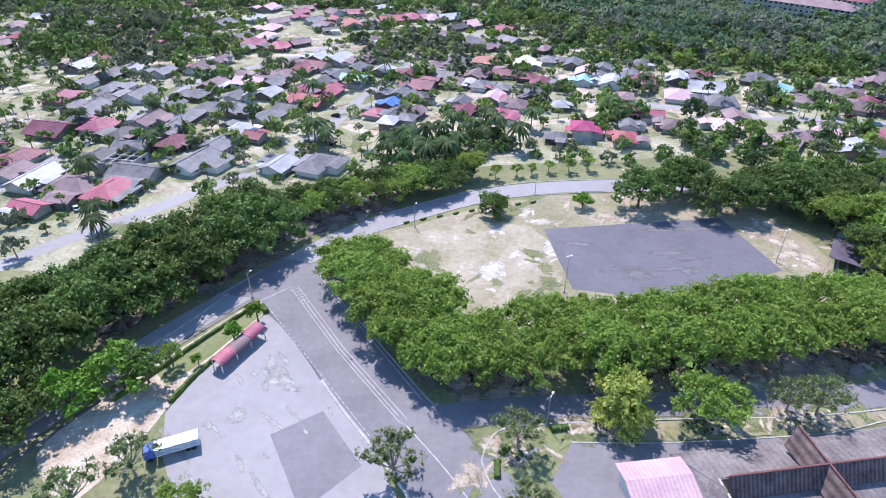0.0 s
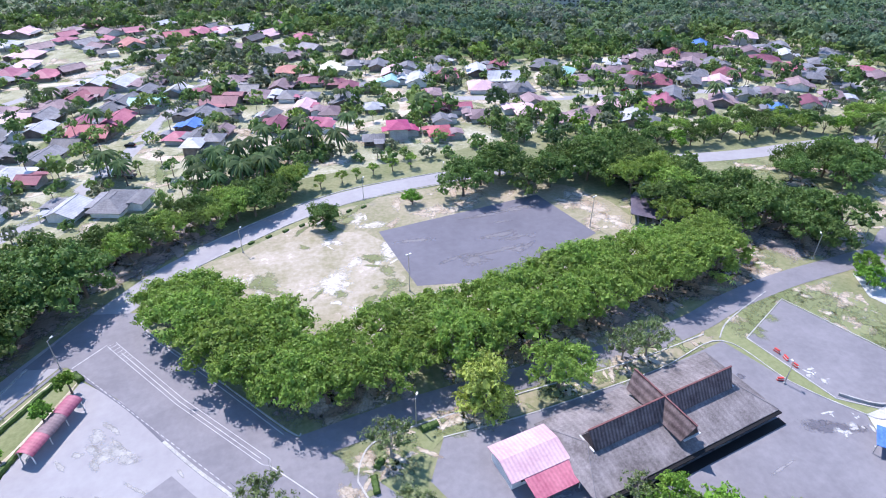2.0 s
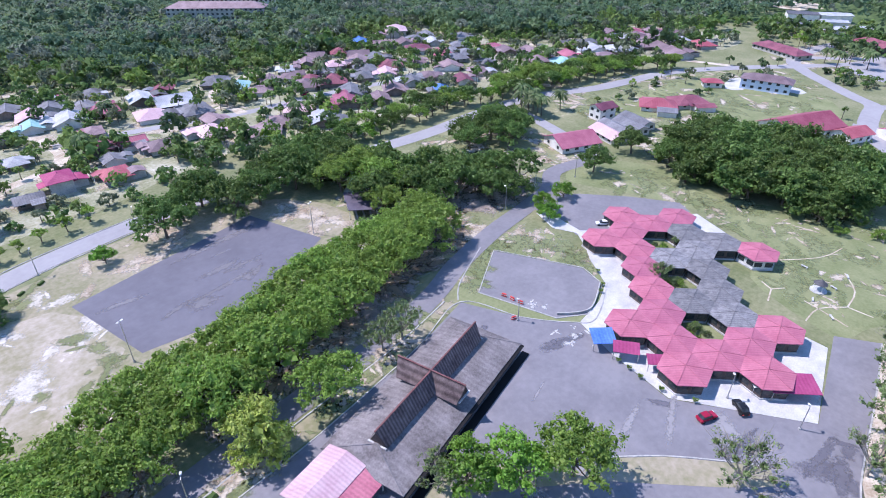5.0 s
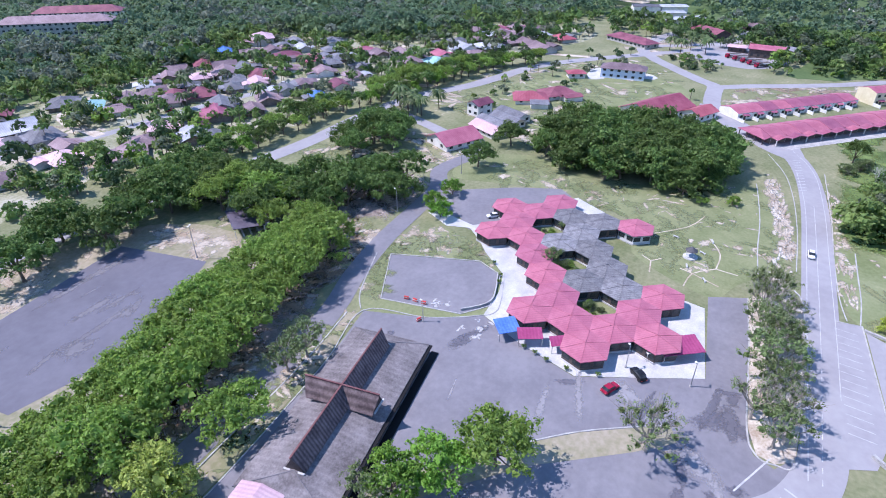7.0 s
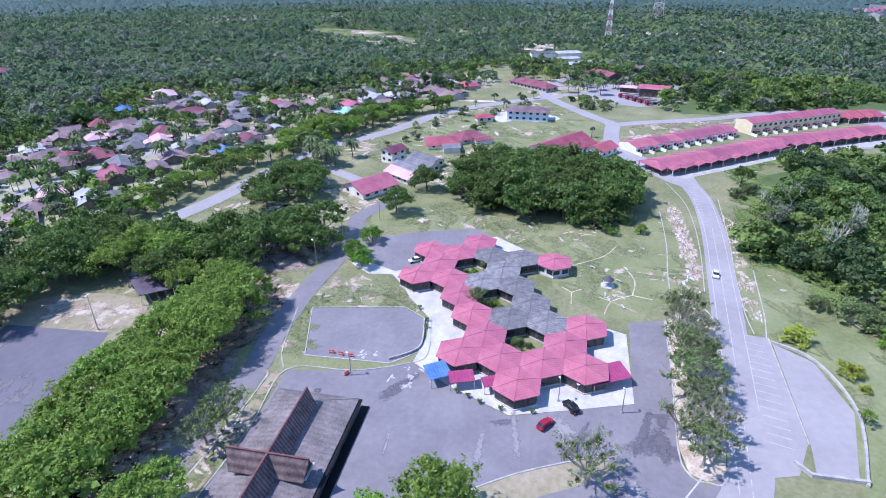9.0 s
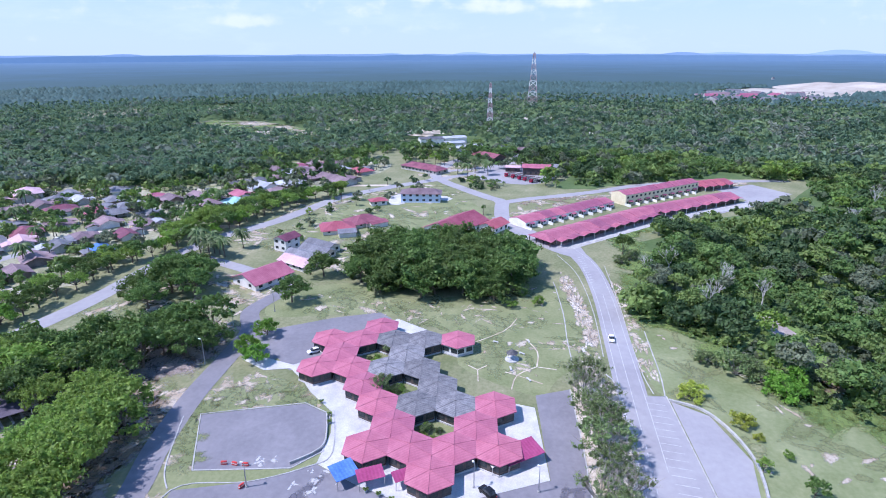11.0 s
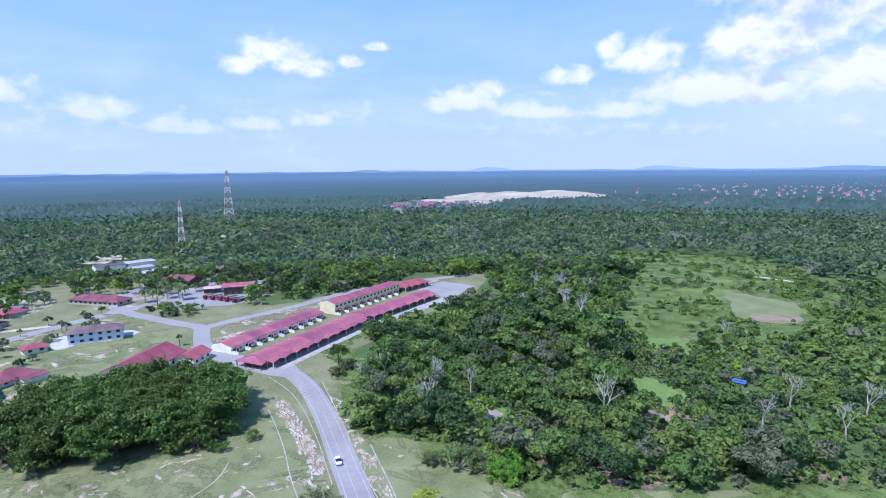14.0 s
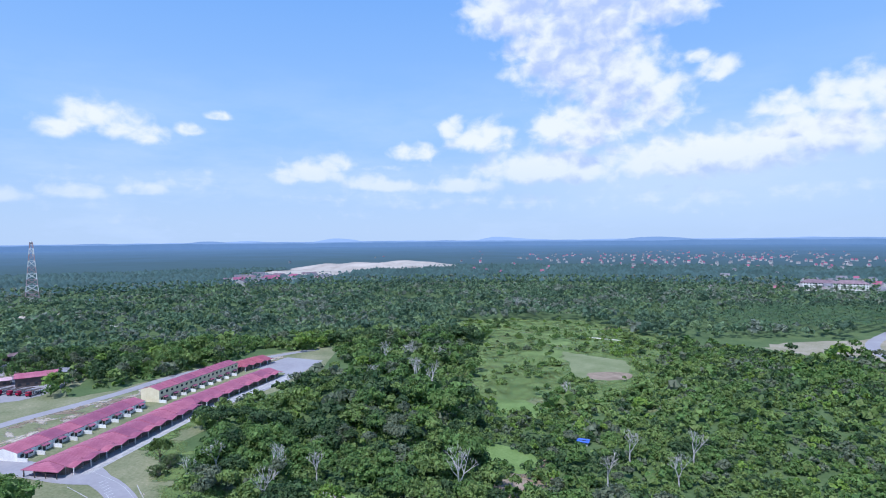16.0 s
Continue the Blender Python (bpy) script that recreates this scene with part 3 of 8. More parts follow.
for c in ([(860, 800), (905, 765), (960, 790), (900, 840)], [(597, 389), (608, 336), (576, 229), (640, 248), (699, 346), (695, 413)], [(836, 487), (814, 416), (880, 472), (900, 500)], [(672, 162), (752, 236), (700, 240), (650, 190)], [(700, 610), (760, 560), (840, 600), (780, 660)]):
    sheet("clearing", c, 0.1, M["field"], "bare clearing among the plantation", wob=14, step=6)

# ---- roads, car parks, paving ----
road("road", [(-128, 8), (-104, 38), (-82, 70), (-66.5, 94.5), (-53, 113), (-42, 127), (-30, 141), (-21, 148.5), (-7, 157.5), (11, 167), (30.5, 172.8), (60, 175.5), (95, 174), (130, 167), (172, 159), (215, 157), (250, 151), (283, 134), (334, 118), (369, 92), (395, 66)], 8.0, 0.07, M["asphalt_pale"], "worn asphalt road curving past the village")
sheet("road", [(-46, 113), (-34, 99), (-23.6, 83), (-13, 69.3), (-5, 58), (4, 44), (20, 44), (14, 60), (8.2, 68), (3, 74), (-3.8, 81), (-17.4, 101), (-30, 119), (-33, 128), (-44, 131), (-55, 115)], 0.08, M["asphalt"], "wide asphalt road with a painted median", "road")
road("road", [(-1, 76), (20, 78.5), (45, 79.5), (70, 80), (90, 82.5), (105, 86.5), (125, 89.5), (145, 90.5), (162, 92), (176, 98), (196, 92)], 6.2, 0.075, M["asphalt"], "narrow asphalt road shaded by trees")
sheet("forecourt", [(24, 70), (43, 70), (73, 72.2), (92.3, 75.3), (97, 60.5), (103, 50.2), (104, 49), (98.8, 38.3), (94, 23.8), (99.5, 12.4), (106, -0.7), (137, 2.2), (141, -6.5), (120, -8), (96, -9), (89.6, -10.5), (88, -14), (92, -17), (88, -21), (79, -17), (50, 8), (36, 30), (24, 50), (19, 62)], 0.06, M["asphalt"], "grey asphalt forecourt between hall and offices", "paving")
sheet("car_park", [(117.2, 83), (125.2, 59.6), (121.8, 52.3), (108.2, 49.2), (102.2, 54.2), (98.6, 74.2)], 0.06, M["asphalt"], "small asphalt car park inside kerbs", "paving")
sheet("car_park", [(-42.4, 107.5), (-49.8, 92), (-54.5, 77), (-51, 67), (-44, 56), (-28, 40), (-2, 46), (-12.6, 68.8), (-24, 83.5), (-34, 99)], 0.065, M["asphalt_pale"], "large worn concrete car park with stains", "paving")
sheet("asphalt_patch", [(-32.6, 71.8), (-23.6, 77.5), (-14.5, 65), (-23.6, 56)], 0.075, M["asphalt"], "darker resurfaced patch in the car park", "paving")
sheet("drive", [(150, 93), (141, 80), (146, 76), (140, 70), (143, 62), (158, 57), (168, 55), (176, 49), (180, 54), (174, 68), (165, 82), (158, 92)], 0.07, M["asphalt"], "dark asphalt drive round the offices", "paving")
sheet("pavement", [(144, 86), (139, 77), (141, 70), (135.4, 64.2), (130.5, 60.2), (122.6, 51.6), (114.8, 49.4), (104.2, 49), (98.8, 38.2), (94.2, 23.8), (99.5, 12.5), (106, -0.6), (131.5, 2.4), (132.5, 7), (126, 12), (116, 22), (112, 34), (124, 44), (138, 54), (150, 62), (143, 70), (147, 84)], 0.085, M["concrete"], "bright white concrete paving round the offices", "paving")
sheet("pavement", [(170, 52), (176, 47), (164, 27), (159, 29)], 0.085, M["concrete"], "bright white concrete paving behind the offices", "paving")
road("road", [(74, -10), (81, -17), (92, -21.3), (107, -22), (136, -22.3), (170, -22.6), (205, -22.5), (235, -20), (254, -14), (268, -3), (284, 8), (302, 18), (322, 20), (338, 21), (348, 30), (366, 45), (390, 63), (416, 72), (470, 62), (520, 34)], 8.0, 0.08, M["asphalt_pale"], "two-lane road with painted edge lines")
road("road", [(334, 22), (346, 6), (357, -14), (372, -38), (391, -63), (406, -96), (416, -140), (420, -168)], 7.0, 0.075, M["asphalt_pale"], "pale service road behind the terraces")
sheet("yard", [(322, 84), (342, 88), (350, 78), (346, 54), (336, 52), (338, 78), (326, 76)], 0.075, M["concrete"], "pale concrete yard round the clinic", "paving", step=2)
sheet("yard", [(402, 42), (440, 34), (456, 4), (446, -16), (412, -14), (390, -2), (386, 14)], 0.07, M["asphalt_pale"], "pale dusty yard of the depot", "paving", wob=2, step=3)
road("road", [(398, 64), (420, 44), (446, 30), (476, 18), (504, 14)], 7, 0.074, M["asphalt_pale"], "pale track past the depot")
sheet("road", [(244, -20), (262, -18), (270, -14), (275, -2), (288, 7), (297, 14), (304, 24), (290, 20), (268, 6), (250, -8)], 0.085, M["asphalt_pale"], "broad junction before the terraces", "road", step=3)
sheet("pavement", [(260, -9), (255.6, -14.4), (309, -68), (313.2, -63.4)], 0.09, M["kerb"], "pale concrete apron before the terrace", "paving")
sheet("pavement", [(316, -67), (310, -72), (350, -124), (356, -119)], 0.09, M["kerb"], "pale concrete apron before the terrace", "paving")
road("road", [(262, -2), (290, -35), (330, -75), (372, -122), (390, -140)], 9.0, 0.07, M["asphalt_pale"], "concrete street between the terraced houses")
sheet("yard", [(325, -95), (345, -120), (380, -155), (405, -140), (388, -112), (360, -122)], 0.06, M["asphalt_pale"], "asphalt yard at the end of the terraces", "paving")
sheet("parking_bays", [(141, -25.8), (141, -31), (105, -33), (96, -30), (94, -25.5)], 0.07, M["asphalt_pale"], "row of marked parking bays beside the road", "paving")
sheet("side_lot", [(139, -31.6), (134, -39.5), (118, -44), (98, -40), (97, -33), (105, -33.5)], 0.06, M["asphalt_pale"], "stained concrete side lot behind the bays", "paving")
lane_z = 0.03
for pts, w in (([(-126, 118), (-111.5, 137), (-95, 154), (-77, 175), (-64, 192), (-50, 222), (-43, 245), (-25, 307), (-10, 350), (20, 385), (60, 400)], 6), ([(-150, 165), (-139, 215), (-131, 259), (-122, 292), (-90, 330), (-60, 370), (-20, 400)], 5.5), ([(-230, 260), (-201, 286), (-179, 313), (-120, 335), (-80, 340)], 5), ([(-41, 230), (-27, 222), (10, 228), (60, 240), (68, 270), (60, 310)], 5), ([(68, 262), (105, 252), (140, 240), (175, 236), (215, 226), (250, 215)], 5.5), ([(140, 240), (150, 280), (200, 300)], 5), ([(250, 215), (262, 180), (270, 150)], 5), ([(330, 190), (360, 145), (372, 95)], 5), ([(196, 92), (212, 118), (226, 150)], 6), ([(420, 70), (440, 40), (470, 10)], 6)):
    lane_z += 0.003
    road("road", pts, w, lane_z, M["dirt" if w == 5 else "asphalt_pale"], "pale village lane between the houses")


# ---- painted lines ----
def line(pts, width=0.16, z=0.095, name="road_marking", step=6, label="white painted line"):
    V, F = ribbon(pts, width, z, step)
    return tagged(part(name, mesh(name, V, F, M["paint"])), label, "road marking", kind="structure")


def dashes(a, b, n, width=0.16, fill=0.5):
    a, b = Vector((*a, 0)), Vector((*b, 0))
    V, F = [], []
    for i in range(n):
        v, f = ribbon([a.lerp(b, i / n)[:2], a.lerp(b, (i + fill) / n)[:2]], width, 0.095, 1)
        F += [[len(V) + k for k in q] for q in f]
        V += v
    return tagged(part("road_marking", mesh("road_marking", V, F, M["paint"])), "broken white painted line", "road marking", kind="structure")


line([(-38.8, 117.4), (-23.5, 94.6), (-8.4, 74.8), (-7.2, 74.2), (-7.0, 75.6), (-22.2, 95.6), (-37.2, 118.4), (-38.8, 117.4)], 0.12, 0.1, step=1, label="white painted median outline")
line([(-35.6, 114.2), (-23.0, 95.2), (-8.6, 76.2)], 0.14, 0.1, step=1, label="worn line inside the median")
for i in range(6):
    line([(-38.2 + 0.75 * i, 116.6 - 1.1 * i), (-36.8 + 0.75 * i, 117.6 - 1.1 * i)], 0.14, 0.1, step=1, label="hatched bar of the median")
line([(-45, 112.4), (-39, 118)], 0.2, step=1)
dashes((-42.4, 109.4), (-13.4, 71.0), 30, 0.14, 0.6)
line([(-31.5, 120), (-17.9, 100.6), (-4.2, 80.4)], 0.2)
line([(-7.2, 74.2), (0, 65), (6, 56)], 0.2)
line([(88, -19.2), (107, -19.4), (136, -19.6), (170, -19.9), (205, -19.8), (234, -17.4)], 0.16)
line([(112, -25.3), (136, -25.5), (170, -25.4), (205, -25.2), (236, -22.8), (256, -16)], 0.16)
line([(124, -22.2), (150, -22.4), (180, -22.5), (206, -22.4)], 0.14)
dashes((88, -21.4), (122, -22.2), 12)
line([(90, -13.2), (80, -8)], 0.3, step=1)
for i in range(5):
    line([(84.5 - 2.2 * i, -15.6 + 0.6 * i), (82.5 - 2.2 * i, -19.4 + 0.6 * i)], 0.3, step=1)
for i in range(14):
    x = 137.6 - 2.64 * i
    line([(x, -25.2 - i * 0.06), (x - 0.6, -29.8 - i * 0.06)], 0.14, step=1, label="white parking-bay line")
for i in range(12):
    x = 218 + 2.6 * i
    line([(x, -20.6 + 0.18 * i), (x - 1.5, -18.2 + 0.18 * i)], 0.25, step=1, label="white hatched line")

# ---- kerbs and low walls ----
kerb([(-44.6, 111.2), (-33.6, 97.8), (-25.4, 85.8)], "dark grating along the car park", 0.5, 0.09, ma=M["asphalt_dark"])
kerb([(-25.4, 85.8), (-19.6, 77.6), (-12.8, 68.8), (-5, 57.6)], width=0.6)
kerb([(-33, 127), (-31, 120.4), (-17.2, 101.2), (-3.4, 81.2), (-1, 79.5)])
kerb([(7, 66), (8.4, 70), (12, 73.4), (22, 74.6), (43, 75.6), (70, 76.4), (90, 78.6)])
kerb([(7, 66), (9, 60), (14, 54)])
kerb([(24, 70.2), (43, 70.2), (73, 72.4), (92.3, 75.5), (97, 60.7), (103, 50.5), (108, 46.8), (123, 51.2)], width=0.25)
kerb([(92.6, 76.4), (99, 80.8), (116, 87)])
kerb([(98.4, 74.4), (102, 54), (108.2, 49), (121.9, 52), (125.5, 59.6), (117.4, 83.3), (98.4, 74.4)], step=1)
kerb([(140.5, -25.6), (141.2, -31), (105, -33.2)], step=1)
kerb([(139.4, -31.2), (134.4, -39.8), (118, -44.5), (97, -41)], width=0.5, height=0.6, label="low concrete wall round the side lot")
kerb([(98, -41.5), (96.6, -32), (99, -29.5)], width=0.6, height=0.8, step=1, label="low concrete drain wall")
kerb([(-21, 144), (-7, 152.6), (11, 162.3), (30, 168.2), (60, 171)])
kerb([(-23, 152.4), (-7, 162.4), (11, 171.8), (30, 177.6), (60, 180)])



# ---- worn and weedy patches ----
def pip(x, y, poly):
    hit = False
    for i in range(len(poly)):
        (ax, ay), (bx, by) = poly[i], poly[i - 1]
        if (ay > y) != (by > y) and x < (bx - ax) * (y - ay) / (by - ay) + ax:
            hit = not hit
    return hit


SR = random.Random(77)


SOFT = {}


def soft(ma):
    """The same ground, thinning out raggedly towards the rim of each patch."""
    if ma.name not in SOFT:
        mb = ma.copy()
        nt = mb.node_tree
        N, K = nt.nodes.new, nt.links.new
        at, no, ge = N("ShaderNodeAttribute"), N("ShaderNodeTexNoise"), N("ShaderNodeNewGeometry")
        at.attribute_name = "fade"
        no.inputs["Scale"].default_value, no.inputs["Detail"].default_value, no.inputs["Roughness"].default_value = 0.9, 5.0, 0.7
        K(ge.outputs["Position"], no.inputs["Vector"])
        su, mr = N("ShaderNodeMath"), N("ShaderNodeMapRange")
        su.operation = "MULTIPLY_ADD"
        K(no.outputs["Fac"], su.inputs[0])
        su.inputs[1].default_value = 2.2
        K(at.outputs["Fac"], su.inputs[2])
        mr.inputs["From Min"].default_value, mr.inputs["From Max"].default_value = 1.2, 1.75
        mr.inputs["To Max"].default_value = 0.85
        K(su.outputs[0], mr.inputs["Value"])
        # nothing is left at the very rim
        ed = N("ShaderNodeMapRange")
        ed.inputs["From Max"].default_value = 0.25
        K(at.outputs["Fac"], ed.inputs["Value"])
        mu = N("ShaderNodeMath")
        mu.operation = "MULTIPLY"
        K(mr.outputs[0], mu.inputs[0])
        K(ed.outputs[0], mu.inputs[1])
        K(mu.outputs[0], nt.nodes["Principled BSDF"].inputs["Alpha"])
        SOFT[ma.name] = mb
    return SOFT[ma.name]


def scuffs(poly, n, r, ma, z, label, stretch=1.8, angle=None, clump=12.0):
    """Many small ragged patches strewn in drifts over a stretch of ground."""
    xs, ys = [p[0] for p in poly], [p[1] for p in poly]
    V, F, A, made, tries, k = [], [], [], 0, 0, 10
    while made < n and tries < 40 * n:
        tries += 1
        x, y = SR.uniform(min(xs), max(xs)), SR.uniform(min(ys), max(ys))
        if not pip(x, y, poly) or noise.noise((x / clump, y / clump, r)) < SR.uniform(-0.25, 0.35):
            continue
        R = 1.45 * r * math.exp(SR.gauss(0, 0.45))
        a0 = radians(angle) + SR.gauss(0, 0.15) if angle is not None else SR.uniform(0, math.pi)
        ca, sa, i0 = math.cos(a0), math.sin(a0), len(V)
        st, f1, f2 = SR.uniform(1.0, stretch), SR.uniform(0, 6), SR.uniform(0, 6)
        h = z + 0.012 * made / n
        V.append((x, y, h))
        A.append(1.0)
        for j in range(k):
            q = R * (1 + 0.25 * math.sin(2 * j * math.tau / k + f1) + 0.15 * math.sin(3 * j * math.tau / k + f2))
            u, v = q * st * math.cos(j * math.tau / k), q / st * math.sin(j * math.tau / k)
            V.append((x + u * ca - v * sa, y + u * sa + v * ca, h))
            A.append(0.0)
            F.append([i0, i0 + 1 + j, i0 + 1 + (j + 1) % k])
        made += 1
    me = mesh("ground_patches", V, F, soft(ma))
    me.attributes.new("fade", "FLOAT", "POINT").data.foreach_set("value", A)
    tagged(part("ground_patches", me), label, "ground", kind="stuff")


FIELD = [(-26, 136), (-8, 147), (11, 157), (30, 163), (34, 118), (60, 99), (30, 97), (5, 98), (-14, 113)]
scuffs(FIELD, 50, 1.4, M["chalk"], 0.032, "white sand showing through the worn field", 2.2)
scuffs(FIELD, 40, 1.3, M["lawn"], 0.046, "tufts of grass on the worn field", 2.0)
scuffs([(34, 150), (85, 156), (100, 150), (104, 128), (95, 108), (92, 125), (84, 156), (60, 168), (30, 162)], 90, 1.4, M["dirt"], 0.03, "sandy scuffs round the court")
scuffs([(-28, 132), (4, 82), (60, 86), (116, 92), (124, 104), (100, 112), (50, 104), (8, 100), (-20, 128)], 260, 1.5, M["dirt"], 0.034, "bare sandy earth and litter under the trees")
scuffs([(-28, 132), (4, 82), (60, 86), (116, 92), (124, 104), (100, 112), (50, 104), (8, 100), (-20, 128)], 160, 1.4, M["redearth"], 0.048, "bare brown earth under the trees")
scuffs([(112, 92), (150, 96), (200, 96), (215, 150), (170, 152), (130, 160), (108, 150)], 170, 1.7, M["dirt"], 0.03, "bare earth beside the roads")
scuffs([(112, 92), (150, 96), (200, 96), (215, 150), (170, 152), (130, 160), (108, 150)], 120, 2.2, M["meadow"], 0.016, "greener grass beside the roads")
LAWN = [(139, 3), (160, -13), (188, -15), (203, -11), (210, 0), (198, 22), (190, 50), (200, 72), (190, 90), (174, 90), (178, 48), (166, 22), (152, 22)]
scuffs(LAWN, 120, 0.7, M["dirt"], 0.036, "worn sandy spots in the lawn", 2.6, None, 8)
scuffs(LAWN, 150, 1.7, M["meadow"], 0.033, "greener growth in the lawn", 2.0)
scuffs([(146, -10), (160, -12), (190, -11), (226, -7), (228, -11), (205, -14), (185, -16), (160, -17)], 240, 0.8, M["dirt"], 0.05, "eroded chalky verge beside the road", 2.4, 3, 6)
scuffs([(150, -11.5), (190, -11.5), (222, -8.5), (222, -10.5), (190, -14.5), (152, -15)], 40, 0.5, M["chalk"], 0.062, "white chalk washed along the verge", 2.6, 3, 6)
scuffs([(144, -27.5), (190, -26.4), (232, -25.5), (232, -29), (190, -30), (148, -31)], 130, 0.6, M["dirt"], 0.05, "eroded chalky verge beside the road", 2.6, 2, 6)
SLOPE = [(140, -31), (131, -43), (100, -41), (86, -48), (82, -88), (108, -116), (122, -100), (134, -72), (146, -64), (164, -55), (184, -31)]
scuffs(SLOPE, 46, 0.9, M["dirt"], 0.045, "bare sandy spots in the grass slope", 2.2, None, 9)
scuffs(SLOPE, 90, 1.6, M["lawn"], 0.033, "drier grass on the slope", 2.2)
scuffs([(182, -66), (188, -74), (176, -78), (150, -72), (138, -78), (126, -100), (112, -146), (118, -148), (132, -112), (142, -90), (166, -84), (180, -82)], 150, 1.3, M["redearth"], 0.05, "muddy earth along the creek between slope and forest", 2.0, None, 8)
scuffs([(152, -118), (160, -118), (178, -140), (170, -146), (152, -130)], 26, 2.2, M["redearth"], 0.05, "bare muddy earth in the forest")
PLOTS = [(214, 72), (250, 150), (330, 132), (395, 62), (345, 42), (300, 30), (262, 62), (240, 80)]
scuffs(PLOTS, 150, 1.9, M["dirt"], 0.034, "bare earth in the grass plots", 2.5)
scuffs(PLOTS, 170, 2.6, M["meadow"], 0.03, "rough grass in the plots", 2.2)
scuffs([(330, 14), (342, 4), (354, -16), (388, -64), (404, -98), (414, -140), (404, -130), (392, -96), (350, -38), (330, -10), (296, 14)], 130, 2.0, M["dirt"], 0.05, "bare orange earth behind the terraces", 2.0)
scuffs([(330, 14), (342, 4), (354, -16), (388, -64), (404, -98), (414, -140), (404, -130), (392, -96), (350, -38), (330, -10), (296, 14)], 80, 1.8, M["redearth"], 0.062, "bare brown earth behind the terraces", 2.0)
scuffs([(392, 70), (404, 12), (440, -24), (470, -10), (480, 40), (455, 84), (420, 92)], 150, 3.0, M["dirt"], 0.03, "trampled earth round the depot yard", 2.0)
scuffs([(-230, 300), (-185, 195), (-110, 130), (-80, 155), (-40, 188), (30, 195), (110, 205), (230, 186), (430, 122), (440, 180), (345, 222), (330, 310), (230, 292), (130, 312), (60, 400), (20, 480), (-150, 480)], 700, 2.8, M["dirt"], 0.02, "pale sandy yards between the houses", 2.0)
scuffs([(-230, 300), (-185, 195), (-110, 130), (-80, 155), (-40, 188), (30, 195), (110, 205), (230, 186), (430, 122), (440, 180), (345, 222), (330, 310), (230, 292), (130, 312), (60, 400), (20, 480), (-150, 480)], 420, 3.2, M["meadow"], 0.034, "weedy grass between the houses", 2.0)
CLEARING = [(470, -320), (420, -420), (330, -412), (220, -335), (180, -245), (205, -190), (265, -180), (340, -235)]
scuffs(CLEARING, 50, 6.0, M["lawn"], 0.066, "drier grass in the overgrown clearing", 2.6, None, 30)
scuffs(CLEARING, 340, 7.0, M["scrub"], 0.08, "lush weeds in the overgrown clearing", 2.2, None, 30)
EDGE = [(190, -29), (258, -38), (275, -29), (330, -84), (332, -94), (276, -40), (256, -50), (192, -42), (172, -62), (150, -72), (138, -80), (126, -110), (110, -150), (102, -146), (120, -102), (132, -70), (146, -60), (166, -52)]
scuffs(EDGE, 420, 2.6, M["scrub"], 0.05, "rank weeds along the edge of the forest", 1.8, None, 10)
ROW = [(-28, 132), (4, 82), (60, 86), (116, 92), (124, 104), (100, 112), (50, 104), (8, 100), (-20, 128)]
scuffs(ROW, 260, 2.6, M["litter"], 0.022, "grey leaf litter under the row of trees", 1.6, None, 30)
scuffs([(-112, 42), (-84, 92), (-56, 128), (-30, 152), (-16, 160), (-22, 170), (-48, 156), (-80, 124), (-108, 84), (-124, 50)], 260, 2.6, M["litter"], 0.03, "grey leaf litter under the roadside trees", 1.6, None, 30)
scuffs([(118, 128), (128, 108), (146, 94), (164, 97), (166, 114), (142, 136), (130, 148)], 120, 2.4, M["litter"], 0.03, "brown leaf litter under the trees", 1.6, None, 30)
scuffs([(4, 56), (24, 70), (92, 76), (90, 79), (22, 75), (8, 71), (2, 66)], 120, 1.0, M["meadow"], 0.1, "rough grass on the verge", 2.0, None, 6)
scuffs([(4, 56), (24, 70), (92, 76), (90, 79), (22, 75), (8, 71), (2, 66)], 90, 0.8, M["dirt"], 0.113, "bare soil on the verge", 2.0, None, 6)
scuffs([(-52, 66), (-44, 56), (-28, 42), (-8, 50), (-14, 68), (-24, 82), (-38, 98)], 28, 1.1, M["kerb"], 0.07, "pale worn patches of the car park", 3.0, -52, 10)
scuffs([(100, 60), (104, 57), (107, 60), (104, 63)], 8, 0.4, M["concrete"], 0.075, "dried white cement spilt on the asphalt", 2.0, None, 3)
scuffs([(97, 53), (102, 50), (102.5, 44), (98, 42), (95, 48)], 16, 0.5, M["concrete"], 0.075, "dried white cement spilt on the asphalt", 2.0, None, 3)
scuffs([(98, 82), (116, 87), (130, 85), (137, 77), (134, 66), (129, 60), (123, 52), (126, 60), (118, 84), (98, 75)], 90, 1.0, M["dirt"], 0.036, "bare soil in the kerbed lawn", 2.0, None, 6)
scuffs([(98, 82), (116, 87), (130, 85), (137, 77), (134, 66), (129, 60), (123, 52), (126, 60), (118, 84), (98, 75)], 80, 1.4, M["meadow"], 0.05, "greener grass in the kerbed lawn", 2.0, None, 6)
FORE = [(30, 45), (45, 66), (60, 68), (92, 72), (100, 48), (92, 24), (104, 0), (130, 0), (132, -6), (92, -9), (80, -14), (50, 10)]
scuffs(FORE, 30, 1.5, M["asphalt_dark"], 0.066, "darker stains on the forecourt", 2.2, None, 14)
scuffs(FORE, 14, 2.0, M["asphalt_pale"], 0.079, "paler worn patches of the forecourt", 3.0, 20, 14)
scuffs([(30, 146), (34, 119), (57, 114), (88, 126), (84, 152)], 14, 2.0, M["asphalt"], 0.056, "paler worn patches of the drill court", 3.0, 10, 12)
scuffs([(597, 389), (608, 336), (576, 229), (640, 248), (699, 346), (695, 413)], 60, 9, M["dirt"], 0.12, "bare pale earth in the far clearing", 2.0, None, 40)
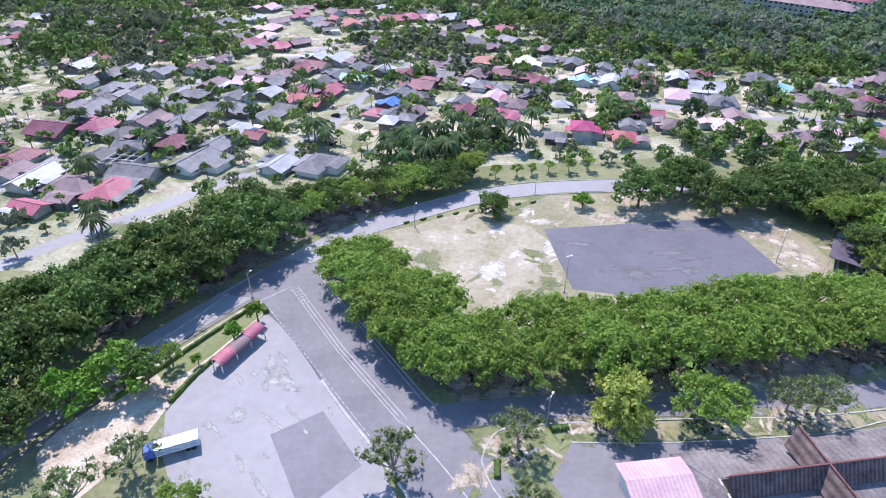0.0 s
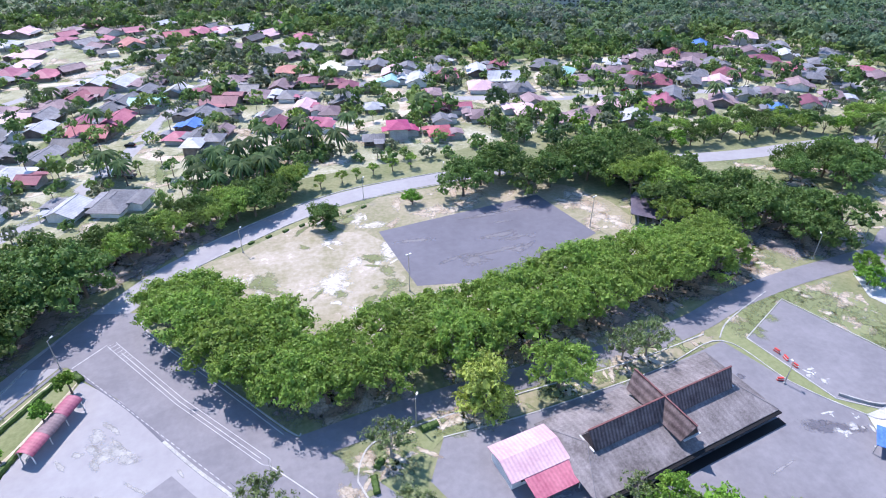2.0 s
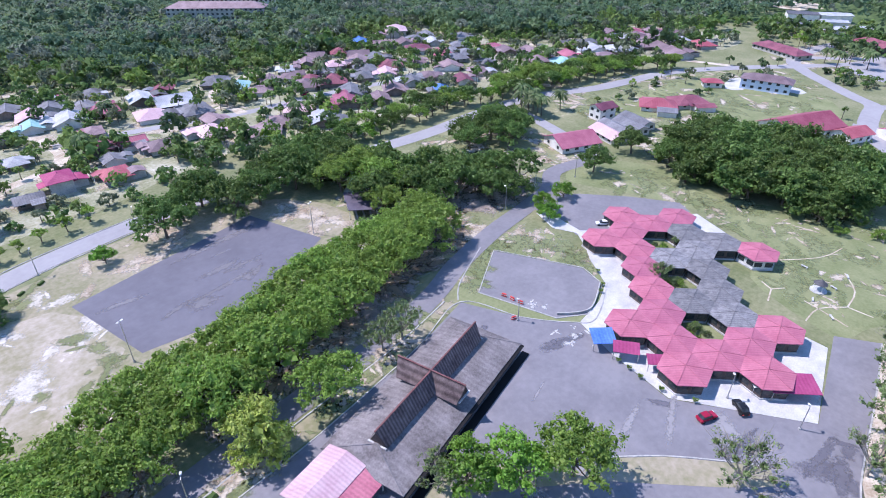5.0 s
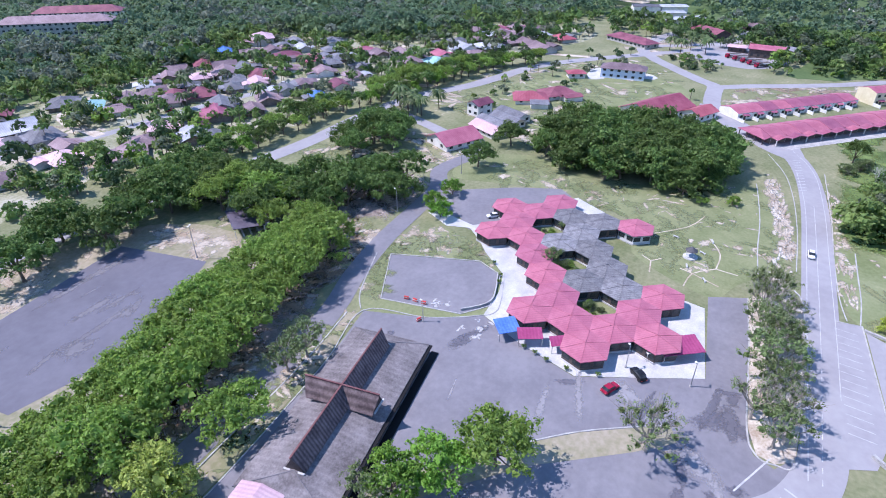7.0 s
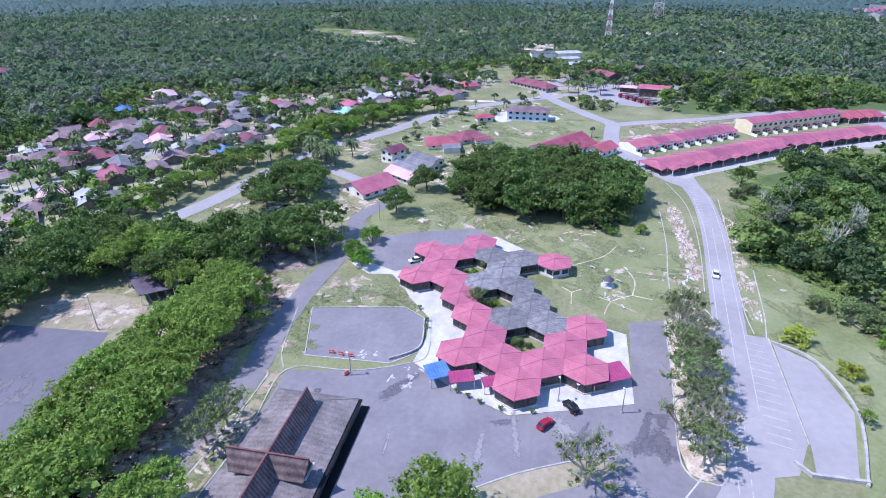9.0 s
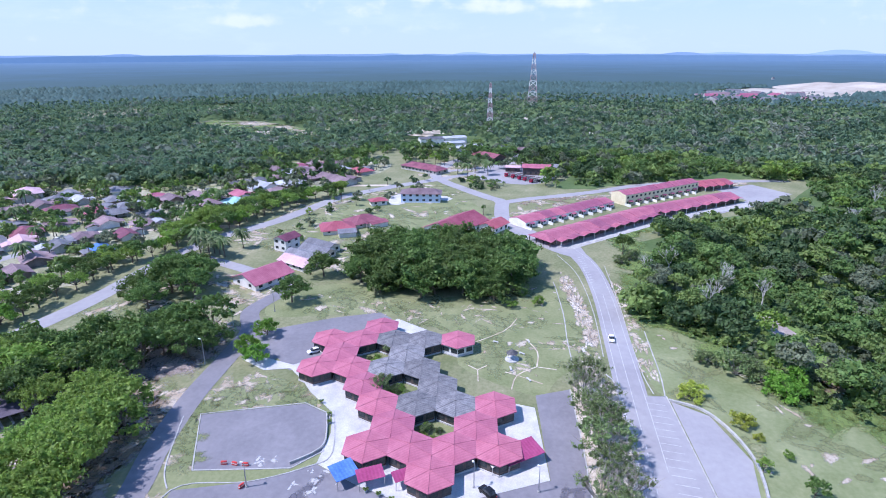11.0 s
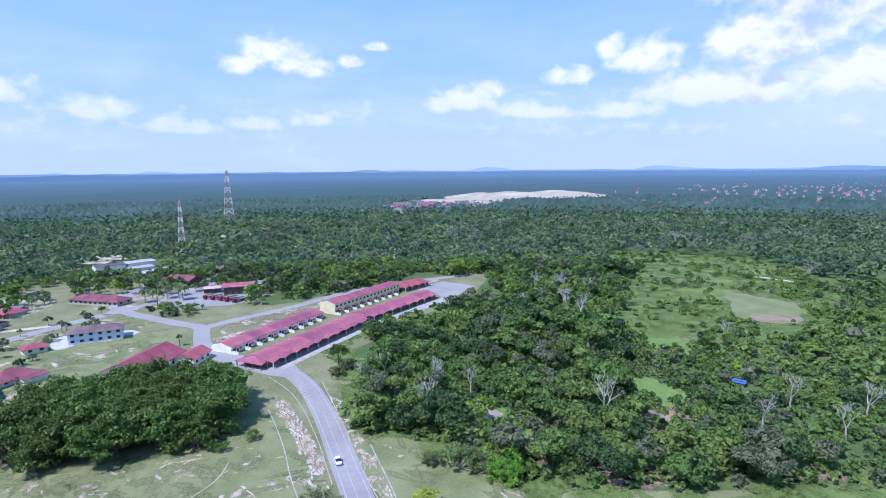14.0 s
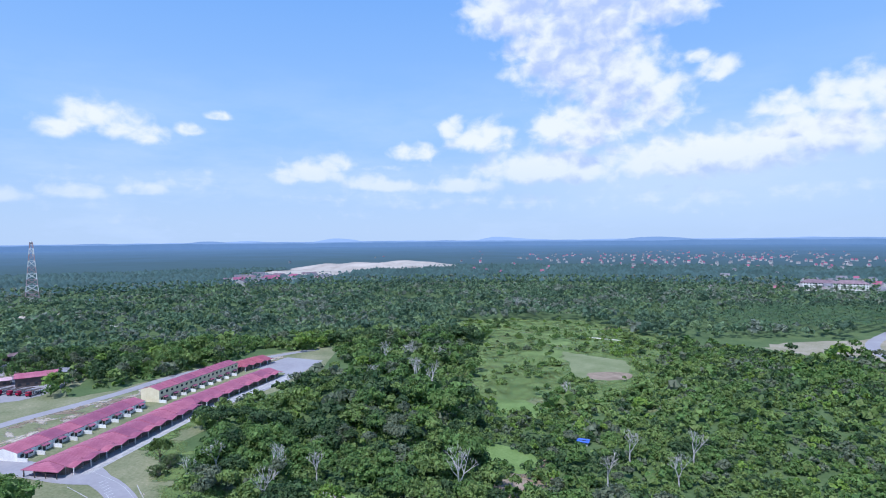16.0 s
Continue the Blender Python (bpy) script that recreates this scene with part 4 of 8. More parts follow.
scuffs([(597, 389), (608, 336), (576, 229), (640, 248), (699, 346), (695, 413)], 60, 8, M["scrub"], 0.14, "scrub in the far clearing", 2.0, None, 40)
# ---- buildings ----
def slab_roof(V, F, th=0.14):
    """Give a sheet roof some thickness by a shifted underside."""
    n = len(V)
    V2 = [Vector(v) for v in V] + [Vector(v) - Vector((0, 0, th)) for v in V]
    F2 = [list(f) for f in F] + [[n + i for i in reversed(f)] for f in F]
    edges = {}
    for f in F:
        for a, b in zip(f, f[1:] + f[:1]):
            edges[(a, b)] = edges.get((a, b), 0) + 1
    for a, b in edges:
        if (b, a) not in edges:
            F2.append([b, a, n + a, n + b])
    return V2, F2


def gable_roof(w, d, z, rise, over=0.6):
    x, y, e = w / 2 + over, d / 2 + over, z - over * rise / (d / 2)
    V = [(-x, -y, e), (x, -y, e), (x, 0, z + rise), (-x, 0, z + rise), (x, y, e), (-x, y, e)]
    return slab_roof(V, [[0, 1, 2, 3], [3, 2, 4, 5]])


def hip_roof(w, d, z, rise, over=0.6):
    x, y, e = w / 2 + over, d / 2 + over, z - over * rise / (d / 2)
    r = max(x - y, 0.3)
    V = [(-x, -y, e), (x, -y, e), (x, y, e), (-x, y, e), (-r, 0, z + rise), (r, 0, z + rise)]
    return slab_roof(V, [[0, 1, 5, 4], [1, 2, 5], [2, 3, 4, 5], [3, 0, 4]])


MESHES = {}


def cached(key, make):
    if key not in MESHES:
        MESHES[key] = make()
    return MESHES[key]


def house_body(w, d, h, gable, rise):
    x, y = w / 2, d / 2
    V = [(-x, -y, 0), (x, -y, 0), (x, y, 0), (-x, y, 0), (-x, -y, h), (x, -y, h), (x, y, h), (-x, y, h)]
    F = [[0, 1, 5, 4], [2, 3, 7, 6]]
    if gable:
        V += [(-x, 0, h + rise * 0.98), (x, 0, h + rise * 0.98)]
        F += [[1, 2, 6, 9, 5], [3, 0, 4, 8, 7]]
    else:
        F += [[1, 2, 6, 5], [3, 0, 4, 7]]
    return V, F


def window_mesh(w=1.3, h=1.1):
    return cached(("win", w, h), lambda: boxes([(-w / 2, -0.05, 0, w / 2, 0.03, h)], M["glass"], "window"))


def frame_mesh(w=1.3, h=1.1):
    t = 0.09
    return cached(("frm", w, h), lambda: boxes([(-w / 2 - t, -0.09, -t, -w / 2, 0.03, h + t), (w / 2, -0.09, -t, w / 2 + t, 0.03, h + t), (-w / 2, -0.09, -t, w / 2, 0.03, 0), (-w / 2, -0.09, h, w / 2, 0.03, h + t), (-0.03, -0.08, 0, 0.03, 0.02, h)], M["wall"], "frame"))


def add_window(parent, x, y, z, rz, w=1.3, h=1.1, framed=False):
    o = part("window", window_mesh(w, h), parent, m=pose(x, y, z, 0, 0, rz))
    if framed:
        part("frame", frame_mesh(w, h), o)
    return o


HR = random.Random(5)


def house(x, y, rot, w, colour, storeys=1, ratio=None, wallmat=None, hip=None):
    """A village house: walls, roof, a lean-to porch on posts, a door, windows."""
    w = round(min(w * 0.86, 15.0), 0)
    d = round(max(6.0, w * (ratio or HR.uniform(0.62, 0.85))), 0)
    h = 2.6 * storeys
    rise = round(d * 0.2, 1)
    gable = HR.random() < 0.55 if hip is None else not hip
    cname, rm = ROOF[colour]
    wm = wallmat or M[HR.choice(("wall_worn", "wall_worn", "board_and_shade", "board_and_shade", "wall"))]
    ho = tagged(new("house"), f"{'two-storey' if storeys == 2 else 'single-storey'} house with {cname} {'gable' if gable else 'hip'} roof", "house", "village houses")
    ho.matrix_basis = pose(x, y, 0, 0, 0, rot + HR.uniform(-3, 3) + HR.choice((0, 0, 0, 0, 90)))
    part("wall", cached(("body", w, d, h, gable, rise, wm.name), lambda: mesh("wall", *house_body(w, d, h, gable, rise), wm)), ho)
    if colour == "c":
        part("roof_frame", boxes([(-w / 2, -d / 2 + d * k / 3, h, w / 2, -d / 2 + d * k / 3 + 0.3, h + 0.4) for k in range(4)] + [(-w / 2 + w * k / 4, -d / 2, h, -w / 2 + w * k / 4 + 0.3, d / 2, h + 0.39) for k in range(5)], M["kerb"], "roof_frame"), ho, "unfinished concrete beams")
    else:
        shape = gable_roof if gable else hip_roof
        part("roof", cached(("roof", w, d, h, gable, rm.name), lambda: mesh("roof", *shape(w, d, h, rise, 1.1), rm)), ho)
        part("ridge_cap", cached(("cap", w, gable, rise, h, rm.name), lambda: boxes([(-(w / 2 + 1.1 if gable else max(w / 2 - d / 2, 0.4)), -0.16, h + rise - 0.02, (w / 2 + 1.1 if gable else max(w / 2 - d / 2, 0.4)), 0.16, h + rise + 0.09)], rm, "ridge_cap")), ho)
    if HR.random() < 0.65 and colour != "c":
        ew, ed = round(w * HR.uniform(0.45, 0.7), 0), round(d * HR.uniform(0.5, 0.75), 0)
        ex, es = HR.choice((-1, 1)) * (w - ew) / 2, HR.choice((-1, 1))
        em = rm if HR.random() < 0.6 else ROOF[HR.choice("gglvvd")][1]
        at = pose(ex, es * (d / 2 + ed / 2 - 0.4), 0)
        part("wing_wall", cached(("wb", ew, ed, wm.name), lambda: mesh("wing_wall", *house_body(ew, ed, 2.5, False, 1), wm)), ho, m=at)
        part("wing_roof", cached(("wr", ew, ed, em.name), lambda: mesh("wing_roof", *gable_roof(ew, ed, 2.55, ed * 0.13, 0.5), em)), ho, m=at)
    side = HR.choice((-1, 1))
    pw, pd = round(w * HR.choice((0.45, 0.6, 0.8)), 0), 3.0
    px = HR.choice((-1, 0, 1)) * (w - pw) / 2
    pm = rm if HR.random() < 0.7 else ROOF[HR.choice("glpv")][1]
    yo = side * d / 2
    V = [(px - pw / 2, yo, 2.75), (px + pw / 2, yo, 2.75), (px + pw / 2, yo + side * pd, 2.35), (px - pw / 2, yo + side * pd, 2.35)]
    part("porch_roof", mesh("porch_roof", *slab_roof(V, [[0, 1, 2, 3]] if side < 0 else [[3, 2, 1, 0]], 0.1), pm), ho)
    for sx in (-1, 1):
        part("post", cached("post", lambda: boxes([(-0.09, -0.09, 0, 0.09, 0.09, 2.36)], M["wall"], "post")), ho, m=pose(px + sx * (pw / 2 - 0.3), yo + side * (pd - 0.3), 0))
    part("door", cached("door", lambda: boxes([(-0.5, -0.06, 0, 0.5, 0.03, 2.05)], M["wall_dark"], "door")), ho, m=pose(px, yo + side * 0.02, 0.05, 0, 0, 0 if side < 0 else 180))
    for s in range(storeys):
        z = 1.0 + 2.9 * s
        for k in (-0.32, 0.32):
            add_window(ho, k * w, -d / 2, z, 0)
            add_window(ho, k * w, d / 2, z, 180)
        add_window(ho, w / 2, 0, z, 90)
    return ho


# ---- honeycomb offices ----
HEX, HEX_ANGLE, HEX_O = 9.5, 36.0, Vector((139.43, 51.62, 0))


def hex_at(u, v):
    a, b = radians(HEX_ANGLE), radians(HEX_ANGLE + 60)
    return HEX_O + HEX * (u * Vector((math.cos(a), math.sin(a), 0)) + v * Vector((math.cos(b), math.sin(b), 0)))


def hex_unit(rm, wm):
    R0, R1, zb = HEX / math.sqrt(3) * 0.93, HEX / math.sqrt(3) * 1.05, 3.0
    ring = lambda r, z: [(r * math.cos(radians(60 * k + 30)), r * math.sin(radians(60 * k + 30)), z) for k in range(6)]
    walls = mesh("wall", ring(R0, 0) + ring(R0, zb + 0.25), [[k, (k + 1) % 6, 6 + (k + 1) % 6, 6 + k] for k in range(6)], wm)
    V = ring(R1, zb + 0.15) + [(0, 0, zb + 1.05)]
    roof = mesh("roof", *slab_roof(V, [[k, (k + 1) % 6, 6] for k in range(6)], 0.18), rm)
    caps = merged([tube([Vector(V[0]) + Vector((0, 0, 0.03)), Vector(V[6]) + Vector((0, 0, 0.05))], [0.05, 0.04], 5)], "hip_cap", rm)
    plinth = mesh("plinth", ring(R0 + 0.25, 0) + ring(R0 + 0.25, 0.4), [[k, (k + 1) % 6, 6 + (k + 1) % 6, 6 + k] for k in range(6)] + [[6, 7, 8, 9, 10, 11]], M["concrete"])
    return walls, roof, caps, plinth


def honeycomb():
    red = mat("tile_red_pink", (0.395, 0.115, 0.175), (0.50, 0.175, 0.24), 0.25, 2.5, 0.6, 0.12, vary=0.1, space="object", seams=0.5, groove=0.12)
    grey = mat("tile_weathered_grey", (0.14, 0.138, 0.148), (0.29, 0.285, 0.29), 0.5, 2.5, 0.7, 0.15, vary=0.2, space="object", seams=0.5, groove=0.2)
    reds = [(2, 0), (3, -2), (2, -1), (1, 0), (0, 1), (0, 0), (-1, 0), (-2, 0), (-3, 0), (-4, 1), (-4, 0), (-5, 0), (-4, -1), (-3, -2), (-2, -3), (-4, -2), (2, -4)]
    greys = [(2, -2), (2, -3), (1, -2), (0, -1), (0, -2), (-1, -2), (-2, -1), (-2, -2)]
    every = set(reds + greys)
    office = tagged(new("office_building"), "honeycomb office complex of hexagonal red and grey roofs", "building")
    office.matrix_basis = Matrix.Translation(hex_at(0, 0))
    wing = {"red": hex_unit(red, M["wall_dark"]), "grey": hex_unit(grey, M["wall_dark"]), "kiosk": hex_unit(red, M["wall"])}
    side = [(1, 0), (0, 1), (-1, 1), (-1, 0), (0, -1), (1, -1)]
    for u, v in reds + greys:
        alone = (u, v) == (2, -4)
        w, r, c, p = wing["kiosk" if alone else "red" if (u, v) in reds else "grey"]
        at = Matrix.Translation(hex_at(u, v) - hex_at(0, 0)) @ pose(0, 0, 0, 0, 0, HEX_ANGLE)
        if alone:
            home = tagged(new("kiosk"), "small hexagonal kiosk with red roof and white walls", "building")
            home.matrix_basis = Matrix.Translation(hex_at(u, v)) @ pose(0, 0, 0, 0, 0, HEX_ANGLE)
            at = Matrix()
        else:
            home = office
        b = part("wall", w, home, m=at)
        part("roof", r, home, "red tiled hexagonal roof" if (u, v) in reds else "weathered grey hexagonal roof", m=at)
        for k in range(6):
            part("hip_cap", c, home, m=at @ pose(0, 0, 0, 0, 0, 60 * k))
        part("plinth", p, home, m=at)
        ap = HEX / 2 * 0.93
        for k, (du, dv) in enumerate(side):
            if (u + du, v + dv) in every:
                continue
            a = radians(60 * k)
            for s in (-1.4, 1.4):
                o = add_window(b, math.cos(a) * ap - math.sin(a) * s, math.sin(a) * ap + math.cos(a) * s, 1.0, 60 * k + 90, 2.0, 1.4)
    # lean-to roofs
    def awning(name, p, w, d, rz, z, ma, label):
        V = [(-w / 2, 0, z), (w / 2, 0, z), (w / 2, -d, z - 0.7), (-w / 2, -d, z - 0.7)]
        o = tagged(new(name), label, "awning")
        o.matrix_basis = pose(p[0], p[1], 0, 0, 0, rz)
        part("sheet", mesh(name, *slab_roof(V, [[0, 1, 2, 3]], 0.1), ma), o)
        for sx in (-1, 1):
            part("post", cached("aw_post", lambda: boxes([(-0.07, -0.07, 0, 0.07, 0.07, 2.3)], M["metal"], "post")), o, m=pose(sx * (w / 2 - 0.2), -d + 0.2, z - 0.8 - 2.2))
    awning("awning", (101.8, 43.0), 5.2, 4.6, -48, 3.2, ROOF["b"][1], "bright blue metal awning on posts")
    awning("awning", (101.3, 36.6), 5.6, 3.2, -62, 3.1, ROOF["n"][1], "dark red metal awning on posts")
    awning("awning", (101.5, 30.2), 3.6, 2.6, -56, 3.0, ROOF["n"][1], "dark red metal awning on posts")
    awning("awning", (113.2, 7.2), 9.4, 5.2, -54, 3.2, ROOF["n"][1], "dark red lean-to roof beside the offices")


honeycomb()


# ---- great hall ----
def great_hall():
    rm = mat("hall_shingle", (0.13, 0.115, 0.115), (0.29, 0.265, 0.265), 0.25, 2.5, 0.85, 0.3, space="object", seams=0.25, groove=0.14)
    rs = mat("hall_ridge_shingle", (0.12, 0.085, 0.085), (0.28, 0.215, 0.205), 0.4, 2.5, 0.85, 0.3, space="object", seams=0.42, groove=0.5)
    hall = tagged(new("assembly_hall"), "low hall with dark weathered shingle roof and tall crossed ridges", "building")
    hall.matrix_basis = pose(63.4, 59.9, 0, 0, 0, 7.8)
    w, d, ze, zr = 44.0, 18.0, 2.5, 4.6
    x, y = w / 2, d / 2
    # low hipped skirt
    V = [(-x, -y, ze), (x, -y, ze), (x, y, ze), (-x, y, ze), (-17.2, 0, zr), (17.2, 0, zr)]
    part("roof", mesh("roof", *slab_roof(V, [[0, 1, 5, 4], [1, 2, 5], [2, 3, 4, 5], [3, 0, 4]], 0.2), rm), hall)
    part("wall", boxes([(-x + 1.5, -y + 1.5, 0, x - 1.5, y - 1.5, ze + 0.2)], M["wall_dark"], "wall"), hall, "dark timber walls under the eaves")
    part("gutter", boxes([(-x - 0.1, -y - 0.7, ze - 0.45, x + 0.1, -y + 0.1, ze - 0.22)], M["black"], "gutter"), hall, "wide black eave gutter")
    # flat near-black strip laid on the ground in front of the eave
    part("drain", boxes([(-x - 0.2, -y - 1.9, 0.05, x + 0.6, -y - 0.2, 0.16)], M["black"], "drain"), hall, "black strip on the ground along the eave")
    for sx in (-1, 1):
        for sy in (-1, 1):
            part("hip_cap", merged([tube([(sx * x, sy * y, ze + 0.03), (sx * 17.2, 0, zr + 0.04)], [0.06, 0.06], 5)], "hip_cap", M["stain"]), hall, "pale mortar hip cap")

    def ridge(length, half, z0, z1, lean):
        a, b = length / 2, length / 2 - lean
        V = [(-b, -half, z0), (b, -half, z0), (a, 0, z1), (-a, 0, z1), (b, half, z0), (-b, half, z0)]
        return slab_roof(V, [[0, 1, 2, 3], [3, 2, 4, 5]], 0.16)

    part("ridge_roof", mesh("ridge_roof", *ridge(35.0, 2.0, 4.4, 7.9, 0.8), rs), hall, "steep dark-red stained ridge roof")
    part("cross_ridge_roof", mesh("cross_ridge_roof", *[([Matrix.Rotation(math.pi / 2, 3, "Z") @ Vector(v) for v in V], F) for V, F in [ridge(15.6, 2.0, 4.3, 8.0, 0.8)]][0], rs), hall, "steep cross ridge roof")
    rc = mat("rusty_red_capping", (0.13, 0.05, 0.05), (0.22, 0.10, 0.095), 0.6, 3.0, 0.7, 0.1, space="object")
    part("ridge_cap", boxes([(-17.5, -0.16, 7.86, 17.5, 0.16, 8.04)], rc, "ridge_cap"), hall, "rusty red ridge capping")
    part("ridge_cap", boxes([(-0.16, -7.8, 7.97, 0.16, 7.8, 8.15)], rc, "ridge_cap"), hall, "rusty red ridge capping")
    for m in (pose(17.0, 0, 0), pose(-17.0, 0, 0, 0, 0, 180), pose(0.6, 7.0, 0, 0, 0, 90), pose(0.6, -7.0, 0, 0, 0, -90)):
        part("gable_panel", cached("gablep", lambda: mesh("gable_panel", [(0, -1.85, 4.2), (0, 1.85, 4.2), (0, 0, 7.4), (-0.15, -1.85, 4.2), (-0.15, 1.85, 4.2), (-0.15, 0, 7.4)], [[0, 1, 2], [5, 4, 3], [0, 2, 5, 3], [1, 4, 5, 2]], M["wall_dark"])), hall, m=m)
        part("flashing", cached("flashp", lambda: boxes([(0.0, -2.0, 4.25, 0.35, 2.0, 4.42)], M["concrete"], "flashing")), hall, "white flashing at the gable foot", m=m)
    for sx in range(-4, 5):
        part("post", cached("hallpost", lambda: boxes([(-0.15, -0.15, 0, 0.15, 0.15, 2.35)], M["wall_dark"], "post")), hall, m=pose(sx * 5.0, -y + 0.4, 0))


great_hall()


# ---- gate hut ----
def hut():
    o = tagged(new("gate_hut"), "small hut with faded pink and red metal roofs", "building")
    o.matrix_basis = pose(36.4, 60.1, 0, 0, 0, 7)
    part("wall", boxes([(-5.4, -3.4, 0, 3.6, 3.4, 3.0)], M["wall"], "wall"), o)
    part("roof", mesh("roof", *gable_roof(11, 7.4, 3.1, 0.9, 0.5), ROOF["k"][1]), o, "faded pink metal roof")
    V = [(-3.5, -3.9, 2.9), (5.6, -3.9, 2.9), (5.6, -8.4, 2.3), (-3.5, -8.4, 2.3)]
    part("porch_roof", mesh("porch_roof", *slab_roof(V, [[0, 1, 2, 3]]), ROOF["p"][1]), o, "red metal porch roof")
    for px in (-3.2, 5.3):
        part("post", cached("post", lambda: boxes([(-0.09, -0.09, 0, 0.09, 0.09, 2.36)], M["wall"], "post")), o, m=pose(px, -8.1, 0))
    for px in (-3, 1):
        add_window(o, px, -3.4, 1.0, 0, framed=True)
        add_window(o, px, 3.4, 1.0, 180, framed=True)


hut()


# ---- terraced houses ----
def terrace(a, b, depth, n, storeys, rm, wm, label, porch=True):
    a, b = Vector((*a, 0)), Vector((*b, 0))
    ang = math.degrees(math.atan2(b.y - a.y, b.x - a.x))
    L = (b - a).length
    uw, h = L / n, 3.0 * storeys
    row = tagged(new("terrace"), label, "terraced houses", "terraces")
    row.matrix_basis = Matrix.Translation((a + b) / 2) @ pose(0, 0, 0, 0, 0, ang)
    body = mesh("unit", *house_body(uw - 0.02, depth, h, True, 1.5), wm)
    roof = mesh("roof", *gable_roof(uw - 0.04, depth, h, 1.5, 0.0), rm)
    e = depth / 2 + 0.1
    parapet = mesh("party_wall", [(sx * 0.16, y, z) for sx in (-1, 1) for y, z in ((-e, h - 0.3), (e, h - 0.3), (e, h + 0.16), (0, h + 1.72), (-e, h + 0.16))], [[4, 3, 2, 1, 0], [5, 6, 7, 8, 9]] + [[k, (k + 1) % 5, 5 + (k + 1) % 5, 5 + k] for k in range(5)], rm)
    pv = [(-uw / 2, 0, h * 0 + 2.9), (0, 0, 3.7), (uw / 2, 0, 2.9), (uw / 2, -3.4, 2.7), (0, -3.4, 3.5), (-uw / 2, -3.4, 2.7)]
    porch_me = mesh("porch_roof", *slab_roof(pv, [[0, 5, 4, 1], [1, 4, 3, 2]]), rm)
    for i in range(n):
        x = -L / 2 + (i + 0.5) * uw
        step = 0.0 if i % 2 else 0.1
        part("unit", body, row, m=pose(x, 0, 0))
        part("roof", roof, row, m=pose(x, 0, 0.04 + step))
        if i:
            part("party_wall", parapet, row, m=pose(x - uw / 2, 0, 0))
        for s in range(storeys):
            for k in (-0.25, 0.25):
                add_window(row, x + k * uw, -depth / 2, 1.0 + 3 * s, 0, 1.5, 1.2)
                add_window(row, x + k * uw, depth / 2, 1.0 + 3 * s, 180, 1.5, 1.2)
        if porch:
            part("porch_roof", porch_me, row, m=pose(x, -depth / 2, 0))
            # dark panel over the white front paints in the shade of the porch
            part("front_wall", cached(("tfront", uw), lambda: boxes([(-uw / 2 + 0.1, -0.05, 0, uw / 2 - 0.1, 0.0, 2.6)], M["board_and_shade"], "front_wall")), row, "dark panel painting porch shade on the house front", m=pose(x, -depth / 2 - 0.03, 0))
            part("post", cached("tpost", lambda: boxes([(-0.15, -0.15, 0, 0.15, 0.15, 2.75)], M["wall"], "post")), row, m=pose(x - uw / 2 + 0.15, -depth / 2 - 3.1, 0))
    if not porch:
        canopy = mesh("door_canopy", *slab_roof([(-uw * 0.22, 0, 2.75), (uw * 0.22, 0, 2.75), (uw * 0.22, -1.6, 2.35), (-uw * 0.22, -1.6, 2.35)], [[3, 2, 1, 0]], 0.1), rm)
        for i in range(n):
            x = -L / 2 + (i + 0.5) * uw
            part("door_canopy", canopy, row, m=pose(x, -depth / 2, 0))
            part("door", cached("tdoor", lambda: boxes([(-0.6, -0.05, 0, 0.6, 0.02, 2.1)], M["wall_dark"], "door")), row, m=pose(x, -depth / 2 - 0.02, 0.02))
            part("yard_wall", cached(("tyard", uw), lambda: boxes([(-0.08, -4.2, 0, 0.08, 0, 1.5)], M["wall"], "yard_wall")), row, m=pose(x - uw / 2, -depth / 2, 0))
    if porch:
        y, e = depth / 2, 4.2
        V = [(-L / 2 - e, -y - 1, h - 0.35), (-L / 2, -y, h), (-L / 2, 0, h + 1.5), (-L / 2, y, h), (-L / 2 - e, y + 1, h - 0.35)]
        part("hip_end", mesh("hip_end", *slab_roof(V, [[0, 1, 2], [0, 2, 4], [4, 2, 3]], 0.12), rm), row, "hipped carport roof at the end of the row")
        for sy in (-1, -0.33, 0.33, 1):
            part("post", cached("tpost2", lambda: boxes([(-0.15, -0.15, 0, 0.15, 0.15, 2.5)], M["wall_dark"], "post")), row, m=pose(-L / 2 - e + 0.5, sy * y, 0))
        # carport shade painted as a dark panel over the white end
        part("end_wall", boxes([(-L / 2 - 0.06, -y, 0, -L / 2 - 0.02, y, h - 0.3)], M["board_and_shade"], "end_wall"), row, "dark panel painting carport shade on the end wall")
    return row


terrace((289, 10.5), (338, -38.5), 12, 9, 1, ROOF["p"][1], M["wall"], "terrace of single-storey white houses with pinkish red roofs", porch=False)
terrace((264.5, -3), (318, -57), 13, 10, 1, ROOF["p"][1], M["wall"], "terrace of single-storey houses with pinkish red roofs")
terrace((322, -61), (362, -113), 12, 8, 1, ROOF["p"][1], M["wall"], "terrace of single-storey houses with pinkish red roofs")
terrace((342, -46), (384, -96), 11, 9, 2, ROOF["p"][1], M["wall_yellow"], "two-storey yellow terrace with red roofs", porch=False)
terrace((388, -99), (402, -122), 13, 4, 1, ROOF["r"][1], M["wall"], "short terrace with red roofs")


